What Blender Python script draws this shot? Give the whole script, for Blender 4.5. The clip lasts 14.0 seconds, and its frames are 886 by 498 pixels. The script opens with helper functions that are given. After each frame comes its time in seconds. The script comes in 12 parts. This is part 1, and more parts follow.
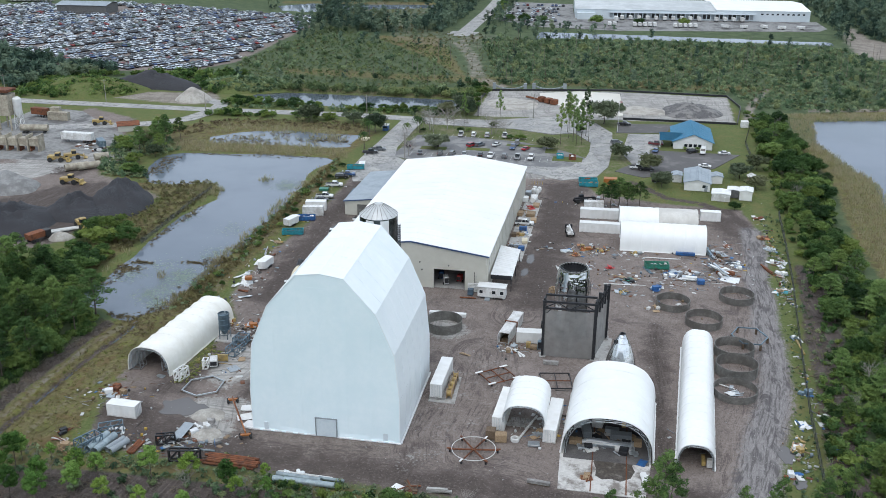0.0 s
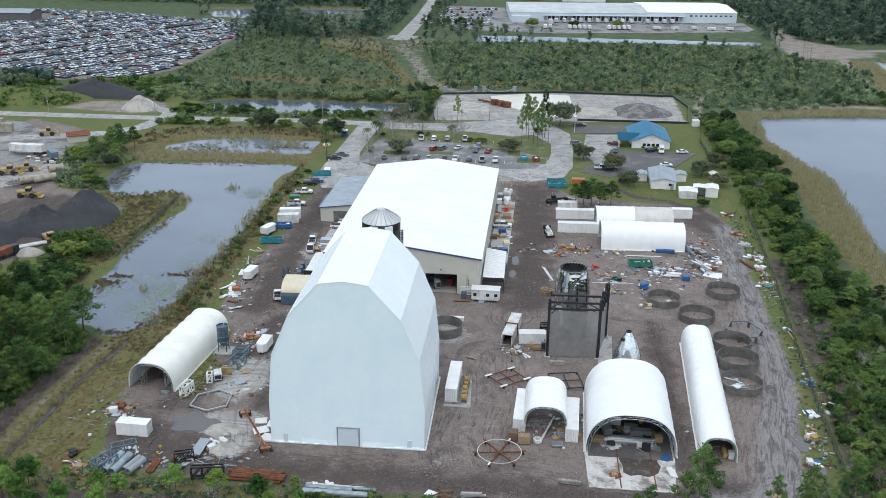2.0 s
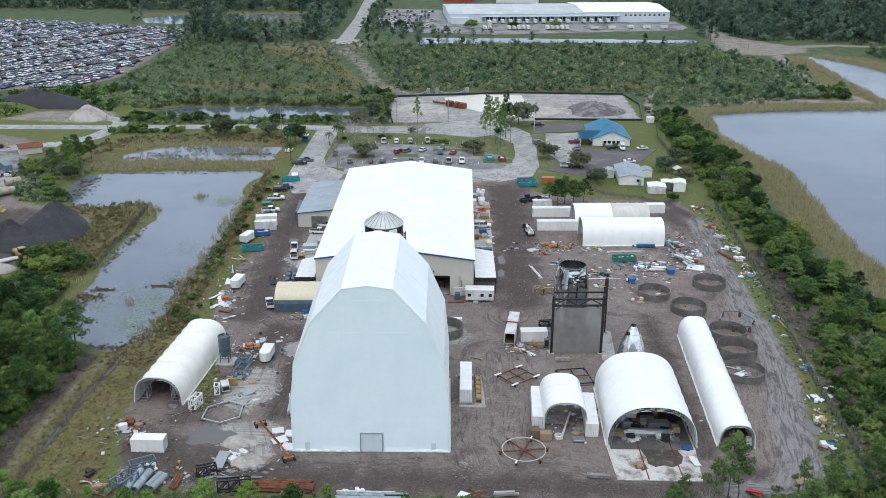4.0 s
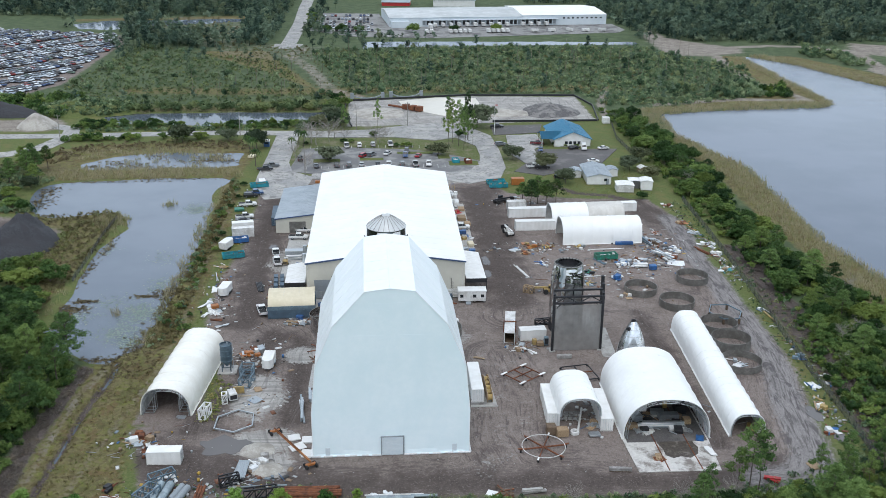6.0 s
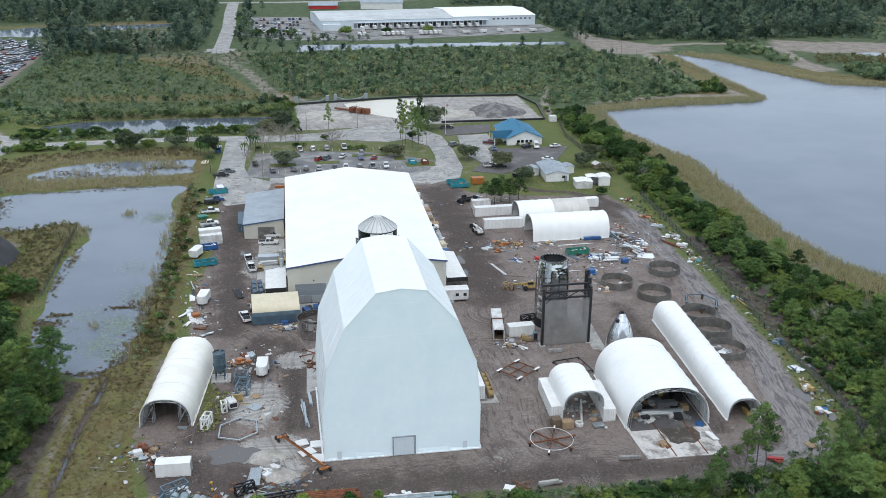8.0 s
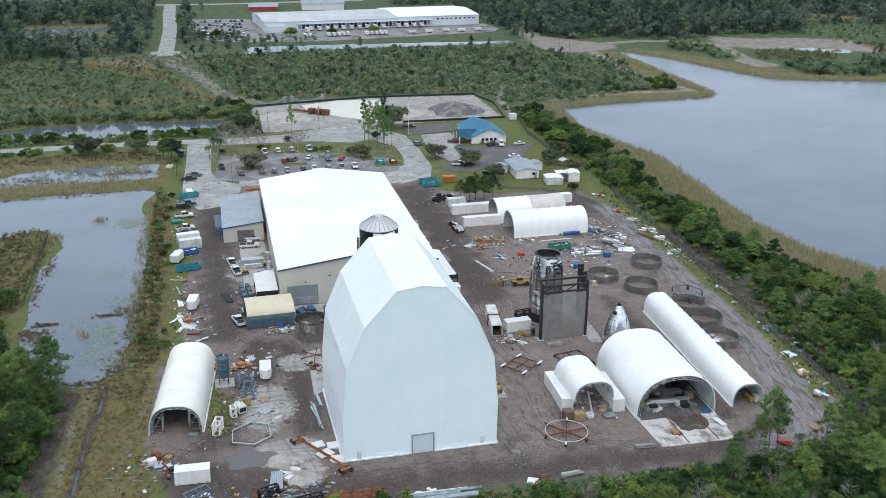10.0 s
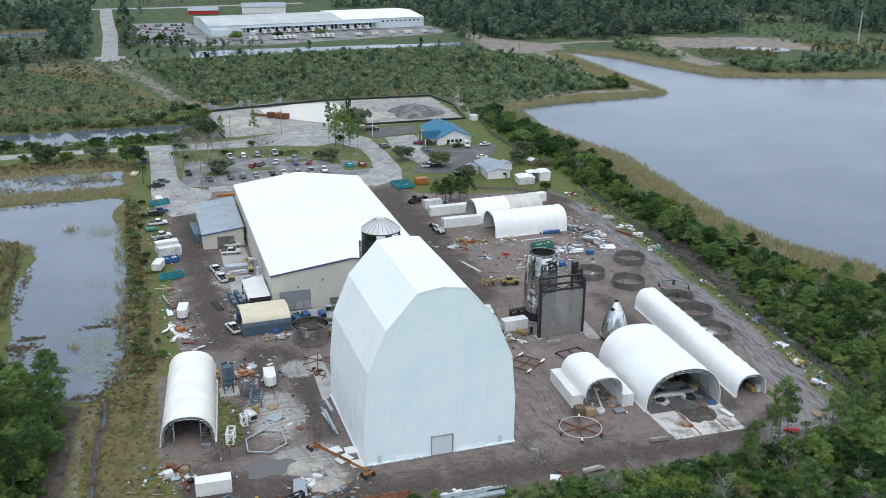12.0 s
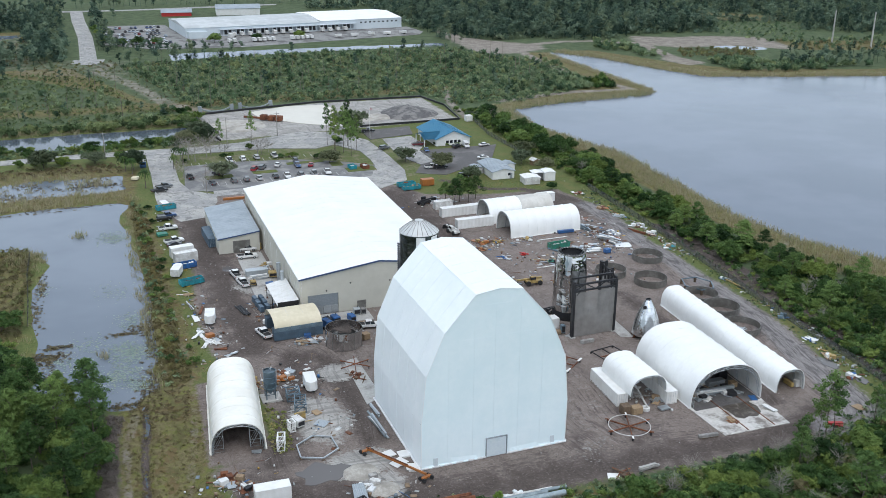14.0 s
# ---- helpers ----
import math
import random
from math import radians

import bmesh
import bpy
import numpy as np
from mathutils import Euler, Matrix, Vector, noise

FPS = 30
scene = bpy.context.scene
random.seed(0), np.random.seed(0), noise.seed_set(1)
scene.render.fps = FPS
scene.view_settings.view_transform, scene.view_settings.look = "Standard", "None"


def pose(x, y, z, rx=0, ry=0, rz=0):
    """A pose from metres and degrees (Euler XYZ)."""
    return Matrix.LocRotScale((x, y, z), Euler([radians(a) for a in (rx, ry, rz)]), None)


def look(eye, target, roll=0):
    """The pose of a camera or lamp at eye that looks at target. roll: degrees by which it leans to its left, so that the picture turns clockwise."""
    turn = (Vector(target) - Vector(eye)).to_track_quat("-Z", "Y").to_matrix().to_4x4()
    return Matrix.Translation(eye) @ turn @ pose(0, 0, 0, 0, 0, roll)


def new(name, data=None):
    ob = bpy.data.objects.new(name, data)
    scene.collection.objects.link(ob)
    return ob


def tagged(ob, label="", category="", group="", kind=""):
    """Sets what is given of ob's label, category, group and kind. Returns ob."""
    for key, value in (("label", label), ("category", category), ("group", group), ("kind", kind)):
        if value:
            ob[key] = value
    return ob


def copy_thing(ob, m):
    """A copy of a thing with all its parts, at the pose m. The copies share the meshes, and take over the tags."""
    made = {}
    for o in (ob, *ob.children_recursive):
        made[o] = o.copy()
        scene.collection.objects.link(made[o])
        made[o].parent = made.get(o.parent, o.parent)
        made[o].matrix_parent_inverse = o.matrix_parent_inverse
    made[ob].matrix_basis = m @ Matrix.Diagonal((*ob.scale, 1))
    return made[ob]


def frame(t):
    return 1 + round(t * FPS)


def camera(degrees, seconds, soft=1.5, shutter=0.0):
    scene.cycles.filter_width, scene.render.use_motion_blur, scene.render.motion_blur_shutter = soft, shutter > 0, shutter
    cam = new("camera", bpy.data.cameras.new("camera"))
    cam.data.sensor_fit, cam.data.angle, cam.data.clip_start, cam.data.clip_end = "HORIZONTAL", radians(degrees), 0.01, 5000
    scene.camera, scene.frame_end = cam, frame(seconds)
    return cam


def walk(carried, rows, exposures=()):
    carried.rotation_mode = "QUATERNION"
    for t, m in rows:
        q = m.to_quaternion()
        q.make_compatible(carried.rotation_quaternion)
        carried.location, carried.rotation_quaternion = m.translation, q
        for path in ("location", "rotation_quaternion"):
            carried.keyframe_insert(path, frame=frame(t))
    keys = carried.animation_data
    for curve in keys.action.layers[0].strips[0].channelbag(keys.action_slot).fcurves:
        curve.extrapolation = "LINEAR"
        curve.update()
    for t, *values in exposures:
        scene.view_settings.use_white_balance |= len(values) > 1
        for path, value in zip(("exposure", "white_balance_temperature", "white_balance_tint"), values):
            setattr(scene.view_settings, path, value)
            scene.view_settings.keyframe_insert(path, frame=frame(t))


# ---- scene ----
cam = camera(48.6, 14.0, 0.5)
PATH = [
    (0, (49.772, -153.28, 99.569), (49.44, -151.444, 98.849), 0.3),
    (0.5, (44.961, -154.017, 99.512), (44.674, -152.173, 98.795), 0.4),
    (1, (40.221, -154.608, 99.422), (39.975, -152.757, 98.707), 0.4),
    (1.5, (35.543, -155.027, 99.32), (35.339, -153.17, 98.606), 0.5),
    (2, (30.967, -155.323, 99.21), (30.803, -153.461, 98.499), 0.5),
    (2.5, (26.504, -155.587, 99.111), (26.38, -153.721, 98.401), 0.5),
    (3, (22.133, -155.835, 99.02), (22.048, -153.966, 98.311), 0.4),
    (5.5, (0.665, -156.314, 98.431), (0.776, -154.443, 97.733), 0.4),
    (6, (-3.59, -156.278, 98.346), (-3.44, -154.409, 97.65), 0.5),
    (6.5, (-7.775, -156.208, 98.234), (-7.583, -154.342, 97.54), 0.5),
    (7, (-11.865, -156.08, 98.131), (-11.628, -154.219, 97.438), 0.4),
    (7.5, (-15.829, -155.842, 98.045), (-15.552, -153.985, 97.354), 0.4),
    (8, (-19.726, -155.481, 97.947), (-19.408, -153.631, 97.257), 0.4),
    (10.5, (-38.613, -152.291, 97.265), (-38.125, -150.476, 96.579), 0.4),
    (11, (-42.287, -151.371, 97.189), (-41.769, -149.564, 96.505), 0.4),
    (11.5, (-45.971, -150.241, 97.11), (-45.419, -148.445, 96.427), 0.5),
    (12, (-49.718, -148.944, 97.031), (-49.124, -147.16, 96.349), 0.5),
    (12.5, (-53.538, -147.583, 96.944), (-52.904, -145.813, 96.262), 0.5),
    (13, (-57.49, -146.056, 96.863), (-56.825, -144.297, 96.182), 0.6),
    (13.5, (-61.454, -144.438, 96.819), (-60.783, -142.682, 96.139), 0.5),
    (14, (-65.368, -142.809, 96.823), (-64.696, -141.052, 96.143), 0.5),
]
walk(cam, [(t, look(eye, target, roll)) for t, eye, target, roll in PATH])

# ---- world, sun ----
SUN_EL, SUN_AZ = radians(62), radians(190)
world = bpy.data.worlds.new("overcast_sky")
scene.world = world
world.use_nodes = True
wn = world.node_tree
sky = wn.nodes.new("ShaderNodeTexSky")
sky.sky_type = "NISHITA"
sky.sun_disc = False
sky.sun_elevation, sky.sun_rotation = SUN_EL, SUN_AZ
sky.air_density, sky.dust_density, sky.ozone_density = 1.0, 3.0, 1.0
cover = wn.nodes.new("ShaderNodeMix")
cover.data_type = "RGBA"
cover.inputs["Factor"].default_value = 0.72
cover.inputs["B"].default_value = (5.3, 6.12, 7.0, 1)
wn.links.new(sky.outputs["Color"], cover.inputs["A"])
wn.links.new(cover.outputs["Result"], wn.nodes["Background"].inputs["Color"])
wn.nodes["Background"].inputs["Strength"].default_value = 0.15
sun_data = bpy.data.lights.new("sun", "SUN")
sun_data.energy, sun_data.angle, sun_data.color = 0.5, radians(60), (1.0, 0.98, 0.95)
sun = new("sun", sun_data)
sun_from = Vector((math.sin(SUN_AZ) * math.cos(SUN_EL), math.cos(SUN_AZ) * math.cos(SUN_EL), math.sin(SUN_EL)))
sun.matrix_world = look(sun_from * 500, (0, 0, 0))
scene.view_settings.exposure = 0.45


# ---- materials ----
def nodes_of(name):
    m = bpy.data.materials.new(name)
    m.use_nodes = True
    return m, m.node_tree.nodes, m.node_tree.links, m.node_tree.nodes["Principled BSDF"]


def rgb(c):
    return (*c, 1.0)


def noise_node(n, l, vec, scale, detail=4.0, rough=0.6, distortion=0.0):
    t = n.new("ShaderNodeTexNoise")
    t.inputs["Scale"].default_value = scale
    t.inputs["Detail"].default_value = detail
    t.inputs["Roughness"].default_value = rough
    t.inputs["Distortion"].default_value = distortion
    l.new(vec, t.inputs["Vector"])
    return t.outputs["Fac"]


def ramp_node(n, l, fac, a, b):
    r = n.new("ShaderNodeMapRange")
    r.interpolation_type = "SMOOTHSTEP"
    r.inputs["From Min"].default_value, r.inputs["From Max"].default_value = a, b
    l.new(fac, r.inputs["Value"])
    return r.outputs["Result"]


def mix_node(n, l, fac, a, b):
    m = n.new("ShaderNodeMix")
    m.data_type = "RGBA"
    if isinstance(fac, float):
        m.inputs["Factor"].default_value = fac
    else:
        l.new(fac, m.inputs["Factor"])
    for socket, v in ((m.inputs["A"], a), (m.inputs["B"], b)):
        if isinstance(v, tuple):
            socket.default_value = rgb(v)
        else:
            l.new(v, socket)
    return m.outputs["Result"]


def maths(n, l, op, a, b=0.0, clamp=False):
    m = n.new("ShaderNodeMath")
    m.operation = op
    m.use_clamp = clamp
    for socket, v in ((m.inputs[0], a), (m.inputs[1], b)):
        if isinstance(v, (int, float)):
            socket.default_value = v
        else:
            l.new(v, socket)
    return m.outputs[0]


def attr_node(n, name):
    a = n.new("ShaderNodeAttribute")
    a.attribute_name = name
    return a.outputs["Fac"]


def bump_node(n, l, bsdf, height, strength, distance=0.05):
    b = n.new("ShaderNodeBump")
    b.inputs["Strength"].default_value = strength
    b.inputs["Distance"].default_value = distance
    l.new(height, b.inputs["Height"])
    l.new(b.outputs["Normal"], bsdf.inputs["Normal"])


def mat(name, c1, c2, scale=4.0, rough=0.7, metal=0.0, bump=0.15, c3=None, big=0.25, spread=0.0, edge=(0.4, 0.65)):
    """Two tones by a fine noise, a third (stain) by a coarse one, and a spread of brightness from object to object."""
    m, n, l, b = nodes_of(name)
    pos = n.new("ShaderNodeNewGeometry").outputs["Position"]
    fine = noise_node(n, l, pos, scale, 5)
    col = mix_node(n, l, ramp_node(n, l, fine, 0.35, 0.65), c1, c2)
    if c3:
        col = mix_node(n, l, ramp_node(n, l, noise_node(n, l, pos, big, 6, 0.65), *edge), col, c3)
    if spread:
        h = n.new("ShaderNodeHueSaturation")
        rnd = n.new("ShaderNodeObjectInfo").outputs["Random"]
        l.new(maths(n, l, "MULTIPLY_ADD", rnd, 2 * spread), h.inputs["Value"])
        h.inputs["Value"].links[0].from_node.inputs[2].default_value = 1 - spread
        l.new(col, h.inputs["Color"])
        col = h.outputs["Color"]
    l.new(col, b.inputs["Base Color"])
    b.inputs["Roughness"].default_value = rough
    b.inputs["Metallic"].default_value = metal
    if bump:
        bump_node(n, l, b, fine, bump)
    return m


def leaf_mat(name, dark, mid, light, gaps=0.0):
    """Leaves: a tone for the plant (attribute or object), and a smaller change from leaf to leaf."""
    m, n, l, b = nodes_of(name)
    geo = n.new("ShaderNodeNewGeometry")
    isl = geo.outputs["Random Per Island"]
    rnd = n.new("ShaderNodeObjectInfo").outputs["Random"]
    tint = attr_node(n, "tint")
    tone = maths(n, l, "FRACT", maths(n, l, "ADD", rnd, tint))
    patch = noise_node(n, l, geo.outputs["Position"], 0.35, 3)
    tone = maths(n, l, "ADD", maths(n, l, "MULTIPLY", tone, 0.66), maths(n, l, "MULTIPLY", isl, 0.24))
    tone = maths(n, l, "ADD", tone, maths(n, l, "MULTIPLY", patch, 0.25))
    # dark is set low, so this mottle also paints shade between leaves
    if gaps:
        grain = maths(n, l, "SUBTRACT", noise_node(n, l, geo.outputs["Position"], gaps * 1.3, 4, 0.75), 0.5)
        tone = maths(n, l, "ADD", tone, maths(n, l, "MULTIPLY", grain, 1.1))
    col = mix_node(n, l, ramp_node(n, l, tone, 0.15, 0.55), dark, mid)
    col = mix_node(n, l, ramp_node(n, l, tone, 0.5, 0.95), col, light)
    # some plants are yellower than their neighbours
    warm = tuple(v * k for v, k in zip(light, (1.18, 0.98, 0.72)))
    turn = maths(n, l, "FRACT", maths(n, l, "MULTIPLY", maths(n, l, "ADD", rnd, tint), 7.31))
    col = mix_node(n, l, maths(n, l, "MULTIPLY", maths(n, l, "MULTIPLY", ramp_node(n, l, turn, 0.62, 0.95), ramp_node(n, l, tone, 0.2, 0.6)), 0.45), col, warm)
    l.new(col, b.inputs["Base Color"])
    b.inputs["Roughness"].default_value = 0.65
    b.inputs["Specular IOR Level"].default_value = 0.12
    t = n.new("ShaderNodeBsdfTranslucent")
    l.new(col, t.inputs["Color"])
    ms = n.new("ShaderNodeMixShader")
    ms.inputs["Fac"].default_value = 0.3
    l.new(b.outputs["BSDF"], ms.inputs[1])
    l.new(t.outputs["BSDF"], ms.inputs[2])
    if not gaps:
        l.new(ms.outputs["Shader"], n["Material Output"].inputs["Surface"])
        return m
    # each spray is many small leaves with gaps between them
    cut = n.new("ShaderNodeMixShader")
    l.new(ramp_node(n, l, noise_node(n, l, geo.outputs["Position"], gaps, 2, 0.6), 0.43, 0.47), cut.inputs["Fac"])
    l.new(n.new("ShaderNodeBsdfTransparent").outputs["BSDF"], cut.inputs[1])
    l.new(ms.outputs["Shader"], cut.inputs[2])
    l.new(cut.outputs["Shader"], n["Material Output"].inputs["Surface"])
    return m


M = {}
M["fabric"] = mat("white_fabric", (0.79, 0.795, 0.78), (0.82, 0.825, 0.81), 1.2, 0.5, 0, 0.08, (0.765, 0.77, 0.755), 0.12)
M["cream_fabric"] = mat("cream_fabric", (0.79, 0.775, 0.715), (0.83, 0.82, 0.765), 1.2, 0.55, 0, 0.1, (0.735, 0.715, 0.65), 0.16)
M["film"] = mat("white_film_skin", (0.785, 0.83, 0.84), (0.81, 0.85, 0.86), 0.6, 0.4, 0, 0.06, (0.76, 0.81, 0.825), 0.1)
M["fabric_dull"] = mat("white_fabric_dusty", (0.72, 0.72, 0.70), (0.78, 0.78, 0.76), 1.6, 0.55, 0, 0.15, (0.60, 0.60, 0.57), 0.22)
M["wrap"] = mat("shrink_wrap", (0.755, 0.862, 0.895), (0.78, 0.88, 0.91), 0.8, 0.35, 0, 0.12, (0.72, 0.84, 0.875), 0.12)
M["roof_white"] = mat("white_roof_coating", (0.79, 0.79, 0.78), (0.82, 0.82, 0.81), 0.8, 0.6, 0, 0.05, (0.75, 0.75, 0.735), 0.1)
M["beige"] = mat("beige_metal_siding", (0.53, 0.515, 0.45), (0.55, 0.535, 0.47), 0.8, 0.5, 0, 0.05, (0.50, 0.485, 0.42), 0.15)
M["grey_door"] = mat("grey_roll_door", (0.26, 0.29, 0.31), (0.29, 0.32, 0.34), 2, 0.45, 0.2, 0.05)
M["light_door"] = mat("pale_door", (0.55, 0.62, 0.66), (0.60, 0.66, 0.69), 2, 0.5, 0, 0.05)
M["blue_trim"] = mat("dark_blue_trim", (0.05, 0.08, 0.17), (0.06, 0.10, 0.20), 2, 0.45, 0.1, 0.05)
M["blue_roof"] = mat("blue_metal_roof", (0.010, 0.140, 0.250), (0.014, 0.170, 0.295), 1.2, 0.5, 0.0, 0.05, (0.02, 0.155, 0.27), 0.3)
M["grey_roof"] = mat("grey_metal_roof", (0.30, 0.34, 0.38), (0.35, 0.39, 0.42), 1, 0.45, 0.2, 0.05, (0.26, 0.30, 0.33), 0.2)
M["white_paint"] = mat("white_paint", (0.73, 0.73, 0.715), (0.78, 0.78, 0.765), 2, 0.45, 0, 0.05, (0.68, 0.675, 0.65), 0.5, 0.06)
M["dirty_white"] = mat("weathered_white_paint", (0.60, 0.60, 0.585), (0.71, 0.71, 0.695), 2.5, 0.5, 0, 0.1, (0.47, 0.455, 0.43), 0.6, 0.1)
M["nose_steel"] = mat("polished_stainless", (0.70, 0.71, 0.72), (0.78, 0.79, 0.80), 0.7, 0.16, 1.0, 0.25, (0.58, 0.59, 0.60), 0.5)
M["steel"] = mat("bare_stainless", (0.60, 0.61, 0.62), (0.66, 0.67, 0.68), 0.8, 0.07, 1.0, 0.5, (0.52, 0.53, 0.53), 0.25)
M["plant_beige"] = mat("weathered_beige_steel", (0.36, 0.325, 0.25), (0.44, 0.40, 0.32), 1.5, 0.7, 0, 0.2, (0.24, 0.205, 0.16), 0.5)
# Dark surroundings mirrored in the tall vessel are put into this colour.
M["dark_steel"] = mat("dark_reflecting_stainless", (0.10, 0.11, 0.105), (0.20, 0.21, 0.205), 0.9, 0.22, 0.9, 0.6, (0.06, 0.07, 0.065), 0.5)
M["ring_steel"] = mat("dull_stainless", (0.22, 0.215, 0.20), (0.29, 0.283, 0.265), 2, 0.45, 0.55, 0.1, (0.17, 0.164, 0.15), 0.4)
M["black_steel"] = mat("black_painted_steel", (0.018, 0.019, 0.022), (0.03, 0.03, 0.034), 3, 0.5, 0.2, 0.1)
M["galv"] = mat("galvanised_steel", (0.42, 0.46, 0.49), (0.52, 0.55, 0.57), 4, 0.4, 0.7, 0.1, None, 0.3, 0.15)
M["blue_grey"] = mat("blue_grey_steel", (0.12, 0.18, 0.22), (0.16, 0.23, 0.28), 3, 0.5, 0.2, 0.1, (0.10, 0.14, 0.17), 0.6, 0.15)
M["slate_bin"] = mat("dark_slate_steel", (0.075, 0.115, 0.145), (0.105, 0.152, 0.185), 2.5, 0.45, 0.2, 0.08, (0.06, 0.085, 0.10), 0.5, 0.15)
M["zinc_pipe"] = mat("weathered_zinc_pipe", (0.27, 0.33, 0.36), (0.35, 0.41, 0.43), 2.2, 0.5, 0.3, 0.1, (0.20, 0.24, 0.26), 0.5, 0.2)
M["rust"] = mat("rusty_steel", (0.16, 0.055, 0.025), (0.24, 0.09, 0.04), 5, 0.85, 0.1, 0.4, (0.09, 0.035, 0.02), 0.9, 0.2)
M["orange"] = mat("orange_machine_paint", (0.33, 0.115, 0.025), (0.40, 0.145, 0.035), 3, 0.45, 0, 0.1, (0.30, 0.11, 0.03), 0.8, 0.1)
M["yellow"] = mat("yellow_machine_paint", (0.37, 0.25, 0.075), (0.45, 0.32, 0.115), 3, 0.55, 0, 0.1, (0.25, 0.19, 0.09), 0.8, 0.15)
M["teal"] = mat("teal_painted_steel", (0.015, 0.25, 0.31), (0.02, 0.31, 0.38), 3, 0.5, 0, 0.1, (0.03, 0.17, 0.20), 0.8, 0.1)
M["green"] = mat("green_painted_steel", (0.02, 0.19, 0.13), (0.03, 0.24, 0.17), 3, 0.5, 0, 0.1, (0.05, 0.13, 0.09), 0.8, 0.1)
M["blue"] = mat("blue_painted_steel", (0.02, 0.10, 0.28), (0.03, 0.14, 0.36), 3, 0.5, 0, 0.1, (0.03, 0.07, 0.17), 0.8, 0.15)
M["navy"] = mat("slate_blue_panel", (0.07, 0.115, 0.16), (0.09, 0.14, 0.19), 2, 0.5, 0.1, 0.05, (0.06, 0.09, 0.12), 0.5)
M["red"] = mat("red_paint", (0.35, 0.02, 0.02), (0.42, 0.03, 0.03), 3, 0.45, 0, 0.05, None, 0.3, 0.15)
M["tan_tarp"] = mat("cream_tarpaulin", (0.63, 0.56, 0.41), (0.67, 0.60, 0.45), 1.5, 0.6, 0, 0.2, (0.60, 0.53, 0.38), 0.4)
M["beige_fabric"] = mat("off_white_fabric", (0.56, 0.54, 0.50), (0.61, 0.59, 0.55), 1.5, 0.6, 0, 0.15, (0.50, 0.48, 0.44), 0.3)
M["wood"] = mat("weathered_timber", (0.25, 0.17, 0.10), (0.36, 0.26, 0.16), 6, 0.8, 0, 0.3, None, 0.3, 0.25)
M["dark_wood"] = mat("dark_timber", (0.09, 0.06, 0.04), (0.14, 0.10, 0.065), 6, 0.85, 0, 0.3, None, 0.3, 0.25)
M["concrete"] = mat("stained_concrete", (0.36, 0.35, 0.33), (0.44, 0.43, 0.41), 1.5, 0.85, 0, 0.15, (0.20, 0.185, 0.17), 0.22, edge=(0.5, 0.72))
M["block"] = mat("concrete_block", (0.30, 0.29, 0.28), (0.38, 0.37, 0.35), 4, 0.9, 0, 0.3, (0.2, 0.19, 0.18), 0.8, 0.12)
M["slab_wet"] = mat("pale_slab_with_wet_dirt", (0.52, 0.50, 0.47), (0.60, 0.58, 0.55), 1.6, 0.7, 0, 0.1, (0.20, 0.175, 0.155), 0.22, edge=(0.46, 0.62))
M["rubber"] = mat("black_rubber", (0.015, 0.015, 0.016), (0.03, 0.03, 0.03), 6, 0.8, 0, 0.1)
M["coal"] = mat("dark_aggregate", (0.022, 0.023, 0.027), (0.055, 0.056, 0.062), 3, 0.9, 0, 0.6, (0.035, 0.034, 0.038), 0.12, edge=(0.45, 0.6))
M["grey_agg"] = mat("grey_aggregate", (0.20, 0.20, 0.20), (0.30, 0.295, 0.28), 4, 0.95, 0, 0.5, (0.16, 0.155, 0.15), 0.3)
M["pale_agg"] = mat("pale_crushed_stone", (0.36, 0.335, 0.30), (0.46, 0.435, 0.39), 3, 0.95, 0, 0.5, (0.27, 0.25, 0.22), 0.3)
M["bark"] = mat("bark", (0.075, 0.06, 0.05), (0.14, 0.115, 0.095), 9, 0.9, 0, 0.5, None, 0.3, 0.2)
M["dead_wood"] = mat("grey_dead_wood", (0.22, 0.20, 0.18), (0.32, 0.30, 0.27), 8, 0.9, 0, 0.4, None, 0.3, 0.2)
M["plastic_sheet"] = mat("crumpled_plastic_sheet", (0.62, 0.63, 0.64), (0.76, 0.77, 0.77), 3, 0.4, 0, 0.5, None, 0.3, 0.1)
M["dark_inside"] = mat("dark_inside_tone", (0.10, 0.10, 0.10), (0.14, 0.14, 0.135), 1, 0.9, 0, 0.05)
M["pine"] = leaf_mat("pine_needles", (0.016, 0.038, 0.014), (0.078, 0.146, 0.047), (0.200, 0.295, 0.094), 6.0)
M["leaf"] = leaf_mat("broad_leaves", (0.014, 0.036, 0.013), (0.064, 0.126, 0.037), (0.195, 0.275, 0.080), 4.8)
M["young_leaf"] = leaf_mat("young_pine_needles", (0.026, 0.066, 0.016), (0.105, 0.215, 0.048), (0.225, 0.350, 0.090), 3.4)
M["west_scrub"] = leaf_mat("yellowish_scrub_leaves", (0.026, 0.046, 0.020), (0.098, 0.150, 0.066), (0.205, 0.252, 0.112), 4.0)
M["scrub"] = leaf_mat("scrub_leaves", (0.024, 0.050, 0.027), (0.112, 0.184, 0.098), (0.265, 0.325, 0.178), 4.0)
# Distance haze is put into this leaf colour: paler and bluer greens.
M["hazed_leaf"] = leaf_mat("hazed_wood_leaves", (0.018, 0.038, 0.030), (0.078, 0.130, 0.094), (0.182, 0.244, 0.166), 1.9)
M["oak_leaf"] = leaf_mat("grey_oak_leaves", (0.030, 0.050, 0.028), (0.078, 0.108, 0.062), (0.165, 0.190, 0.120), 5.2)
M["dry_scrub"] = leaf_mat("dry_scrub_leaves", (0.085, 0.074, 0.040), (0.165, 0.145, 0.076), (0.165, 0.190, 0.078), 4.0)
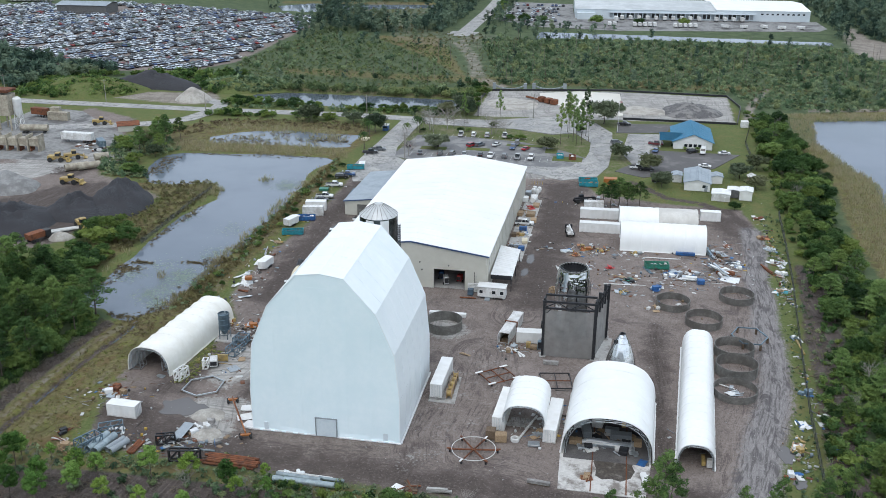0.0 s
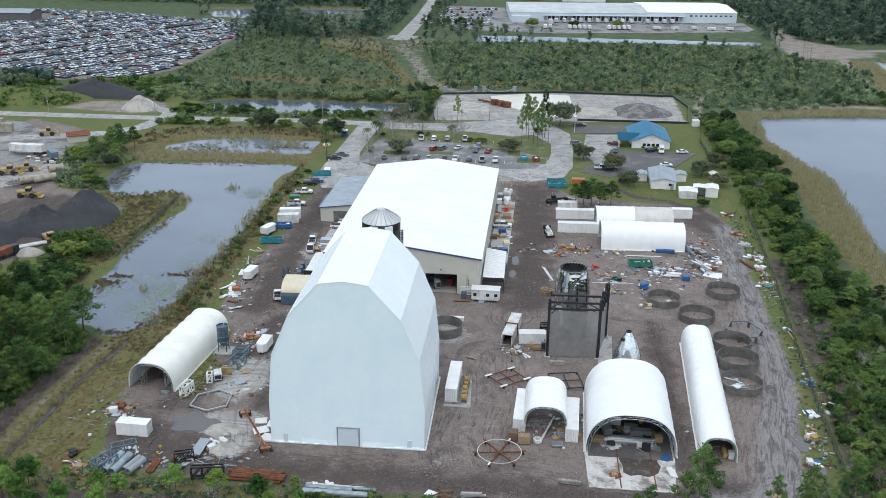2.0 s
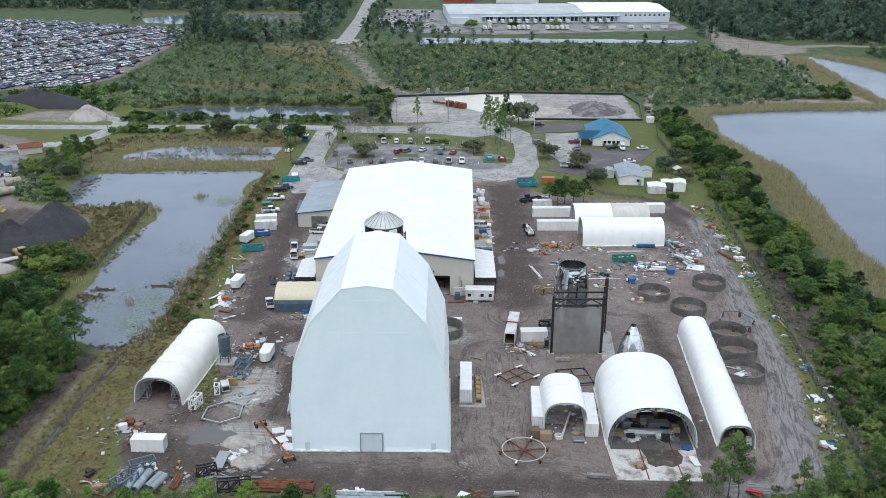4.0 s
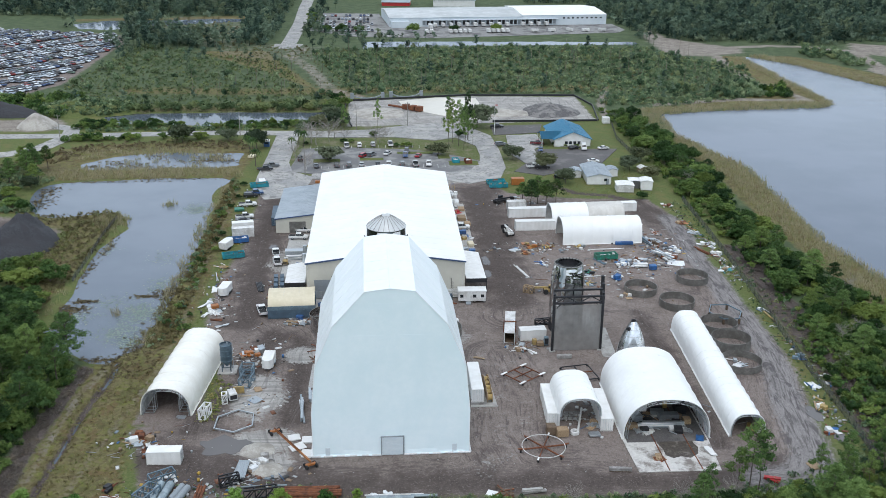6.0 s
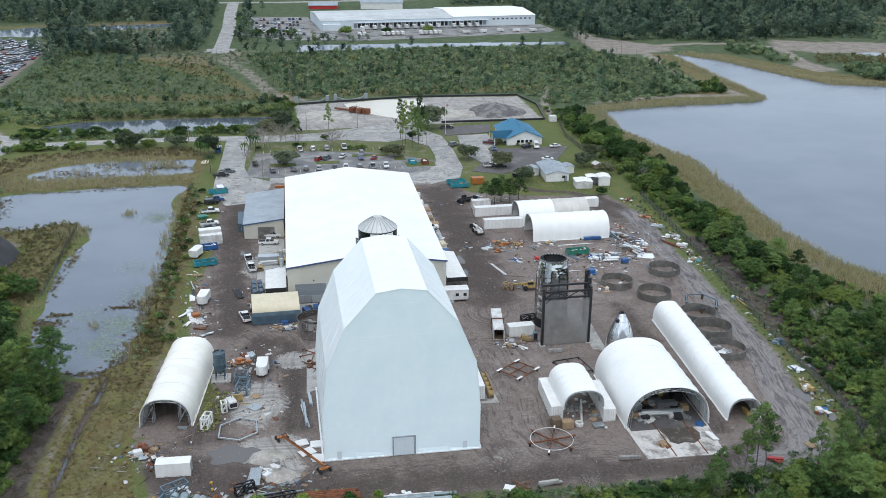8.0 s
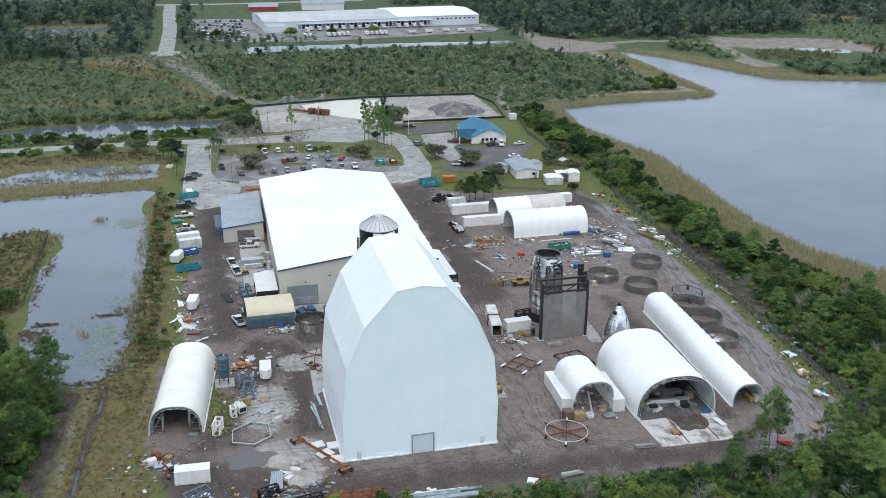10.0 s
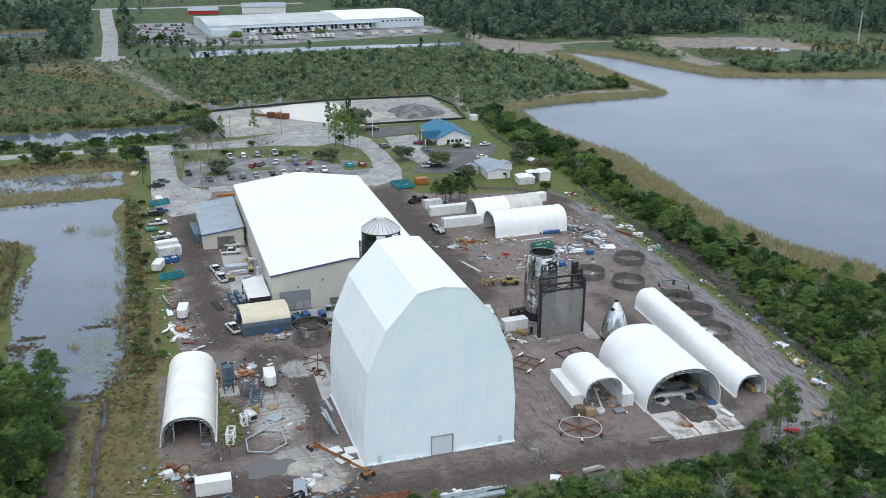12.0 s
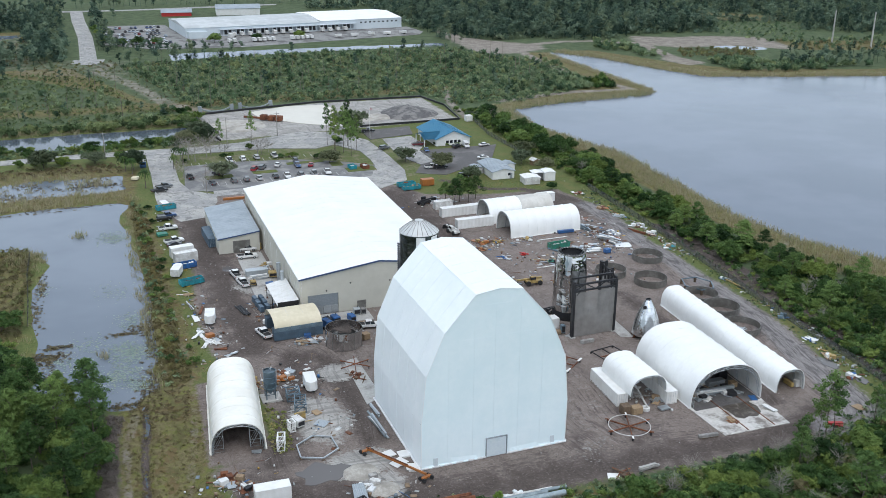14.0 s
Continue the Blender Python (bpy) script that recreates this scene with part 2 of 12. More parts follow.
M["mat_plants"] = leaf_mat("dead_water_plants", (0.085, 0.066, 0.040), (0.150, 0.120, 0.072), (0.190, 0.170, 0.100), 5.0)
M["dry_grass"] = leaf_mat("dry_grass_tufts", (0.092, 0.072, 0.036), (0.165, 0.138, 0.068), (0.160, 0.155, 0.064), 5.0)
M["dry"] = leaf_mat("dry_reeds", (0.30, 0.262, 0.165), (0.42, 0.375, 0.250), (0.27, 0.285, 0.14))
M["grass_blade"] = leaf_mat("grass_blades", (0.14, 0.19, 0.05), (0.22, 0.25, 0.08), (0.34, 0.31, 0.16))
M["twig"] = leaf_mat("bare_twigs", (0.14, 0.12, 0.10), (0.21, 0.185, 0.16), (0.27, 0.245, 0.21))
M["lily"] = leaf_mat("lily_pads", (0.20, 0.27, 0.23), (0.27, 0.34, 0.29), (0.34, 0.40, 0.35))


def glass_mat(name, c, rough=0.05):
    m, n, l, b = nodes_of(name)
    b.inputs["Base Color"].default_value = rgb(c)
    b.inputs["Roughness"].default_value = rough
    b.inputs["Specular IOR Level"].default_value = 0.8
    return m


M["glass"] = glass_mat("dark_window_glass", (0.02, 0.025, 0.03))
M["lamp_glass"] = glass_mat("clear_lamp_lens", (0.6, 0.6, 0.6), 0.15)
M["tail_glass"] = glass_mat("red_lamp_lens", (0.3, 0.01, 0.01), 0.15)


def paint_mat(name, c):
    m, n, l, b = nodes_of(name)
    pos = n.new("ShaderNodeNewGeometry").outputs["Position"]
    l.new(mix_node(n, l, ramp_node(n, l, noise_node(n, l, pos, 2.5, 3), 0.4, 0.7), c, tuple(v * 0.85 + 0.01 for v in c)), b.inputs["Base Color"])
    b.inputs["Roughness"].default_value = 0.3
    b.inputs["Coat Weight"].default_value = 0.6
    return m


CAR = {k: paint_mat("car_paint_" + k, c) for k, c in dict(white=(0.74, 0.74, 0.73), silver=(0.42, 0.43, 0.44), black=(0.015, 0.015, 0.018), grey=(0.12, 0.13, 0.14), blue=(0.03, 0.08, 0.20), red=(0.36, 0.02, 0.03), teal=(0.02, 0.30, 0.36), maroon=(0.13, 0.012, 0.02)).items()}


def screen_mat(name, c, lo, hi):
    m, n, l, b = nodes_of(name)
    b.inputs["Base Color"].default_value = rgb(c)
    b.inputs["Roughness"].default_value = 0.7
    pos = n.new("ShaderNodeNewGeometry").outputs["Position"]
    t = n.new("ShaderNodeBsdfTransparent")
    ms = n.new("ShaderNodeMixShader")
    l.new(ramp_node(n, l, noise_node(n, l, pos, 0.5, 3), lo, hi), ms.inputs["Fac"])
    l.new(t.outputs["BSDF"], ms.inputs[1])
    l.new(b.outputs["BSDF"], ms.inputs[2])
    l.new(ms.outputs["Shader"], n["Material Output"].inputs["Surface"])
    return m


M["screen"] = screen_mat("fine_mesh_screen", (0.22, 0.215, 0.205), -1.0, 1.15)
M["fence_mesh"] = screen_mat("chain_link_mesh", (0.09, 0.095, 0.09), -0.35, 1.15)


def water_mat(name, deep, rough, ripple, film):
    m, n, l, b = nodes_of(name)
    pos = n.new("ShaderNodeNewGeometry").outputs["Position"]
    patch = noise_node(n, l, pos, 0.02, 4, 0.55)
    # deep and film are two base tones, mixed in broad patches
    l.new(mix_node(n, l, ramp_node(n, l, patch, 0.4, 0.65), deep, film), b.inputs["Base Color"])
    l.new(maths(n, l, "MULTIPLY_ADD", ramp_node(n, l, noise_node(n, l, pos, 0.012, 3), 0.35, 0.65), 0.10), b.inputs["Roughness"])
    b.inputs["Roughness"].links[0].from_node.inputs[2].default_value = rough
    b.inputs["IOR"].default_value = 1.33
    b.inputs["Specular IOR Level"].default_value = 0.5
    bump_node(n, l, b, noise_node(n, l, pos, 2.2, 3), ripple, 0.03)
    return m


# Lake, pond and canal base colours are raised to carry reflected sky.
M["lake_water"] = water_mat("lake_water", (0.110, 0.134, 0.172), 0.12, 0.25, (0.132, 0.156, 0.200))
M["pond_water"] = water_mat("pond_water", (0.128, 0.154, 0.190), 0.04, 0.06, (0.165, 0.192, 0.230))
M["canal_water"] = water_mat("canal_water", (0.075, 0.092, 0.112), 0.03, 0.05, (0.100, 0.120, 0.145))
M["puddle"] = water_mat("puddle_water", (0.115, 0.106, 0.104), 0.05, 0.02, (0.140, 0.130, 0.127))
M["lime_water"] = mat("milky_lime_water", (0.58, 0.54, 0.46), (0.62, 0.58, 0.50), 0.4, 0.35, 0, 0.03, (0.54, 0.50, 0.43), 0.05)


def road_mat():
    m, n, l, b = nodes_of("pale_worn_asphalt")
    pos = n.new("ShaderNodeNewGeometry").outputs["Position"]
    c = mix_node(n, l, ramp_node(n, l, noise_node(n, l, pos, 6, 6), 0.3, 0.7), (0.25, 0.25, 0.245), (0.34, 0.335, 0.325))
    c = mix_node(n, l, ramp_node(n, l, noise_node(n, l, pos, 0.12, 6, 0.7, 0.5), 0.42, 0.62), c, (0.40, 0.385, 0.36))
    c = mix_node(n, l, ramp_node(n, l, noise_node(n, l, pos, 0.3, 6, 0.75, 1.0), 0.52, 0.60), c, (0.19, 0.185, 0.178))
    c = mix_node(n, l, maths(n, l, "MULTIPLY", ramp_node(n, l, noise_node(n, l, pos, 0.9, 6, 0.8, 1.6), 0.54, 0.60), 0.7), c, (0.15, 0.145, 0.14))
    l.new(c, b.inputs["Base Color"])
    b.inputs["Roughness"].default_value = 0.9
    bump_node(n, l, b, noise_node(n, l, pos, 8, 4), 0.15)
    return m


M["road"] = road_mat()
M["asphalt"] = mat("grey_asphalt", (0.13, 0.13, 0.135), (0.18, 0.178, 0.176), 5, 0.9, 0, 0.2, (0.25, 0.245, 0.235), 0.15, edge=(0.45, 0.6))
M["dark_asphalt"] = mat("dark_gravel_asphalt", (0.085, 0.08, 0.08), (0.125, 0.118, 0.116), 5, 0.9, 0, 0.2, (0.16, 0.15, 0.145), 0.15, edge=(0.5, 0.65))
M["old_concrete"] = mat("old_grey_concrete", (0.19, 0.187, 0.18), (0.27, 0.265, 0.255), 0.6, 0.9, 0, 0.1, (0.105, 0.10, 0.097), 0.09, edge=(0.48, 0.60))
M["line_paint"] = mat("worn_line_paint", (0.5, 0.5, 0.48), (0.62, 0.62, 0.6), 6, 0.8, 0, 0.05)


def ground_mat():
    """Grass, dry grass, yard dirt and pale sand, each with two scales of its own, blended by where they lie."""
    m, n, l, b = nodes_of("ground_cover")
    pos = n.new("ShaderNodeNewGeometry").outputs["Position"]
    f1 = noise_node(n, l, pos, 1.3, 6, 0.7)
    f2 = noise_node(n, l, pos, 0.16, 6, 0.65)
    f3 = noise_node(n, l, pos, 0.035, 5, 0.6)
    fine = noise_node(n, l, pos, 5.0, 4, 0.7)
    # warped, stretched noise reads as wheel tracks that curve about the yard
    warp = n.new("ShaderNodeTexNoise")
    warp.inputs["Scale"].default_value = 0.028
    warp.inputs["Detail"].default_value = 1.0
    l.new(pos, warp.inputs["Vector"])
    va = n.new("ShaderNodeVectorMath")
    va.operation = "MULTIPLY_ADD"
    l.new(warp.outputs["Color"], va.inputs[0])
    va.inputs[1].default_value = (20, 20, 0)
    l.new(pos, va.inputs[2])

    def streaks(scale, turn, detail=5):
        mp = n.new("ShaderNodeMapping")
        mp.inputs["Scale"].default_value = scale
        mp.inputs["Rotation"].default_value = (0, 0, radians(turn))
        l.new(va.outputs["Vector"], mp.inputs["Vector"])
        return noise_node(n, l, mp.outputs["Vector"], 1.0, detail, 0.65, 0.4)

    tracks = streaks((1.5, 0.07, 1), 12)
    tracks2 = streaks((0.06, 1.2, 1), -8)
    ruts = streaks((3.6, 0.12, 1), 18, 3)
    grit = noise_node(n, l, pos, 13.0, 3, 0.8)

    grass = mix_node(n, l, ramp_node(n, l, f1, 0.35, 0.65), (0.080, 0.104, 0.036), (0.128, 0.152, 0.056))
    grass = mix_node(n, l, ramp_node(n, l, f2, 0.45, 0.68), grass, (0.14, 0.135, 0.055))
    grass = mix_node(n, l, maths(n, l, "MULTIPLY", ramp_node(n, l, fine, 0.5, 0.72), 0.7), grass, (0.16, 0.175, 0.06))
    grass = mix_node(n, l, maths(n, l, "MULTIPLY", ramp_node(n, l, grit, 0.42, 0.28), 0.7), grass, (0.035, 0.055, 0.02))
    dry = mix_node(n, l, ramp_node(n, l, f1, 0.35, 0.65), (0.118, 0.103, 0.050), (0.186, 0.163, 0.083))
    dry = mix_node(n, l, ramp_node(n, l, f2, 0.48, 0.66), dry, (0.100, 0.098, 0.040))
    dry = mix_node(n, l, ramp_node(n, l, fine, 0.6, 0.75), dry, (0.24, 0.21, 0.13))
    patchy = noise_node(n, l, pos, 0.42, 6, 0.75, 1.0)
    dry = mix_node(n, l, maths(n, l, "MULTIPLY", ramp_node(n, l, patchy, 0.50, 0.60), 0.7), dry, (0.080, 0.062, 0.030))
    dry = mix_node(n, l, maths(n, l, "MULTIPLY", ramp_node(n, l, patchy, 0.49, 0.38), 0.85), dry, (0.138, 0.146, 0.040))
    dry = mix_node(n, l, maths(n, l, "MULTIPLY", ramp_node(n, l, noise_node(n, l, pos, 0.22, 5, 0.7, 0.6), 0.53, 0.62), 0.75), dry, (0.132, 0.092, 0.046))
    grass = mix_node(n, l, maths(n, l, "MULTIPLY", ramp_node(n, l, patchy, 0.54, 0.68), 0.5), grass, (0.120, 0.112, 0.058))
    scrub = mix_node(n, l, ramp_node(n, l, f2, 0.35, 0.65), (0.056, 0.082, 0.042), (0.094, 0.122, 0.062))
    scrub = mix_node(n, l, ramp_node(n, l, f1, 0.55, 0.7), scrub, (0.12, 0.115, 0.065))
    scrub = mix_node(n, l, maths(n, l, "MULTIPLY", ramp_node(n, l, fine, 0.42, 0.28), 0.7), scrub, (0.032, 0.040, 0.020))
    dry = mix_node(n, l, maths(n, l, "MULTIPLY", ramp_node(n, l, grit, 0.42, 0.28), 0.8), dry, (0.075, 0.062, 0.032))
    worn = ramp_node(n, l, attr_node(n, "lane"), 0.0, 0.6)
    loose = maths(n, l, "SUBTRACT", 1.0, maths(n, l, "MULTIPLY", worn, 0.85))
    dirt = mix_node(n, l, ramp_node(n, l, f2, 0.3, 0.7), (0.158, 0.138, 0.127), (0.246, 0.220, 0.203))
    dirt = mix_node(n, l, ramp_node(n, l, f3, 0.42, 0.62), dirt, (0.190, 0.166, 0.152))
    dirt = mix_node(n, l, maths(n, l, "MULTIPLY", ramp_node(n, l, tracks, 0.48, 0.72), maths(n, l, "MULTIPLY", loose, 0.42)), dirt, (0.086, 0.073, 0.070))
    dirt = mix_node(n, l, maths(n, l, "MULTIPLY", ramp_node(n, l, tracks2, 0.5, 0.72), maths(n, l, "MULTIPLY", loose, 0.42)), dirt, (0.232, 0.205, 0.191))
    dirt = mix_node(n, l, maths(n, l, "MULTIPLY", ramp_node(n, l, ruts, 0.56, 0.74), maths(n, l, "MULTIPLY", loose, 0.32)), dirt, (0.095, 0.081, 0.077))
    dirt = mix_node(n, l, maths(n, l, "MULTIPLY", ramp_node(n, l, fine, 0.48, 0.70), 0.75), dirt, (0.244, 0.219, 0.204))
    dirt = mix_node(n, l, maths(n, l, "MULTIPLY", ramp_node(n, l, grit, 0.54, 0.70), 0.7), dirt, (0.286, 0.260, 0.244))
    dirt = mix_node(n, l, maths(n, l, "MULTIPLY", ramp_node(n, l, grit, 0.46, 0.32), 0.75), dirt, (0.077, 0.066, 0.063))
    dirt = mix_node(n, l, maths(n, l, "MULTIPLY", ramp_node(n, l, noise_node(n, l, pos, 0.09, 5, 0.6, 0.8), 0.58, 0.70), 0.7), dirt, (0.081, 0.070, 0.068))
    dirt = mix_node(n, l, maths(n, l, "MULTIPLY", ramp_node(n, l, patchy, 0.50, 0.62), 0.55), dirt, (0.118, 0.102, 0.094))
    dirt = mix_node(n, l, maths(n, l, "MULTIPLY", ramp_node(n, l, patchy, 0.44, 0.32), 0.5), dirt, (0.292, 0.265, 0.248))
    fleck = noise_node(n, l, pos, 2.3, 2, 0.55)
    dirt = mix_node(n, l, maths(n, l, "MULTIPLY", ramp_node(n, l, fleck, 0.58, 0.68), 0.3), dirt, (0.33, 0.305, 0.285))
    dirt = mix_node(n, l, maths(n, l, "MULTIPLY", ramp_node(n, l, fleck, 0.42, 0.32), 0.45), dirt, (0.070, 0.061, 0.058))
    loam = mix_node(n, l, ramp_node(n, l, f1, 0.3, 0.7), (0.058, 0.049, 0.045), (0.098, 0.085, 0.079))
    loam = mix_node(n, l, maths(n, l, "MULTIPLY", ramp_node(n, l, tracks, 0.46, 0.66), maths(n, l, "MULTIPLY", loose, 0.7)), loam, (0.135, 0.120, 0.112))
    loam = mix_node(n, l, maths(n, l, "MULTIPLY", ramp_node(n, l, ruts, 0.5, 0.66), maths(n, l, "MULTIPLY", loose, 0.6)), loam, (0.045, 0.038, 0.036))
    loam = mix_node(n, l, maths(n, l, "MULTIPLY", ramp_node(n, l, grit, 0.56, 0.74), 0.5), loam, (0.18, 0.165, 0.155))
    loam = mix_node(n, l, maths(n, l, "MULTIPLY", ramp_node(n, l, fleck, 0.58, 0.68), 0.35), loam, (0.24, 0.222, 0.208))
    pale = mix_node(n, l, ramp_node(n, l, f2, 0.3, 0.65), (0.30, 0.285, 0.265), (0.42, 0.405, 0.38))
    pale = mix_node(n, l, ramp_node(n, l, f1, 0.5, 0.7), pale, (0.24, 0.23, 0.215))
    pale = mix_node(n, l, maths(n, l, "MULTIPLY", ramp_node(n, l, tracks2, 0.46, 0.62), 0.7), pale, (0.20, 0.19, 0.18))
    pale = mix_node(n, l, maths(n, l, "MULTIPLY", ramp_node(n, l, tracks, 0.5, 0.64), 0.6), pale, (0.16, 0.15, 0.145))
    # ruts that follow the lanes: "across" and "along" are metres from and along a lane's middle
    lane_at = n.new("ShaderNodeCombineXYZ")
    l.new(attr_node(n, "across"), lane_at.inputs["X"])
    l.new(attr_node(n, "along"), lane_at.inputs["Y"])

    def lane_noise(scale, detail, distortion):
        mp = n.new("ShaderNodeMapping")
        mp.inputs["Scale"].default_value = scale
        l.new(lane_at.outputs["Vector"], mp.inputs["Vector"])
        return noise_node(n, l, mp.outputs["Vector"], 1.0, detail, 0.68, distortion)

    rut = lane_noise((1.1, 0.11, 1), 7, 1.6)
    tread = lane_noise((2.2, 0.8, 1), 5, 1.6)
    blotch = lane_noise((0.34, 0.16, 1), 5, 0.8)
    mud = mix_node(n, l, ramp_node(n, l, rut, 0.47, 0.60), (0.258, 0.240, 0.233), (0.105, 0.094, 0.093))
    mud = mix_node(n, l, maths(n, l, "MULTIPLY", ramp_node(n, l, tread, 0.46, 0.60), 0.65), mud, (0.165, 0.152, 0.148))
    mud = mix_node(n, l, maths(n, l, "MULTIPLY", ramp_node(n, l, tread, 0.44, 0.32), 0.55), mud, (0.34, 0.325, 0.315))
    mud = mix_node(n, l, maths(n, l, "MULTIPLY", ramp_node(n, l, blotch, 0.51, 0.63), 0.8), mud, (0.088, 0.080, 0.082))
    mud = mix_node(n, l, maths(n, l, "MULTIPLY", ramp_node(n, l, grit, 0.5, 0.7), 0.35), mud, (0.14, 0.13, 0.127))
    dirt = mix_node(n, l, maths(n, l, "MULTIPLY", worn, maths(n, l, "MULTIPLY", ramp_node(n, l, rut, 0.50, 0.64), 0.75)), dirt, (0.078, 0.067, 0.065))
    dirt = mix_node(n, l, maths(n, l, "MULTIPLY", worn, maths(n, l, "MULTIPLY", ramp_node(n, l, rut, 0.46, 0.34), 0.6)), dirt, (0.255, 0.230, 0.216))
    dirt = mix_node(n, l, maths(n, l, "MULTIPLY", worn, maths(n, l, "MULTIPLY", ramp_node(n, l, tread, 0.55, 0.68), 0.45)), dirt, (0.105, 0.090, 0.086))

    earth = mix_node(n, l, ramp_node(n, l, f2, 0.35, 0.65), (0.205, 0.178, 0.152), (0.310, 0.276, 0.242))
    earth = mix_node(n, l, ramp_node(n, l, f1, 0.45, 0.7), earth, (0.135, 0.115, 0.092))
    earth = mix_node(n, l, maths(n, l, "MULTIPLY", ramp_node(n, l, fine, 0.55, 0.72), 0.6), earth, (0.11, 0.115, 0.06))

    def edge(name, hard=0.16, wide=0.5):
        a = attr_node(n, name)
        wob = maths(n, l, "ADD", maths(n, l, "MULTIPLY", maths(n, l, "SUBTRACT", f1, 0.5), 0.8), maths(n, l, "MULTIPLY", maths(n, l, "SUBTRACT", f2, 0.5), wide))
        return ramp_node(n, l, maths(n, l, "ADD", a, wob), 0.5 - hard, 0.5 + hard)

    col = mix_node(n, l, edge("scrubby"), grass, scrub)
    col = mix_node(n, l, edge("dry"), col, dry)
    col = mix_node(n, l, edge("earth"), col, earth)
    e_dirt = edge("dirt")
    dirt = mix_node(n, l, edge("damp", 0.3, 1.6), dirt, loam)
    dirt = mix_node(n, l, maths(n, l, "MULTIPLY", worn, maths(n, l, "MULTIPLY", ramp_node(n, l, blotch, 0.54, 0.66), 0.38)), dirt, (0.082, 0.069, 0.068))
    brown = n.new("ShaderNodeMix")
    brown.data_type, brown.blend_type = "RGBA", "MULTIPLY"
    brown.inputs["Factor"].default_value = 1.0
    brown.inputs["B"].default_value = (1.045, 0.985, 0.957, 1)
    l.new(dirt, brown.inputs["A"])
    dirt = brown.outputs["Result"]
    col = mix_node(n, l, e_dirt, col, dirt)
    col = mix_node(n, l, edge("mud"), col, mud)
    col = mix_node(n, l, edge("pale", 0.07), col, pale)
    l.new(col, b.inputs["Base Color"])
    b.inputs["Roughness"].default_value = 0.92
    b.inputs["Specular IOR Level"].default_value = 0.12
    bump_node(n, l, b, maths(n, l, "ADD", fine, maths(n, l, "MULTIPLY", tracks, 0.7)), 0.35, 0.12)
    return m


M["ground"] = ground_mat()


# ---- mesh helpers ----
def part(name, bm, material, parent=None, label=""):
    me = bpy.data.meshes.new(name)
    bm.to_mesh(me)
    bm.free()
    me.materials.append(material)
    ob = new(name, me)
    if parent is not None:
        ob.parent = parent
    return tagged(ob, label)


def thing(name, at=(0, 0, 0), rz=0.0, label="", category="", group=""):
    ob = new(name)
    ob.empty_display_size = 0.2
    ob.matrix_basis = pose(at[0], at[1], at[2], 0, 0, rz)
    return tagged(ob, label, category, group)


def box(bm, x0, y0, z0, x1, y1, z1, m=None, bevel=0.0):
    r = bmesh.ops.create_cube(bm, size=1.0)
    vs = r["verts"]
    bmesh.ops.transform(bm, matrix=Matrix.LocRotScale(((x0 + x1) / 2, (y0 + y1) / 2, (z0 + z1) / 2), None, (x1 - x0, y1 - y0, z1 - z0)), verts=vs)
    if bevel:
        es = list({e for v in vs for e in v.link_edges})
        vs = list({v for f in bmesh.ops.bevel(bm, geom=es, offset=bevel, segments=1, affect="EDGES")["faces"] for v in f.verts})
    if m is not None:
        bmesh.ops.transform(bm, matrix=m, verts=vs)
    return bm


def rod(bm, a, b, r, seg=6, r2=None):
    a, b = Vector(a), Vector(b)
    d = b - a
    m = Matrix.Translation((a + b) / 2) @ d.to_track_quat("Z", "Y").to_matrix().to_4x4()
    bmesh.ops.create_cone(bm, cap_ends=True, segments=seg, radius1=r, radius2=r if r2 is None else r2, depth=d.length, matrix=m)
    return bm


def beam(bm, a, b, w, h):
    """A squared bar from a to b."""
    a, b = Vector(a), Vector(b)
    d = b - a
    m = Matrix.Translation((a + b) / 2) @ d.to_track_quat("Z", "Y").to_matrix().to_4x4() @ Matrix.Diagonal((w, h, d.length, 1))
    bmesh.ops.create_cube(bm, size=1.0, matrix=m)
    return bm


def lathe(bm, prof, seg=32, closed_top=False):
    """Turns (r, z) pairs round the z axis."""
    rings = []
    for r, z in prof:
        rings.append([bm.verts.new((r * math.cos(2 * math.pi * k / seg), r * math.sin(2 * math.pi * k / seg), z)) for k in range(seg)])
    for a, b in zip(rings, rings[1:]):
        for k in range(seg):
            bm.faces.new((a[k], a[(k + 1) % seg], b[(k + 1) % seg], b[k]))
    if closed_top:
        bm.faces.new(rings[-1])
    return bm


def smooth(ob, angle=40):
    for p in ob.data.polygons:
        p.use_smooth = True
    ob.data.set_sharp_from_angle(angle=radians(angle))
    return ob


def prism(bm, pts, z0, z1):
    """A plan outline, counter-clockwise, raised from z0 to z1."""
    lo = [bm.verts.new((x, y, z0)) for x, y in pts]
    hi = [bm.verts.new((x, y, z1)) for x, y in pts]
    bm.faces.new(hi)
    bm.faces.new(lo[::-1])
    for k in range(len(pts)):
        j = (k + 1) % len(pts)
        bm.faces.new((lo[k], lo[j], hi[j], hi[k]))
    bm.normal_update()
    return bm


def sweep(bm, pts, r, seg=4):
    """One continuous tube through a line of points."""
    rings = []
    for k, q in enumerate(pts):
        a, b = Vector(pts[max(k - 1, 0)]), Vector(pts[min(k + 1, len(pts) - 1)])
        d = (b - a).normalized() if (b - a).length > 1e-6 else Vector((0, 0, 1))
        x = d.cross(Vector((0.05, 1, 0.03))).normalized()
        y = d.cross(x)
        rings.append([bm.verts.new(Vector(q) + r * (math.cos(2 * math.pi * i / seg) * x + math.sin(2 * math.pi * i / seg) * y)) for i in range(seg)])
    for a, b in zip(rings, rings[1:]):
        for i in range(seg):
            bm.faces.new((a[i], a[(i + 1) % seg], b[(i + 1) % seg], b[i]))
    bm.faces.new(rings[0][::-1]), bm.faces.new(rings[-1])


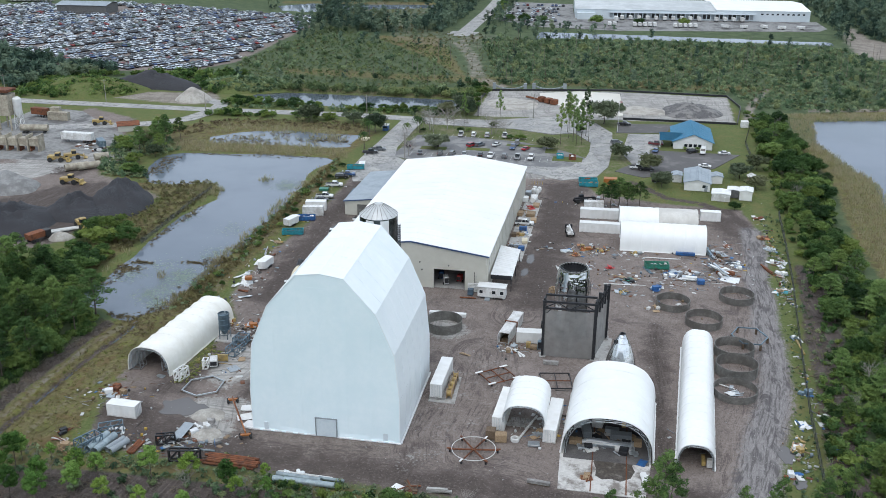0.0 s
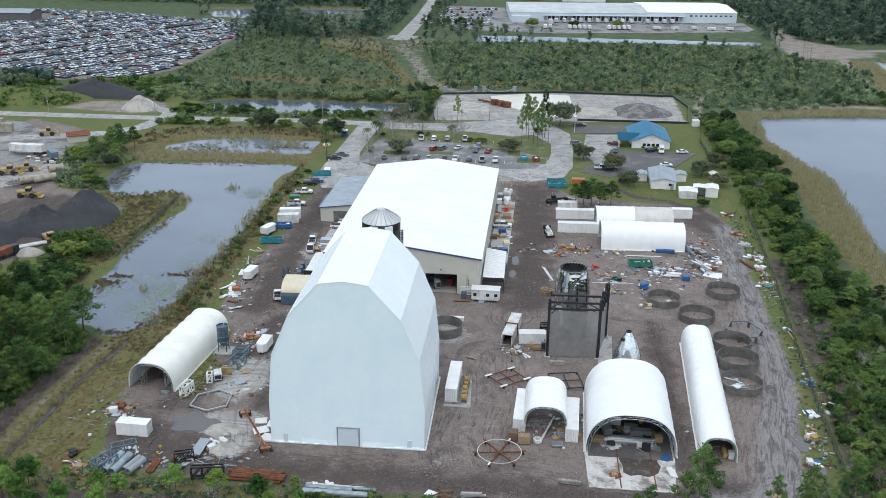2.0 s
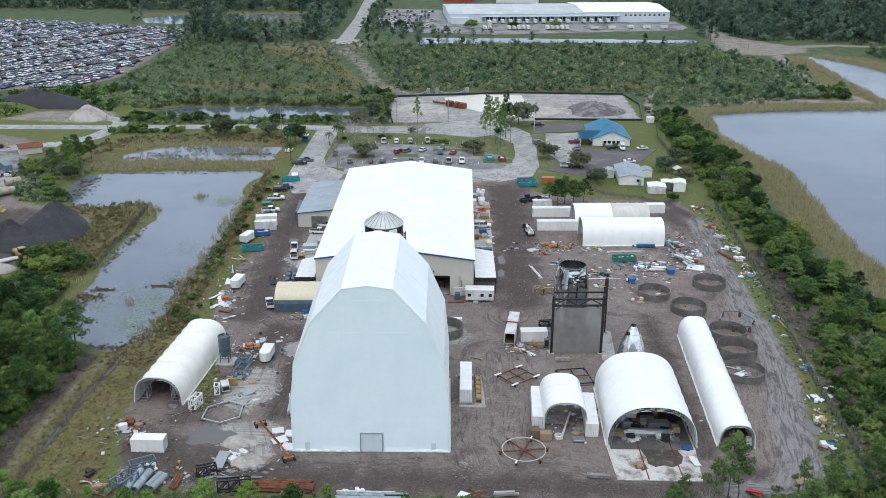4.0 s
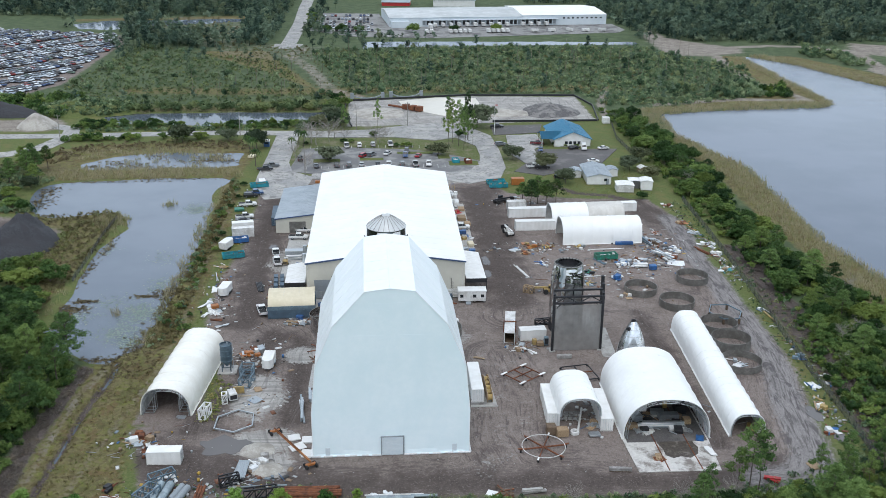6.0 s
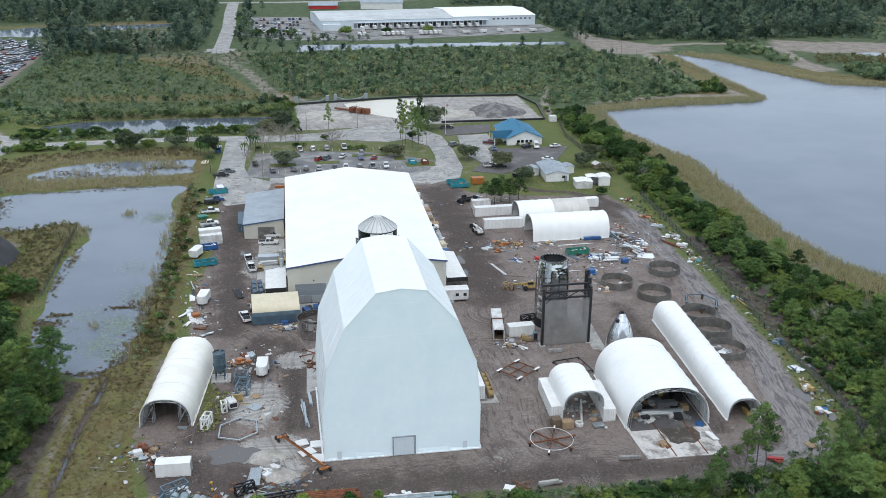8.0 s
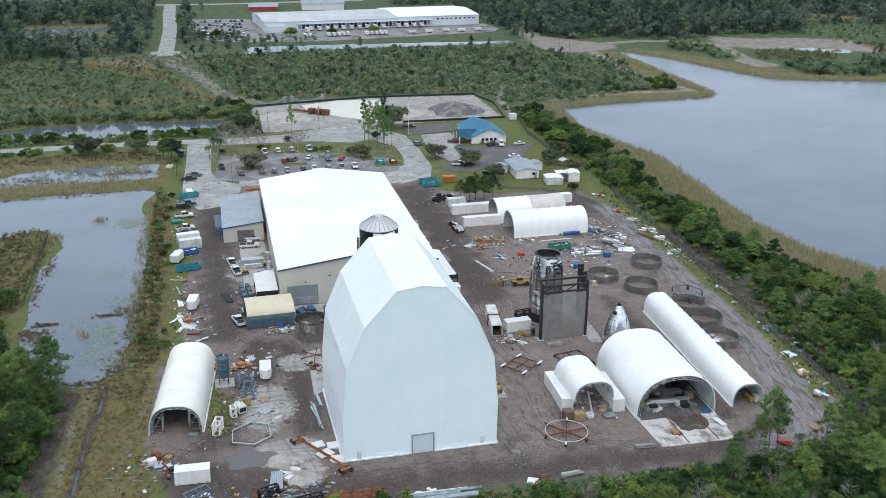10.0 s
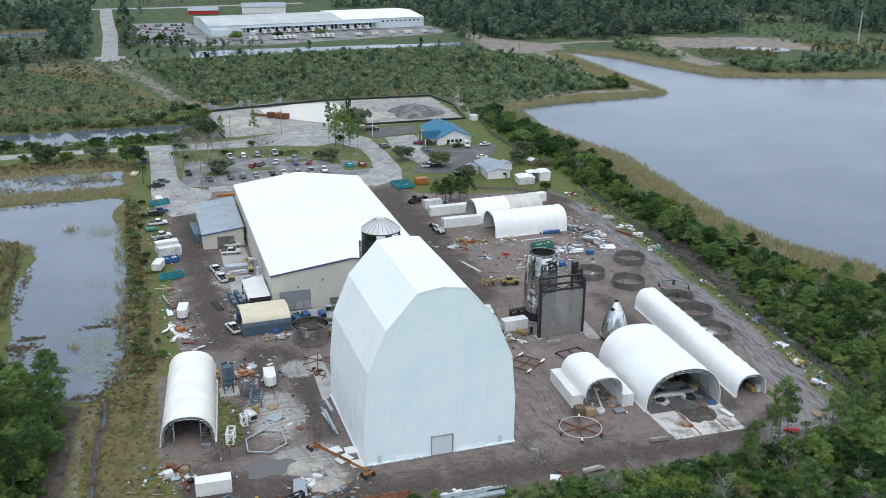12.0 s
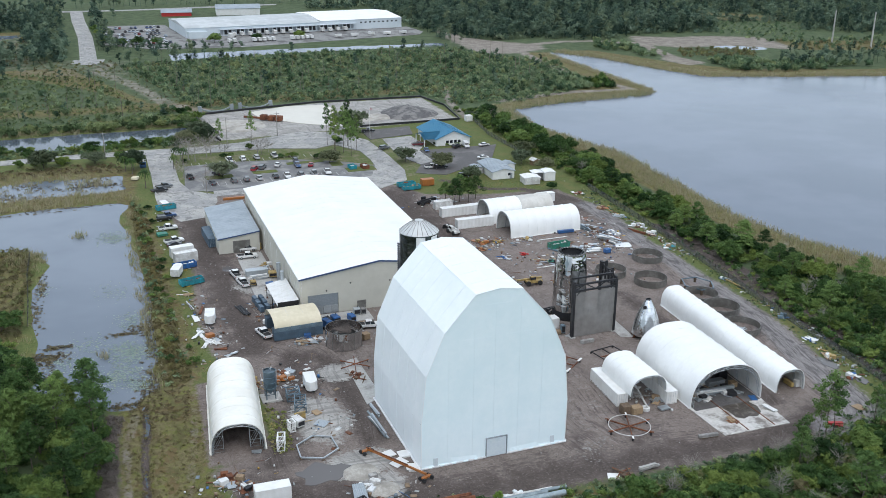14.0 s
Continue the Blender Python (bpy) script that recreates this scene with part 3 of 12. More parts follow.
def strip(bm, line, width, z0, z1):
    """A way of a given width along a line of (x, y), with mitred corners."""
    left, right = [], []
    n = len(line)
    for k, (x, y) in enumerate(line):
        p, q = Vector(line[max(k - 1, 0)]), Vector(line[min(k + 1, n - 1)])
        d = (q - p).normalized()
        left.append((x - d.y * width / 2, y + d.x * width / 2))
        right.append((x + d.y * width / 2, y - d.x * width / 2))
    for k in range(n - 1):
        prism(bm, [right[k], right[k + 1], left[k + 1], left[k]], z0, z1)
    return bm


def mesh_np(name, verts, faces, material, tint=None, parent=None, smoothed=False):
    """A mesh from arrays: verts (n, 3), faces (m, 3 or 4)."""
    me = bpy.data.meshes.new(name)
    nf, k = faces.shape
    me.vertices.add(len(verts))
    me.vertices.foreach_set("co", np.ascontiguousarray(verts, dtype=np.float32).ravel())
    me.loops.add(nf * k)
    me.loops.foreach_set("vertex_index", np.ascontiguousarray(faces, dtype=np.int32).ravel())
    me.polygons.add(nf)
    me.polygons.foreach_set("loop_start", np.arange(0, nf * k, k, dtype=np.int32))
    if smoothed:
        me.polygons.foreach_set("use_smooth", np.ones(nf, dtype=bool))
    if tint is not None:
        at = me.attributes.new("tint", "FLOAT", "POINT")
        at.data.foreach_set("value", np.ascontiguousarray(tint, dtype=np.float32))
    me.update(calc_edges=True)
    me.validate()
    me.materials.append(material)
    ob = new(name, me)
    if parent is not None:
        ob.parent = parent
    return ob


def stamp(template, places, rng):
    """Joins copies of one of several (verts, faces) templates at rows of x, y, z, size, height factor. Returns verts, faces, tint."""
    vs, fs, ts, off = [], [], [], 0
    for x, y, z, s, h in places:
        v, f = template[rng.integers(len(template))]
        a = rng.uniform(0, 2 * math.pi)
        c, sn = math.cos(a) * s, math.sin(a) * s
        w = np.empty_like(v)
        w[:, 0] = v[:, 0] * c - v[:, 1] * sn + x
        w[:, 1] = v[:, 0] * sn + v[:, 1] * c + y
        w[:, 2] = v[:, 2] * s * h + z
        vs.append(w)
        fs.append(f + off)
        ts.append(np.full(len(v), rng.uniform(0, 1), dtype=np.float32))
        off += len(v)
    return np.concatenate(vs), np.concatenate(fs), np.concatenate(ts)


def signed(poly, X, Y):
    """Distance to a plan outline: positive inside, negative outside."""
    P = np.array(poly, float)
    Q = np.roll(P, -1, 0)
    best = np.full(X.shape, 1e9)
    inside = np.zeros(X.shape, bool)
    for (ax, ay), (bx, by) in zip(P, Q):
        dx, dy = bx - ax, by - ay
        t = np.clip(((X - ax) * dx + (Y - ay) * dy) / (dx * dx + dy * dy), 0, 1)
        best = np.minimum(best, np.hypot(X - ax - t * dx, Y - ay - t * dy))
        cross = ((ay > Y) != (by > Y)) & (X < dx * (Y - ay) / (dy if dy else 1e-9) + ax)
        inside ^= cross
    return np.where(inside, best, -best)


def near_line(line, X, Y):
    best = np.full(X.shape, 1e9)
    for (ax, ay), (bx, by) in zip(line, line[1:]):
        dx, dy = bx - ax, by - ay
        t = np.clip(((X - ax) * dx + (Y - ay) * dy) / (dx * dx + dy * dy), 0, 1)
        best = np.minimum(best, np.hypot(X - ax - t * dx, Y - ay - t * dy))
    return best


# ---- the plan ----
POND = [(-70, 46), (-65, 41.8), (-60.7, 41), (-58.6, 45.6), (-55.8, 49), (-55.4, 58), (-53.4, 61.5), (-52.9, 70), (-53.4, 82), (-53, 95), (-52.8, 108), (-53, 128), (-53.8, 148), (-55.6, 165), (-55, 173), (-51.8, 182), (-54.5, 185.4), (-73, 186.7), (-93, 183.8), (-104, 184), (-113, 181), (-115.7, 174), (-114.6, 164), (-111.9, 154), (-106, 144.2), (-98, 143.2), (-88, 147.8), (-82, 147), (-78.9, 140), (-76.5, 131.5), (-78.6, 122), (-80.6, 114), (-80.2, 104), (-80.5, 92), (-79, 80), (-80, 73), (-77.5, 62), (-80.5, 55), (-76.4, 47)]
MARSH = [(-111, 206), (-106, 198), (-81, 200), (-61, 199), (-51, 202), (-52, 220), (-66, 221), (-82, 223), (-102, 216)]
CANAL = [(-122, 276), (-74, 267), (-19, 275), (-20, 292), (-70, 294), (-118, 292)]
LAKE = [(131, 281), (160, 288.5), (190, 292), (215, 293.5), (224, 301), (225, 330), (226, 360), (229, 436), (233, 441), (250, 412), (263, 362), (277, 331), (320, 316), (378, 300), (700, 240), (700, -80), (170, -60), (150, 20), (146, 57), (134, 82), (131, 107), (136, 160), (138, 190), (132, 214), (127, 243)]
FAR_CANAL = [(-5, 482), (90, 492), (178, 492), (178, 503), (90, 506), (-5, 507)]
FAR_POND = [(-218, 598), (-206, 572), (-182, 570), (-167, 583), (-97, 613), (-93, 630), (-163, 619), (-200, 617)]
YARD = [(-46, -1), (-44, -11), (-20, -13), (14, -14), (36, -15.5), (56, -15.5), (70, -12.5), (79, -8), (82, 2), (85.2, 14), (87.8, 25), (89.8, 40), (89.8, 60), (90.8, 82), (91.6, 98), (93.4, 116), (93.2, 133), (90, 152), (66, 154), (44, 162), (36, 180), (-20, 184), (-41, 184), (-40, 150), (-40, 112), (-43, 90), (-43, 60), (-36, 45), (-36, 24), (-38, 18), (-50, 12)]
PLANT = [(-190, 195), (-182, 243), (-153, 228), (-142, 192), (-135, 166), (-126, 148), (-108, 140), (-96, 130), (-97, 118), (-104, 100), (-106, 84), (-116, 73), (-180, 70), (-260, 120), (-260, 230)]
PAD = [(-12, 262), (45, 266), (99, 269), (100, 322), (45, 325), (-12, 315)]
JUNK = [(-217, 324.5), (-174, 333.6), (-160, 362), (-160.5, 430), (-160, 503), (-172, 543), (-285, 578), (-345, 590), (-430, 560), (-430, 420), (-303, 359), (-250, 329)]
FAR_LOT = [(-12, 530), (45, 522), (178, 546), (186, 560), (184, 592), (12, 600), (8, 656), (-42, 662), (-43, 560)]
SPIT = [(205, 522), (213, 506), (239, 472), (236, 454), (210, 442), (191, 446), (185, 464), (188, 505), (196, 560), (204, 575)]
BARE = [(323, 493), (349, 478), (380, 475), (412, 458), (404, 417), (395, 400), (371, 427), (325, 432), (307, 456)]
INNER = [(299, 407), (306, 371), (289, 366), (284, 390)]
GLADE = [(434, 545), (500, 525), (440, 440), (390, 482)]
STRAW = [(465, 622), (520, 560), (497, 540), (430, 562)]
TAN = [(410, 440), (500, 412), (460, 376), (398, 398)]
WEST_BROWN = [(-150, 640), (-93, 622), (-86, 500), (-36, 482), (-36, 440), (-80, 446), (-104, 494), (-150, 540)]
FAR_POOL = [(350, 428), (360, 433), (386, 415), (376, 407), (360, 414)]
SHORE_TRACK = [(213, 441), (207, 395), (205, 354), (210, 333), (214, 308), (196, 310), (179, 312), (135, 302)]
FAR_TRACK = [(238, 476), (262, 482), (285, 478), (310, 455), (303, 425), (297, 395), (300, 372)]
PERIMETER = [(66, -12.4), (73, -11.6), (77, -6), (79.5, 4), (80.8, 14), (83.6, 25), (86.1, 38), (87.2, 53), (87.6, 67), (88.5, 82), (88.3, 95), (90.3, 112), (91, 133), (86, 148.3), (78, 156.7), (67.5, 160.3), (61, 169.5), (55.6, 176)]
LANES = [PERIMETER, [(24.3, 40), (24.3, 18), (22.5, 6), (24.4, -3.5), (32.2, -10.6), (42.7, -13.3), (58, -13.5), (66, -12.4)], [(18.2, 17.7), (16.3, 4), (18.4, -5.5), (25.7, -11.3)], [(-44, -3), (-30, -6), (-14.5, -10), (7, -9), (27, -7), (37, -8)], [(30, 60), (32, 80), (33, 120), (34, 168)], [(-21, 30), (-23, 52), (-32, 66), (-34, 110), (-35, 168)]]
MEADOW_PATH = [(-48, 168), (-48.6, 110), (-49.3, 84.6), (-47.9, 58), (-48.8, 42), (-50.6, 28), (-52.6, 16), (-54.4, 5.6), (-57, -14)]
DITCH = [(-58.7, 41), (-58.8, 34), (-60, 26), (-60.7, 18), (-61, 10), (-61.4, 2), (-62, -16)]
WOOD_FLOOR = [(88, -8), (91.5, 8), (94.4, 40), (95.4, 59), (98.2, 88), (99.8, 108), (106, 106), (105, 88), (104, 62), (102, 40), (98, 0), (94, -10)]
FENCE_FLOOR = [(93.6, 40), (95.0, 59), (98.0, 88), (99.6, 108), (103, 104), (102, 88), (100, 62), (97, 40)]
BRUSH = [(-64, -23), (-56, -20.5), (-51, -19.8), (-38, -18.6), (-26.7, -18.2), (-16, -18.2), (-9, -18.1), (14, -19), (14, -46), (-64, -46)]
WATERS = [POND, MARSH, CANAL, LAKE, FAR_CANAL, FAR_POND, FAR_POOL]


def spaced(*runs):
    out = []
    for a, b, step in runs:
        out.extend(np.arange(a, b, step))
    return np.array(out)


def far_steps(start, end, first, grow):
    out, v, s = [], start, first
    while abs(v) < abs(end):
        out.append(v)
        v += s
        s *= grow
    return np.array(out + [end])


gx = np.concatenate([far_steps(-240, -2600, -6, 1.18)[::-1], spaced((-236, -96, 3.5), (-96, -64, 1.6), (-64, -46, 0.55), (-46, 76, 1.5), (76, 97, 0.75), (97, 140, 1.8), (140, 460, 4.6)), far_steps(460, 2600, 7, 1.18)])
gy = np.concatenate([far_steps(-50, -1500, -5, 1.2)[::-1], spaced((-48, 172, 1.45), (172, 340, 2.6), (340, 620, 5.5)), far_steps(622, 3000, 8, 1.15)])
GX, GY = np.meshgrid(gx, gy)
ny, nx = GX.shape
water_sd = np.full(GX.shape, -1e9)
for w in WATERS:
    water_sd = np.maximum(water_sd, signed(w, GX, GY))
lump = np.array([noise.noise((x * 0.09, y * 0.09, 0.3)) for x, y in zip(GX.ravel(), GY.ravel())]).reshape(GX.shape)
lump2 = np.array([noise.noise((x * 0.5, y * 0.5, 2.3)) for x, y in zip(GX.ravel(), GY.ravel())]).reshape(GX.shape)
yard_sd = signed(YARD, GX, GY)
soft_land = np.clip(-yard_sd / 6, 0, 1)
GZ = -0.06 - 0.05 * np.abs(lump2) + (0.12 * lump - 0.05) * soft_land
shore = water_sd + 1.3 * lump
GZ = np.where(shore > -1.4, np.minimum(GZ, -0.06 - 0.28 * np.clip(shore + 1.3, 0, 8)), GZ)
ditch = near_line(DITCH, GX, GY) + 0.5 * lump2
GZ -= 0.95 * np.exp(-(ditch / 0.75) ** 2) * np.clip(0.85 + 0.55 * lump + 0.4 * lump2, 0.5, 1.2)
gi = np.arange(ny * nx).reshape(ny, nx)
gf = np.stack([gi[:-1, :-1], gi[:-1, 1:], gi[1:, 1:], gi[1:, :-1]], -1).reshape(-1, 4)
ground = mesh_np("ground", np.stack([GX, GY, GZ], -1).reshape(-1, 3), gf, M["ground"], smoothed=True)
tagged(ground, "flat ground of trampled dark dirt, rough grass and dry scrub", "ground", kind="structure")


def soil(name, values):
    at = ground.data.attributes.new(name, "FLOAT", "POINT")
    at.data.foreach_set("value", np.clip(values, 0, 1).astype(np.float32).ravel())


def within(poly, feather):
    return 0.5 + signed(poly, GX, GY) / feather


def lane_frame(lines, X, Y):
    """Signed distance across, and metres along, the nearest of several lines."""
    best, across, along = np.full(X.shape, 1e9), np.zeros(X.shape), np.zeros(X.shape)
    start = 0.0
    for line in lines:
        for (ax, ay), (bx, by) in zip(line, line[1:]):
            dx, dy = bx - ax, by - ay
            L = math.hypot(dx, dy)
            t = np.clip(((X - ax) * dx + (Y - ay) * dy) / (L * L), 0, 1)
            d = np.hypot(X - ax - t * dx, Y - ay - t * dy)
            side = np.sign(dx * (Y - ay) - dy * (X - ax))
            near = d < best
            best = np.where(near, d, best)
            across = np.where(near, d * side, across)
            along = np.where(near, start + t * L, along)
            start += L
        start += 40
    return best, across, along


def raw(name, values):
    at = ground.data.attributes.new(name, "FLOAT", "POINT")
    at.data.foreach_set("value", values.astype(np.float32).ravel())


lane_d, lane_u, lane_v = lane_frame(LANES, GX, GY)
raw("across", lane_u), raw("along", lane_v), raw("lane", np.clip(1.25 - lane_d / 8.5, 0, 1))


def blob(x, y, rx, ry):
    return 1.0 - np.hypot((GX - x) / rx, (GY - y) / ry) * 0.5


dry_belts = [
    [(-68, -30), (-66, 0), (-64, 40), (-58, 46), (-49, 52), (-47, 32), (-50, 10), (-46, -14), (-50, -30)],
    [(-54, 42), (-46, 50), (-46, 150), (-50, 190), (-56, 190), (-52, 150), (-54, 110), (-55, 60)],
    [(-145, 190), (-124, 228), (-104, 236), (-60, 236), (-46, 226), (-48, 200), (-50, 188), (-115, 184)],
    [(122, 60), (140, 40), (146, 57), (134, 82), (131, 107), (136, 160), (138, 190), (132, 214), (127, 243), (118, 240), (124, 190), (120, 130)],
    [(118, 290), (131, 283), (150, 290), (226, 304), (206, 328), (195, 320), (150, 302)],
    [(-130, 300), (-20, 296), (-20, 302), (-130, 308)],
    [(-112, 470), (-66, 470), (-30, 350), (0, 325), (-20, 325), (-60, 400)],
    [(-95, 60), (-85, 58), (-83, 90), (-81, 140), (-90, 142), (-94, 120)],
    [(233, 441), (250, 412), (264, 362), (276, 330), (320, 315), (378, 299), (520, 270), (520, 300), (378, 322), (310, 345), (285, 380), (262, 440)],
    [(-112, 140), (-106, 146), (-84, 149), (-79, 138), (-92, 128), (-104, 136)], [(-144, 194), (-136, 166), (-126, 149), (-108, 147), (-124, 171), (-116, 186), (-128, 200)],
    [(-224, 626), (-91, 646), (-88, 630), (-221, 612)],
    STRAW, TAN, [(212, 445), (228, 440), (228, 360), (228, 300), (206, 300), (196, 320), (208, 360)], [(-44, 20), (-48, 24), (-54, 60), (-50, 62)],
    [(-60, -12), (-44, -11.6), (-36, -14.2), (14, -15.2), (14, -18.6), (-26, -17.8), (-60, -20.5)],
]
soil("dirt", np.maximum.reduce([within(WOOD_FLOOR, 4), within([(-65.8, -30), (-65.8, 8), (-64.8, 25), (-63, 38), (-66, 40), (-70, 8), (-70, -30)], 2), within([(-50, 14), (-38, 14), (-37.6, 46), (-48, 47)], 3), within(YARD, 5), within(PLANT, 8), within(JUNK, 8), 0.95 - ditch / 1.5, within(BRUSH, 2), np.minimum(within(dry_belts[0], 8), 0.2), 0.95 - near_line(PERIMETER[12:], GX, GY) / 3.4]))
soil("damp", np.maximum.reduce([within(WOOD_FLOOR, 4) + 0.4, within([(-65.8, -30), (-65.8, 8), (-64.8, 25), (-63, 38), (-66, 40), (-70, 8), (-70, -30)], 2) + 0.2, within(BRUSH, 2) + 0.3, 1.0 - near_line([(-42, 1), (-30, -5), (-16, -9)], GX, GY) / 13, 0.9 - near_line([(-20, 50), (-19, 30), (-20, 14)], GX, GY) / 7, within([(-150, 112), (-128, 140), (-104, 140), (-96, 118), (-106, 84), (-140, 78)], 10), within([(-168, 146), (-140, 172), (-128, 168), (-134, 146)], 8), 0.85 - near_line([(30, -11), (56, -12), (70, -8)], GX, GY) / 10, 1.1 - ditch / 2.2, 1.1 - near_line(PERIMETER[12:], GX, GY) / 3.5, 0.95 - near_line([(32, 70), (33, 120), (34, 165)], GX, GY) / 14, 0.9 - near_line([(-33, 60), (-34, 110), (-34, 170)], GX, GY) / 12, 0.85 - near_line([(-12, -9), (10, -10), (28, -10)], GX, GY) / 12, 0.85 - near_line([(-38, 12), (-30, 30), (-25, 52)], GX, GY) / 12, 0.8 - near_line([(62, 0), (62, 60)], GX, GY) / 7, 0.8 - near_line([(80, 148), (90, 120)], GX, GY) / 14]))
soil("mud", 1.0 - near_line(PERIMETER[:13], GX, GY) / (6.4 + 1.6 * np.clip((40 - GY) / 40, 0, 1)))
soil("pale", np.maximum.reduce([np.minimum(blob(18, -3, 6, 5), 0.38), np.minimum(blob(22, 20, 6, 20), 0.38), within([(-172, 140), (-148, 138), (-144, 150), (-160, 158), (-174, 152)], 8), within(PAD, 6), blob(-27, 24, 6, 9), blob(-24, 6, 6, 5), blob(-22, -2, 4, 4), blob(13, 50, 6, 5), blob(-19, 42, 4, 4), blob(49, 52, 2, 12), blob(-150, 170, 20, 18), blob(-25, 100, 6, 9), blob(20, 180, 14, 6)]))
soil("earth", np.maximum.reduce([within([(-200, 268), (-146, 258), (-128, 262), (-140, 284), (-190, 276)], 10), np.minimum(0.9 - near_line([(-65, -20), (-64.5, -4), (-64.3, 12), (-63.3, 26), (-60.9, 37)], GX, GY) / 2.0, 0.46), np.minimum(within([(-34, 184), (-34, 262), (50, 268), (60, 240), (60, 186)], 6), 0.40), within(SPIT, 16), within(BARE, 18), within(INNER, 10), np.minimum(within(WEST_BROWN, 40), 0.42), 1.0 - near_line(SHORE_TRACK, GX, GY) / 6, 1.0 - near_line(FAR_TRACK, GX, GY) / 8, np.minimum(0.95 - near_line([(-44, 476), (-50, 450), (-36, 410), (-22, 345), (-8, 326)], GX, GY) / 8, 0.52), 0.8 - near_line([(120, 345), (108, 300), (104, 270)], GX, GY) / 6, np.minimum(0.85 - near_line(MEADOW_PATH, GX, GY) / 1.6, 0.4)]))
soil("dry", np.maximum.reduce([within(p, 7) for p in dry_belts] + [np.minimum(within([(-150, 330), (-120, 318), (-40, 316), (-24, 340), (-40, 400), (-60, 440), (-120, 440), (-150, 470)], 20), 0.28), 0.75 - near_line([(-120, 345), (-60, 340), (120, 345)], GX, GY) / 30]))
soil("scrubby", np.maximum.reduce([within([(-170, 300), (-10, 322), (100, 328), (112, 200), (116, 140), (97, 60), (91, -5), (60, -14), (-60, -14), (-60, -600), (700, -600), (900, 900), (-900, 900), (-900, 300)], 8), within([(-66, 0), (-66, 42), (-92, 60), (-120, 66), (-300, 60), (-300, -400), (-66, -400)], 8)]))

for name, poly, key, lab in (("pond", POND, "pond_water", "still grey pond beside the yard"), ("marsh", MARSH, "pond_water", "shallow reedy marsh water"), ("canal", CANAL, "canal_water", "dark roadside canal"), ("lake", LAKE, "lake_water", "wide grey-blue lake with faint ripples"), ("far_canal", FAR_CANAL, "lake_water", "narrow far drainage canal"), ("far_pool", FAR_POOL, "lake_water", "shallow pool on bare earth"), ("far_pond", FAR_POND, "pond_water", "narrow far pond")):
    bm = bmesh.new()
    wide = []
    turn = sum(a[0] * b[1] - b[0] * a[1] for a, b in zip(poly, poly[1:] + poly[:1]))
    for k, p in enumerate(poly):
        a, b = Vector(poly[k - 1]), Vector(poly[(k + 1) % len(poly)])
        d = (b - a).normalized() * (2.2 if turn > 0 else -2.2)
        wide.append((p[0] + d.y, p[1] - d.x))
    bm.faces.new([bm.verts.new((x, y, -0.42)) for x, y in wide])
    bm.normal_update()
    bmesh.ops.triangulate(bm, faces=bm.faces[:])
    tagged(part("water_" + name, bm, M[key]), lab, "water", kind="structure")

bm = bmesh.new()
strip(bm, [(x + 0.1, y) for x, y in DITCH], 0.9, -1.3, -0.84)
tagged(part("water_ditch", bm, M["canal_water"]), "thin still water in a narrow ditch", "water", kind="structure")

# ---- roads and paving ----
bm = bmesh.new()
strip(bm, [(-700, 262), (-300, 254), (-218, 250), (-126, 250), (-65, 253), (-20, 250), (30, 256)], 7.5, -0.2, 0.03)
tagged(part("road_main", bm, M["road"]), "pale worn two-lane asphalt road", "road", kind="structure")
bm = bmesh.new()
prism(bm, [(-41, 250), (-42, 211), (-43, 187), (-43, 172), (-38, 158), (-30, 160), (-24, 176), (-23, 184), (-31, 192), (-33, 204), (-32.5, 225), (-31.5, 250)], -0.2, 0.04)
bmesh.ops.triangulate(bm, faces=bm.faces[:])
tagged(part("road_drive", bm, M["road"]), "pale cracked asphalt driveway", "road", kind="structure")
bm = bmesh.new()
prism(bm, [(-32.6, 192.5), (-24, 188.6), (27, 188.6), (34, 190.2), (39, 203.2), (31, 211), (14.5, 221), (-12, 226), (-29, 224.5)], -0.2, 0.035)
bmesh.ops.triangulate(bm, faces=bm.faces[:])
tagged(part("parking_lot", bm, M["asphalt"]), "grey asphalt car park", "parking lot", kind="structure")
bm = bmesh.new()
prism(bm, [(-24, 182), (18, 181), (24, 178), (27, 188.5), (-23.5, 188.5)], -0.2, 0.045)
prism(bm, [(24.1, 178), (32, 173), (44, 180), (47.5, 193), (39, 203), (34, 190), (27.1, 188.5)], -0.2, 0.047)
prism(bm, [(39, 203.1), (47.6, 193), (48.6, 219), (48, 243), (33, 240), (40, 226), (40, 212)], -0.2, 0.049)
prism(bm, [(47.9, 243.2), (39, 262), (24, 267), (9, 261), (8, 242), (24, 236), (33, 240.2)], -0.2, 0.051)
prism(bm, [(8.9, 261), (-13, 251), (-31, 250.5), (-30, 243.5), (-11, 242.5), (7.9, 242)], -0.2, 0.053)
bmesh.ops.triangulate(bm, faces=bm.faces[:])
tagged(part("road_loop", bm, M["road"]), "pale patched asphalt loop road", "road", kind="structure")
bm = bmesh.new()
prism(bm, [(54.5, 243), (67.5, 244.5), (68, 228), (62.6, 219.5), (62.4, 202), (56, 199), (52, 214)], -0.2, 0.05)
bmesh.ops.triangulate(bm, faces=bm.faces[:])
tagged(part("road_office_lot", bm, M["road"]), "pale asphalt lot by the office", "parking lot", kind="structure")
bm = bmesh.new()
prism(bm, [(62.9, 219.3), (96, 218.8), (85, 198), (60, 182), (50, 188), (56, 198.5), (62.7, 201.5)], -0.2, 0.04)
prism(bm, [(50, 260), (73, 262.4), (69.5, 247.5), (49.5, 243.8)], -0.2, 0.04)
bmesh.ops.triangulate(bm, faces=bm.faces[:])
tagged(part("road_dark_lot", bm, M["dark_asphalt"]), "dark gravel lot in front of the office", "parking lot", kind="structure")
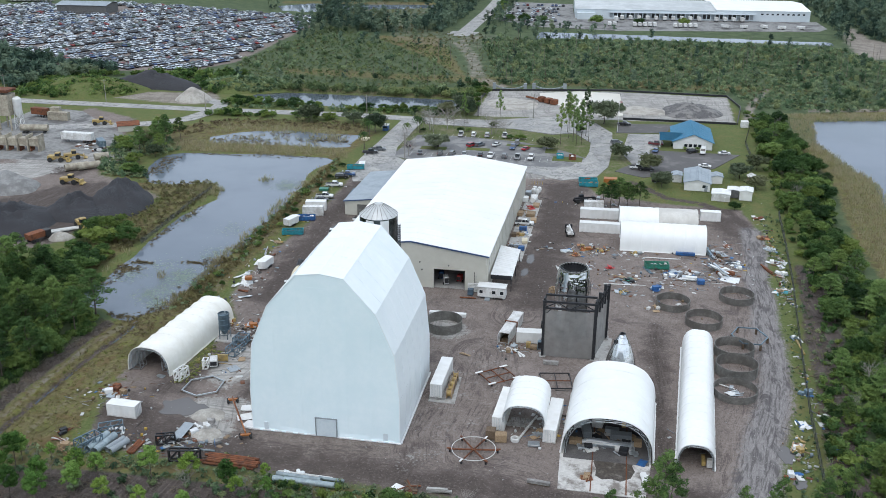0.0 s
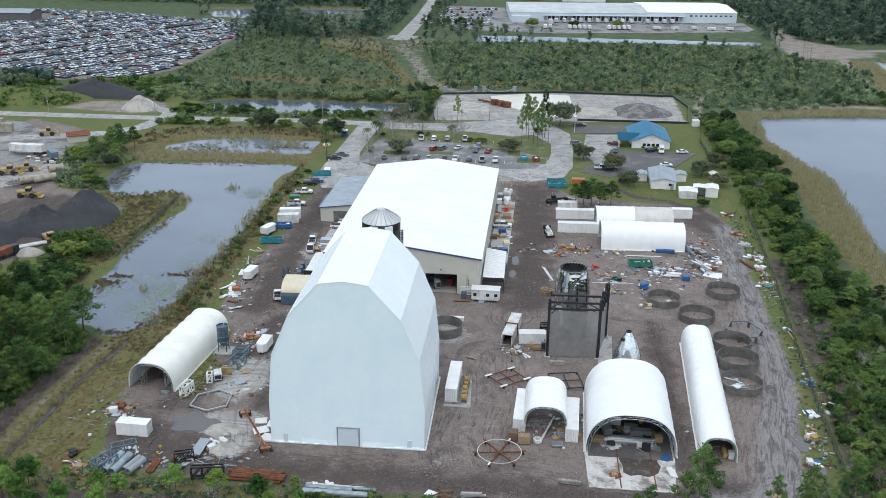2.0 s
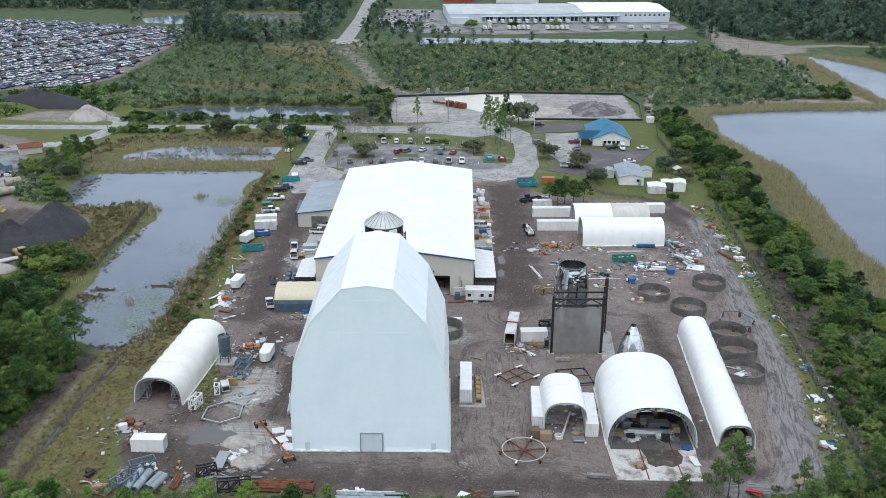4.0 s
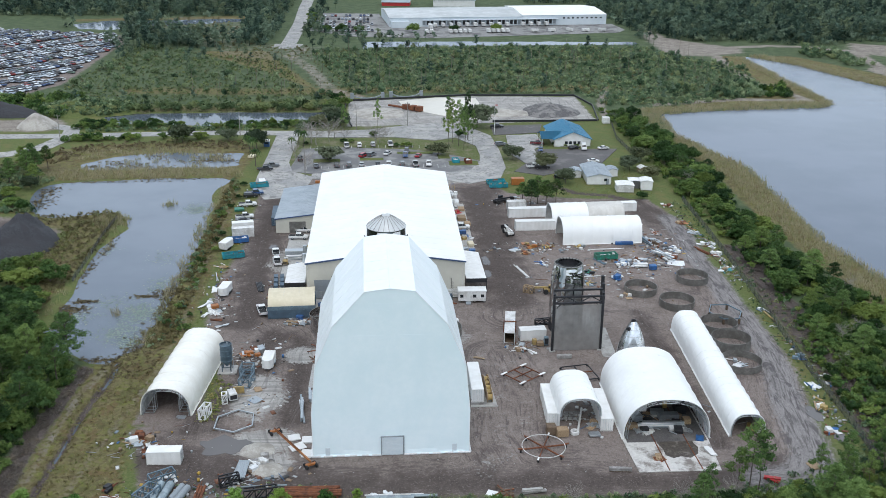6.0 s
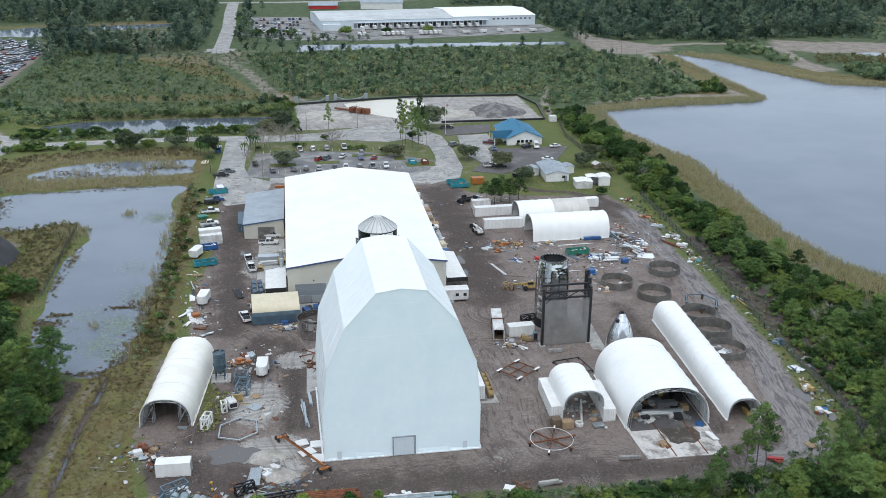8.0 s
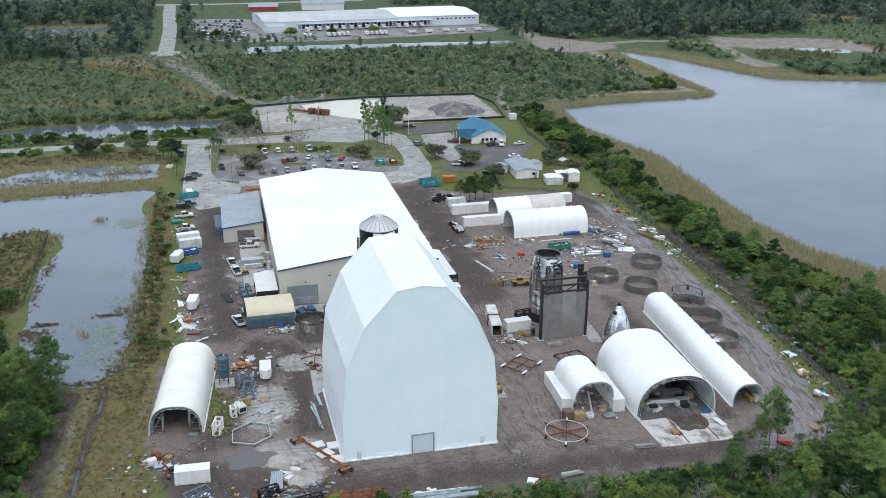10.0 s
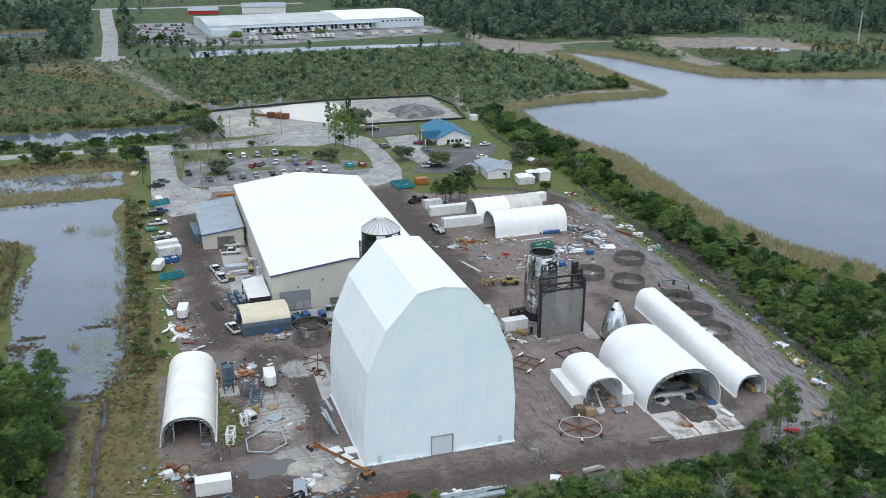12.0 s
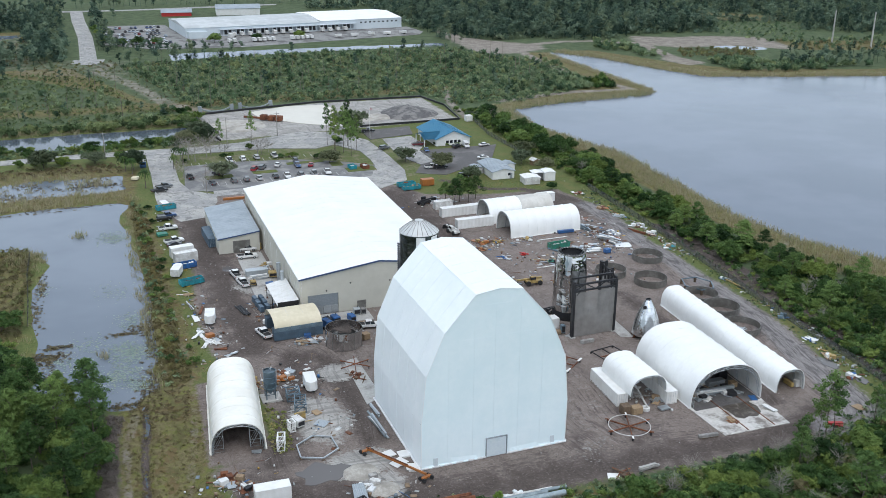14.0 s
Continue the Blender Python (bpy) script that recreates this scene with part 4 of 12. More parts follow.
bm = bmesh.new()
strip(bm, [(-54, 478), (-53, 520), (-52, 600), (-54, 700), (-54, 770)], 10, -0.2, 0.03)
prism(bm, [(-64, 484), (-46, 482), (-44, 496), (-62, 498)], -0.2, 0.032)
strip(bm, [(-200, 776), (-54, 770), (-10, 768), (120, 780)], 9, -0.2, 0.034)
tagged(part("road_far", bm, M["road"]), "pale far road ending in a turning head", "road", kind="structure")
bm = bmesh.new()
prism(bm, FAR_LOT, -0.2, 0.05)
bmesh.ops.triangulate(bm, faces=bm.faces[:])
tagged(part("parking_far", bm, M["old_concrete"]), "pale concrete truck apron", "parking lot", kind="structure")
bm = bmesh.new()
strip(bm, [(-126, 249), (-131, 232), (-140, 222), (-160, 214), (-185, 205)], 8, -0.2, 0.028)
strip(bm, [(-126, 249), (-128, 262), (-140, 270)], 7, -0.2, 0.026)
tagged(part("road_plant", bm, M["road"]), "dusty side road into a plant", "road", kind="structure")
bm = bmesh.new()
prism(bm, [(-204, 172), (-172, 160), (-150, 163), (-136, 188), (-148, 206), (-160, 215), (-182, 236), (-204, 240)], -0.2, 0.01)
bmesh.ops.triangulate(bm, faces=bm.faces[:])
tagged(part("pavement_plant", bm, M["old_concrete"]), "dusty grey concrete yard of the plant", "pavement", kind="structure")
bm = bmesh.new()
prism(bm, [(14, 300), (28, 284), (45, 271), (52, 275), (50, 320), (30, 322), (12, 314)], -0.2, 0.03)
tagged(part("water_lime_basin", bm, M["lime_water"]), "milky pale settling basin", "water", kind="structure")
bm = bmesh.new()
for line in ([(-13, 315), (45, 326), (100, 323.5)], [(100, 323), (104, 300), (99.5, 268)], [(-13, 315), (-14, 290), (-10, 261)], [(52, 268), (75, 268), (99, 268)]):
    strip(bm, line, 0.4, -0.1, 0.8)
tagged(part("silt_fence", bm, M["black_steel"]), "low black silt fence round a sand pad", "fence", kind="structure")


# ---- the tall wrapped assembly building ----
def assembly_building():
    t = thing("assembly_building", (-0.2, 0, 0), 0, "tall building wrapped in taut white film with a faceted roof", "building")
    D = 28.2
    prof = [(14.3, 0), (14.35, 9), (13.45, 18.2), (10.1, 26.1), (4.4, 32.5), (0, 33.1)]
    full = [(x, z) for x, z in prof] + [(-x, z) for x, z in prof[-2::-1]]
    for name, y0, y1 in (("front_wall", 0.0, 0.25), ("back_wall", D - 0.25, D)):
        bm = bmesh.new()
        a = [bm.verts.new((x, y0, z)) for x, z in full]
        b = [bm.verts.new((x, y1, z)) for x, z in full]
        bm.faces.new(a[::-1]), bm.faces.new(b)
        for k in range(len(full)):
            j = (k + 1) % len(full)
            bm.faces.new((a[k], a[j], b[j], b[k]))
        part(name, bm, M["wrap"], t)
    # side and roof skins, one panel a facet, drawn in a little between the frames
    names = ["side_wall", "upper_side_wall", "lower_roof_panel", "upper_roof_panel", "ridge_panel"]
    bays = 6
    for side in (1, -1):
        for k, nm in enumerate(names):
            (xa, za), (xb, zb) = prof[k], prof[k + 1]
            n = Vector((zb - za, 0, xa - xb)).normalized()
            bm = bmesh.new()
            rows = []
            cols = bays * 6
            for i in range(cols + 1):
                u = i / cols
                y = -0.12 + u * (D + 0.24)
                row = []
                for j in range(7):
                    v = j / 6
                    sag = 0.05 * (abs(math.sin(math.pi * u * bays)) ** 0.7 - 1) * (1 if 0 < j < 6 else 0.0)
                    sag += 0.04 * noise.noise((y * 0.35, v * 3 + k, side)) * (1 if 0 < j < 6 else 0.0)
                    x, z = xa + (xb - xa) * v, za + (zb - za) * v
                    row.append(bm.verts.new((side * (x + n.x * (0.04 + sag)), y, z + n.z * (0.04 + sag) + 0.01)))
                rows.append(row)
            for a, b in zip(rows, rows[1:]):
                for j in range(6):
                    q = (a[j], b[j], b[j + 1], a[j + 1])
                    bm.faces.new(q if side > 0 else q[::-1])
            smooth(part(nm, bm, M["film"], t, "white film stretched over ribs"), 60)
    # welded seams: along the two upper breaks, and straps on the front
    for side in (1, -1):
        for x, z, w in ((4.4, 32.53, 0.16), (10.1, 26.1, 0.1)):
            bm = bmesh.new()
            box(bm, side * x - w * 0.6, -0.14, z - 0.05, side * x + w * 0.6, D + 0.14, z + 0.03, bevel=0.02)
            part("seam", bm, M["film"], t)
    for k in range(7):
        for side in (1, -1):
            for (xa, za), (xb, zb) in zip(prof[:-1], prof[1:]):
                bm = bmesh.new()
                y = D * k / bays
                beam(bm, (side * (xa + 0.0), y, za), (side * (xb + 0.0), y, zb), 0.16, 0.12)
                part("rib_strap", bm, M["film"], t)
    for x, z in ((-4.3, 24.2), (4.3, 24.2), (0, 30.3)):
        bm = bmesh.new()
        box(bm, x - 2.8, -0.03, z - 0.06, x + 2.8, -0.002, z + 0.06, bevel=0.01)
        part("hem_strip", bm, M["wrap"], t)
    for x in (-9.2, -4.4, -0.4, 4.4, 9.0):
        top = 24 if abs(x) > 6 else 29
        bm = bmesh.new()
        box(bm, x - 0.12, -0.05, 1.2, x + 0.12, -0.003, top)
        part("vertical_seam", bm, M["wrap"], t)
    bm = bmesh.new()
    box(bm, -1.75, -0.14, 0.0, 2.15, -0.002, 3.8, bevel=0.05)
    d = part("loading_door", bm, M["light_door"], t, "pale grey ribbed roll-up door")
    for k in range(14):
        bm = bmesh.new()
        box(bm, -1.65, -0.155, 0.12 + k * 0.26, 2.05, -0.142, 0.32 + k * 0.26)
        part("slat", bm, M["light_door"], d)
    for x0, z0, x1, z1 in ((-1.95, 3.8, 2.35, 3.98), (-1.9, 0.0, -1.76, 3.8), (2.16, 0.0, 2.34, 3.8)):
        bm = bmesh.new()
        box(bm, x0, -0.26, z0, x1, -0.002, z1, bevel=0.02)
        part("door_frame", bm, M["grey_door"], t)
    for x in (-11.6, 11.6):
        bm = bmesh.new()
        box(bm, x - 0.42, -0.12, 0.1, x + 0.42, -0.003, 1.9, bevel=0.03)
        part("side_door", bm, M["light_door"], t, "small grey personnel door")
    for a, b in (((-14.6, -0.25, -0.05), (-1.8, -0.05, 0.28)), ((2.2, -0.25, -0.05), (14.6, -0.05, 0.28)), ((14.4, 0, -0.05), (14.75, D, 0.3)), ((-14.75, 0, -0.05), (-14.4, D, 0.3))):
        bm = bmesh.new()
        box(bm, *a, *b, bevel=0.06)
        part("base_skirt", bm, M["plastic_sheet"], t, "gathered film weighted along the ground")
    for x0, x1, z0, z1 in ((-8.8, -3.6, 1.35, 0.9), (2.9, 8.4, 1.0, 1.15), (8.8, 13.6, 0.7, 0.55), (-13.8, -9.2, 0.6, 0.5)):
        bm = bmesh.new()
        rows = []
        for i in range(13):
            u = i / 12
            x, zt = x0 + (x1 - x0) * u, z0 + (z1 - z0) * u + 0.1 * noise.noise((x0 + u * 7, z0, 0))
            out = 0.16 + 0.08 * noise.noise((x * 1.7, z0, 2))
            rows.append([bm.verts.new((x, -0.01, zt)), bm.verts.new((x, -0.03 - 0.5 * out, zt * 0.5)), bm.verts.new((x, -out, 0.02))])
        for a, b in zip(rows, rows[1:]):
            for j in range(2):
                bm.faces.new((a[j], a[j + 1], b[j + 1], b[j]))
        part("film_flap", bm, M["wrap"], t, "loose white film folded out at the foot")
    for k in range(12):
        bm = bmesh.new()
        x = -13 + k * 2.2
        if -2.6 < x < 3:
            continue
        box(bm, x, -0.28, -0.02, x + 0.7 + 0.5 * ((k * 5) % 4) / 4, -0.04, 0.3 + 0.2 * ((k * 7) % 3) / 3, bevel=0.1)
        part("loose_film_fold", bm, M["wrap"], t)


assembly_building()


# ---- the warehouse ----
def warehouse():
    t = thing("warehouse", (0, 73.2, 0), -0.8, "long beige metal warehouse with a white low-pitched roof", "warehouse")
    x0, x1, L, eave, ridge = -19.4, 20.4, 81.5, 9.6, 12.3
    xm = 0.5
    T = 0.3

    def zr(x):
        return eave + (ridge - eave) * (1 - abs(x - xm) / ((xm - x0) if x < xm else (x1 - xm)))

    # front wall in pieces round its openings: doors at -17.6..-10 and 6.5..14.5
    def piece(xa, xb, z0, gable=True):
        bm = bmesh.new()
        pts = [(xa, z0), (xb, z0), (xb, zr(xb))] + ([(xm, ridge)] if xa < xm < xb else []) + [(xa, zr(xa))]
        a = [bm.verts.new((x, 0, z)) for x, z in pts]
        b = [bm.verts.new((x, T, z)) for x, z in pts]
        bm.faces.new(a), bm.faces.new(b[::-1])
        for k in range(len(pts)):
            j = (k + 1) % len(pts)
            bm.faces.new((a[j], a[k], b[k], b[j]))
        part("front_wall_panel", bm, M["beige"], t)

    piece(x0, -17.6, 0), piece(-17.6, -10.0, 5.2), piece(-10.0, 6.5, 0), piece(6.5, 14.5, 5.3), piece(14.5, x1, 0)
    bm = bmesh.new()
    box(bm, x0, L - T, 0, x1, L, eave)
    part("back_wall", bm, M["beige"], t)
    for x, s in ((x0, 1), (x1, -1)):
        bm = bmesh.new()
        box(bm, x, T + 0.002, 0, x + s * T, L - T - 0.002, eave) if s > 0 else box(bm, x - T, T + 0.002, 0, x, L - T - 0.002, eave)
        part("side_wall", bm, M["beige"], t)
        for k in range(27):
            y = 2 + k * 3.0
            bm = bmesh.new()
            box(bm, x - 0.06 if s > 0 else x + 0.003, y, 0.0, x - 0.003 if s > 0 else x + 0.06, y + 0.22, eave - 0.35)
            part("downpipe" if k % 3 == 0 else "wall_rib", bm, M["beige"] if k % 3 else M["dirty_white"], t)
        bm = bmesh.new()
        box(bm, x - 0.25 if s > 0 else x + 0.003, -0.1, eave - 0.3, x - 0.003 if s > 0 else x + 0.25, L + 0.1, eave - 0.02)
        part("gutter", bm, M["roof_white"], t)
    for xa, xb in ((x0 - 0.3, xm), (xm, x1 + 0.3)):
        bm = bmesh.new()
        za, zb = (eave - 0.02, ridge) if xa < 0 else (ridge, eave - 0.02)
        vs = [bm.verts.new(p) for p in ((xa, -0.25, za), (xb, -0.25, zb), (xb, L + 0.25, zb), (xa, L + 0.25, za), (xa, -0.25, za + 0.2), (xb, -0.25, zb + 0.2), (xb, L + 0.25, zb + 0.2), (xa, L + 0.25, za + 0.2))]
        for q in ((3, 2, 1, 0), (4, 5, 6, 7), (0, 1, 5, 4), (1, 2, 6, 5), (2, 3, 7, 6), (3, 0, 4, 7)):
            bm.faces.new([vs[i] for i in q])
        r = part("roof_slope", bm, M["roof_white"], t, "bright white coated metal roof")
        for k in range(20):
            y = 2 + k * 4.1
            bm = bmesh.new()
            beam(bm, (xa + 0.1, y, za + 0.21 + (0.0 if xa < 0 else 0)), (xb - 0.1, y, zb + 0.21), 0.1, 0.05)
            part("roof_seam", bm, M["roof_white"], r)
        bm = bmesh.new()
        beam(bm, (xa, -0.31, za - 0.02), (xb, -0.31, zb - 0.02), 0.1, 0.38)
        part("fascia", bm, M["blue_trim"], t, "dark blue fascia strip")
    # doors
    bm = bmesh.new()
    box(bm, -17.55, 0.08, 2.1, -10.05, 0.2, 5.2)
    d = part("roll_door", bm, M["grey_door"], t, "closed grey roll-up door")
    for k in range(7):
        bm = bmesh.new()
        box(bm, -17.5, 0.045, 2.25 + k * 0.42, -10.1, 0.078, 2.31 + k * 0.42)
        part("slat", bm, M["grey_door"], d)
    for k in range(4):
        bm = bmesh.new()
        box(bm, -17.55 + k * 1.9, 0.06, 0.02, -15.72 + k * 1.9, 0.16, 2.07, bevel=0.02)
        part("door_leaf", bm, M["galv"], t)
    bm = bmesh.new()
    box(bm, -5.3, -0.06, 0.3, -3.0, -0.003, 2.4, bevel=0.03)
    part("shutter_door", bm, M["ring_steel"], t, "small grey shutter door")
    for xa, xb, z in ((-17.8, -9.8, 5.2), (6.3, 14.7, 5.3)):
        bm = bmesh.new()
        box(bm, xa, -0.05, z, xb, -0.003, z + 0.18)
        box(bm, xa, -0.05, 0, xa + 0.18, -0.003, z - 0.003)
        box(bm, xb - 0.18, -0.05, 0, xb, -0.003, z - 0.003)
        part("door_frame", bm, M["beige"], t)
    for x, z in ((3.0, 7.0), (10.4, 6.6), (-13, 6.2), (-7, 7.5), (3.5, 5.0)):
        bm = bmesh.new()
        rod(bm, (x, -0.02, z), (x, -0.5, z + 0.1), 0.06, 6)
        rod(bm, (x, -0.5, z + 0.12), (x, -0.55, z - 0.15), 0.22, 10, 0.12)
        part("wall_lamp", bm, M["black_steel"], t, "black gooseneck wall lamp")
    for x in (-19.0, 19.9):
        bm = bmesh.new()
        rod(bm, (x, -0.12, 0.2), (x, -0.12, eave - 0.6), 0.07, 6)
        part("downpipe", bm, M["dirty_white"], t)
    bm = bmesh.new()
    rod(bm, (17.0, -0.12, 0.2), (17.0, -0.12, 5.2), 0.06, 6)
    rod(bm, (17.4, -0.12, 0.2), (17.4, -0.12, 4.2), 0.05, 6)
    part("conduit", bm, M["black_steel"], t)
    # inner lining and things seen in the doorway
    bm = bmesh.new()
    box(bm, x0 + 0.4, 0.5, -0.02, x1 - 0.4, L - 0.5, 0.02)
    part("inner_floor", bm, M["concrete"], t)
    bm = bmesh.new()
    box(bm, x0 + 0.35, 26, 0.02, x1 - 0.35, 26.2, eave)
    part("inner_partition", bm, M["dark_inside"], t)
    return t


warehouse()


def awning(name, x0, y0, x1, y1, z_in, z_out, inner_low_x, label):
    t = thing(name, (0, 0, 0), 0, label, "awning")
    bm = bmesh.new()
    za, zb = (z_out, z_in) if inner_low_x else (z_in, z_out)
    vs = [bm.verts.new(p) for p in ((x0, y0, za), (x1, y0, zb), (x1, y1, zb), (x0, y1, za), (x0, y0, za + 0.15), (x1, y0, zb + 0.15), (x1, y1, zb + 0.15), (x0, y1, za + 0.15))]
    for q in ((3, 2, 1, 0), (4, 5, 6, 7), (0, 1, 5, 4), (1, 2, 6, 5), (2, 3, 7, 6), (3, 0, 4, 7)):
        bm.faces.new([vs[i] for i in q])
    part("roof_sheet", bm, M["white_paint"], t, "pale corrugated metal sheet")
    k = 0
    while y0 + 1.2 * k < y1 - 0.2:
        bm = bmesh.new()
        beam(bm, (x0 + 0.05, y0 + 0.3 + 1.2 * k, za + 0.16), (x1 - 0.05, y0 + 0.3 + 1.2 * k, zb + 0.16), 0.08, 0.05)
        part("roof_rib", bm, M["white_paint"], t)
        k += 1
    xo = x0 + 0.15 if inner_low_x else x1 - 0.15
    zo = za if inner_low_x else zb
    for y in (y0 + 0.2, (y0 + y1) / 2, y1 - 0.2):
        bm = bmesh.new()
        box(bm, xo - 0.08, y - 0.08, 0, xo + 0.08, y + 0.08, zo)
        part("post", bm, M["black_steel"], t)
    bm = bmesh.new()
    box(bm, x0 + 0.03, y0 - 0.06, min(za, zb) - 0.25, x1 - 0.03, y0 - 0.003, max(za, zb) - 0.05)
    part("fascia", bm, M["black_steel"], t)
    return t


awning("awning", 20.9, 74.2, 26.3, 95, 4.4, 3.5, False, "white sheet-metal lean-to awning on posts")
awning("awning", -25.0, 73.4, -19.8, 88, 4.6, 3.6, True, "white sheet-metal lean-to awning on posts")


def annex():
    t = thing("annex", (-19.7, 124.0, 0), -1.0, "low beige metal annex with a grey single-slope roof", "building")
    w, L = 11.6, 31.0
    bm = bmesh.new()
    vs = []
    for y in (0.0, L):
        vs.append([bm.verts.new(p) for p in ((-w, y, 0), (0, y, 0), (0, y, 5.8), (-w, y, 4.4))])
    bm.faces.new(vs[0]), bm.faces.new(vs[1][::-1])
    for k in range(4):
        j = (k + 1) % 4
        bm.faces.new((vs[0][j], vs[0][k], vs[1][k], vs[1][j]))
    part("wall_shell", bm, M["beige"], t)
    bm = bmesh.new()
    vs = [bm.verts.new(p) for p in ((-w - 0.3, -0.3, 4.42), (0.2, -0.3, 5.86), (0.2, L + 0.3, 5.86), (-w - 0.3, L + 0.3, 4.42), (-w - 0.3, -0.3, 4.6), (0.2, -0.3, 6.04), (0.2, L + 0.3, 6.04), (-w - 0.3, L + 0.3, 4.6))]
    for q in ((3, 2, 1, 0), (4, 5, 6, 7), (0, 1, 5, 4), (1, 2, 6, 5), (2, 3, 7, 6), (3, 0, 4, 7)):
        bm.faces.new([vs[i] for i in q])
    r = part("roof", bm, M["grey_roof"], t, "grey-blue metal roof")
    for k in range(20):
        bm = bmesh.new()
        beam(bm, (-w - 0.2, 0.5 + 1.55 * k, 4.60), (0.1, 0.5 + 1.55 * k, 6.03), 0.04, 0.035)
        part("roof_seam", bm, M["grey_roof"], r)
    bm = bmesh.new()
    beam(bm, (-w - 0.3, -0.36, 4.45), (0.2, -0.36, 5.9), 0.08, 0.34)
    part("fascia", bm, M["blue_trim"], t)
    bm = bmesh.new()
    box(bm, -7.6, -0.1, 0, -2.7, -0.003, 3.6, bevel=0.04)
    d = part("roll_door", bm, M["ring_steel"], t, "taupe roll-up door")
    for k in range(8):
        bm = bmesh.new()
        box(bm, -7.5, -0.13, 0.2 + 0.42 * k, -2.8, -0.102, 0.27 + 0.42 * k)
        part("slat", bm, M["ring_steel"], d)
    return t


annex()


# ---- fabric tunnels ----
def arch(half, h, k=24, p=2.4):
    """Points of a flattened arch, from one foot to the other."""
    out = []
    for i in range(k + 1):
        a = math.pi * i / k
        c, s = math.cos(a), math.sin(a)
        out.append((half * math.copysign(abs(c) ** (2 / p), c), h * abs(s) ** (2 / p)))
    return out


def fabric_tunnel(name, at, rz, half, h, length, bays, label, z0=0.0, p=2.4, cover="fabric", frames=True, back=True, sag=0.10):
    t = thing(name, at, rz, label, "fabric tunnel")
    pts = arch(half, h, 28, p)
    cols = bays * 6
    for nm, off, key in (("cover", 0.0, cover), ("lining", -0.12, "fabric_dull")):
        bm = bmesh.new()
        rows = []
        for i in range(cols + 1):
            u = i / cols
            s = 1 - (sag / half) * abs(math.sin(math.pi * u * bays)) ** 0.8 + 0.006 * noise.noise((u * 9, off, half))
            row = []
            for j, (x, z) in enumerate(pts):
                w = s + (0.008 * noise.noise((u * 14, j * 0.6, half)) if 0 < j < 28 else 0)
                row.append(bm.verts.new((x * w + (off if x > 0 else -off) * abs(x) / half, u * length, z0 + max(z * w + off * z / h, 0))))
            rows.append(row)
        for a, b in zip(rows, rows[1:]):
            for j in range(28):
                q = (a[j + 1], a[j], b[j], b[j + 1])
                bm.faces.new(q[::-1] if off == 0 else q)
        smooth(part(nm, bm, M[key], t), 70)
    # hem roll along the front edge
    bm = bmesh.new()
    sweep(bm, [(x, 0.0, z0 + z) for x, z in pts], 0.1, 5)
    part("front_hem", bm, M[cover], t)
    if z0 == 0:
        for side in (-1, 1):
            bm = bmesh.new()
            sweep(bm, [(side * (half + 0.12 + 0.08 * noise.noise((u * 0.9, side, half))), u, 0.02 + 0.06 * abs(noise.noise((u * 1.3, half, side)))) for u in np.linspace(0.1, length - 0.1, int(length / 0.8))], 0.16, 5)
            part("ground_skirt", bm, M[cover], t, "gathered fabric along the ground")
    for k in range(1, bays):
        bm = bmesh.new()
        sweep(bm, [(x * 1.002, length * k / bays, z0 + z * 1.002 + 0.005) for x, z in pts], 0.035, 4)
        part("fabric_seam", bm, M[cover], t)
    if frames:
        for k in range(0, bays + 1):
            y = min(max(length * k / bays, 0.12), length - 0.12)
            bm = bmesh.new()
            outer = [(x * 0.955, y, z0 + z * 0.955) for x, z in pts[::2]]
            inner = [(x * 0.90, y, z0 + z * 0.90) for x, z in pts[::2]]
            lace = [q for pair in zip(outer[:-1], inner[1:]) for q in pair]
            sweep(bm, outer + inner[::-1] + lace, 0.042)
            part("truss_hoop", bm, M["galv"], t, "galvanised double-tube hoop")
        for j in (5, 10, 14, 18, 23):
            bm = bmesh.new()
            rod(bm, (pts[j][0] * 0.93, 0.1, z0 + pts[j][1] * 0.93), (pts[j][0] * 0.93, length - 0.1, z0 + pts[j][1] * 0.93), 0.04, 4)
            part("purlin", bm, M["galv"], t)
    if back:
        bm = bmesh.new()
        a = [bm.verts.new((x * 0.985, length - 0.05, z0 + z * 0.985)) for x, z in pts]
        b = [bm.verts.new((x * 0.985, length + 0.02, z0 + z * 0.985)) for x, z in pts]
        bm.faces.new(a), bm.faces.new(b[::-1])
        part("end_wall", bm, M[cover], t)
    return t


fabric_tunnel("fabric_tunnel", (-44.1, 17.0, 0), -6.5, 4.95, 5.9, 28.2, 8, "cream-white fabric storage tunnel with an open front on bare dirt", p=2.7, sag=0.12, cover="cream_fabric")
fabric_tunnel("fabric_tunnel", (52.0, 2.2, 0), -2.0, 8.3, 8.35, 22.5, 6, "wide white fabric workshop tunnel open over a concrete slab", p=2.5, sag=0.08)
fabric_tunnel("fabric_tunnel", (36.3, 6.6, 0), -1.0, 4.1, 3.95, 12.0, 5, "small white fabric canopy spanning between two containers", z0=2.75, p=2.6, sag=0.07, back=False)
fabric_tunnel("fabric_tunnel", (67.7, 1.9, 0), -3.6, 3.35, 4.9, 48.5, 16, "long narrow white fabric tunnel beside steel rings", p=2.9, sag=0.07)
big = fabric_tunnel("fabric_tunnel", (52.8, 114.6, 0), -89.0, 5.2, 6.6, 23.6, 8, "large white fabric shelter with open ends", p=2.5, sag=0.08, back=True)
fabric_tunnel("fabric_tunnel", (52.2, 129.0, 0), -88.0, 5.0, 6.3, 11.4, 4, "white fabric shelter butted to an off-white one", p=2.5, sag=0.06, back=False)
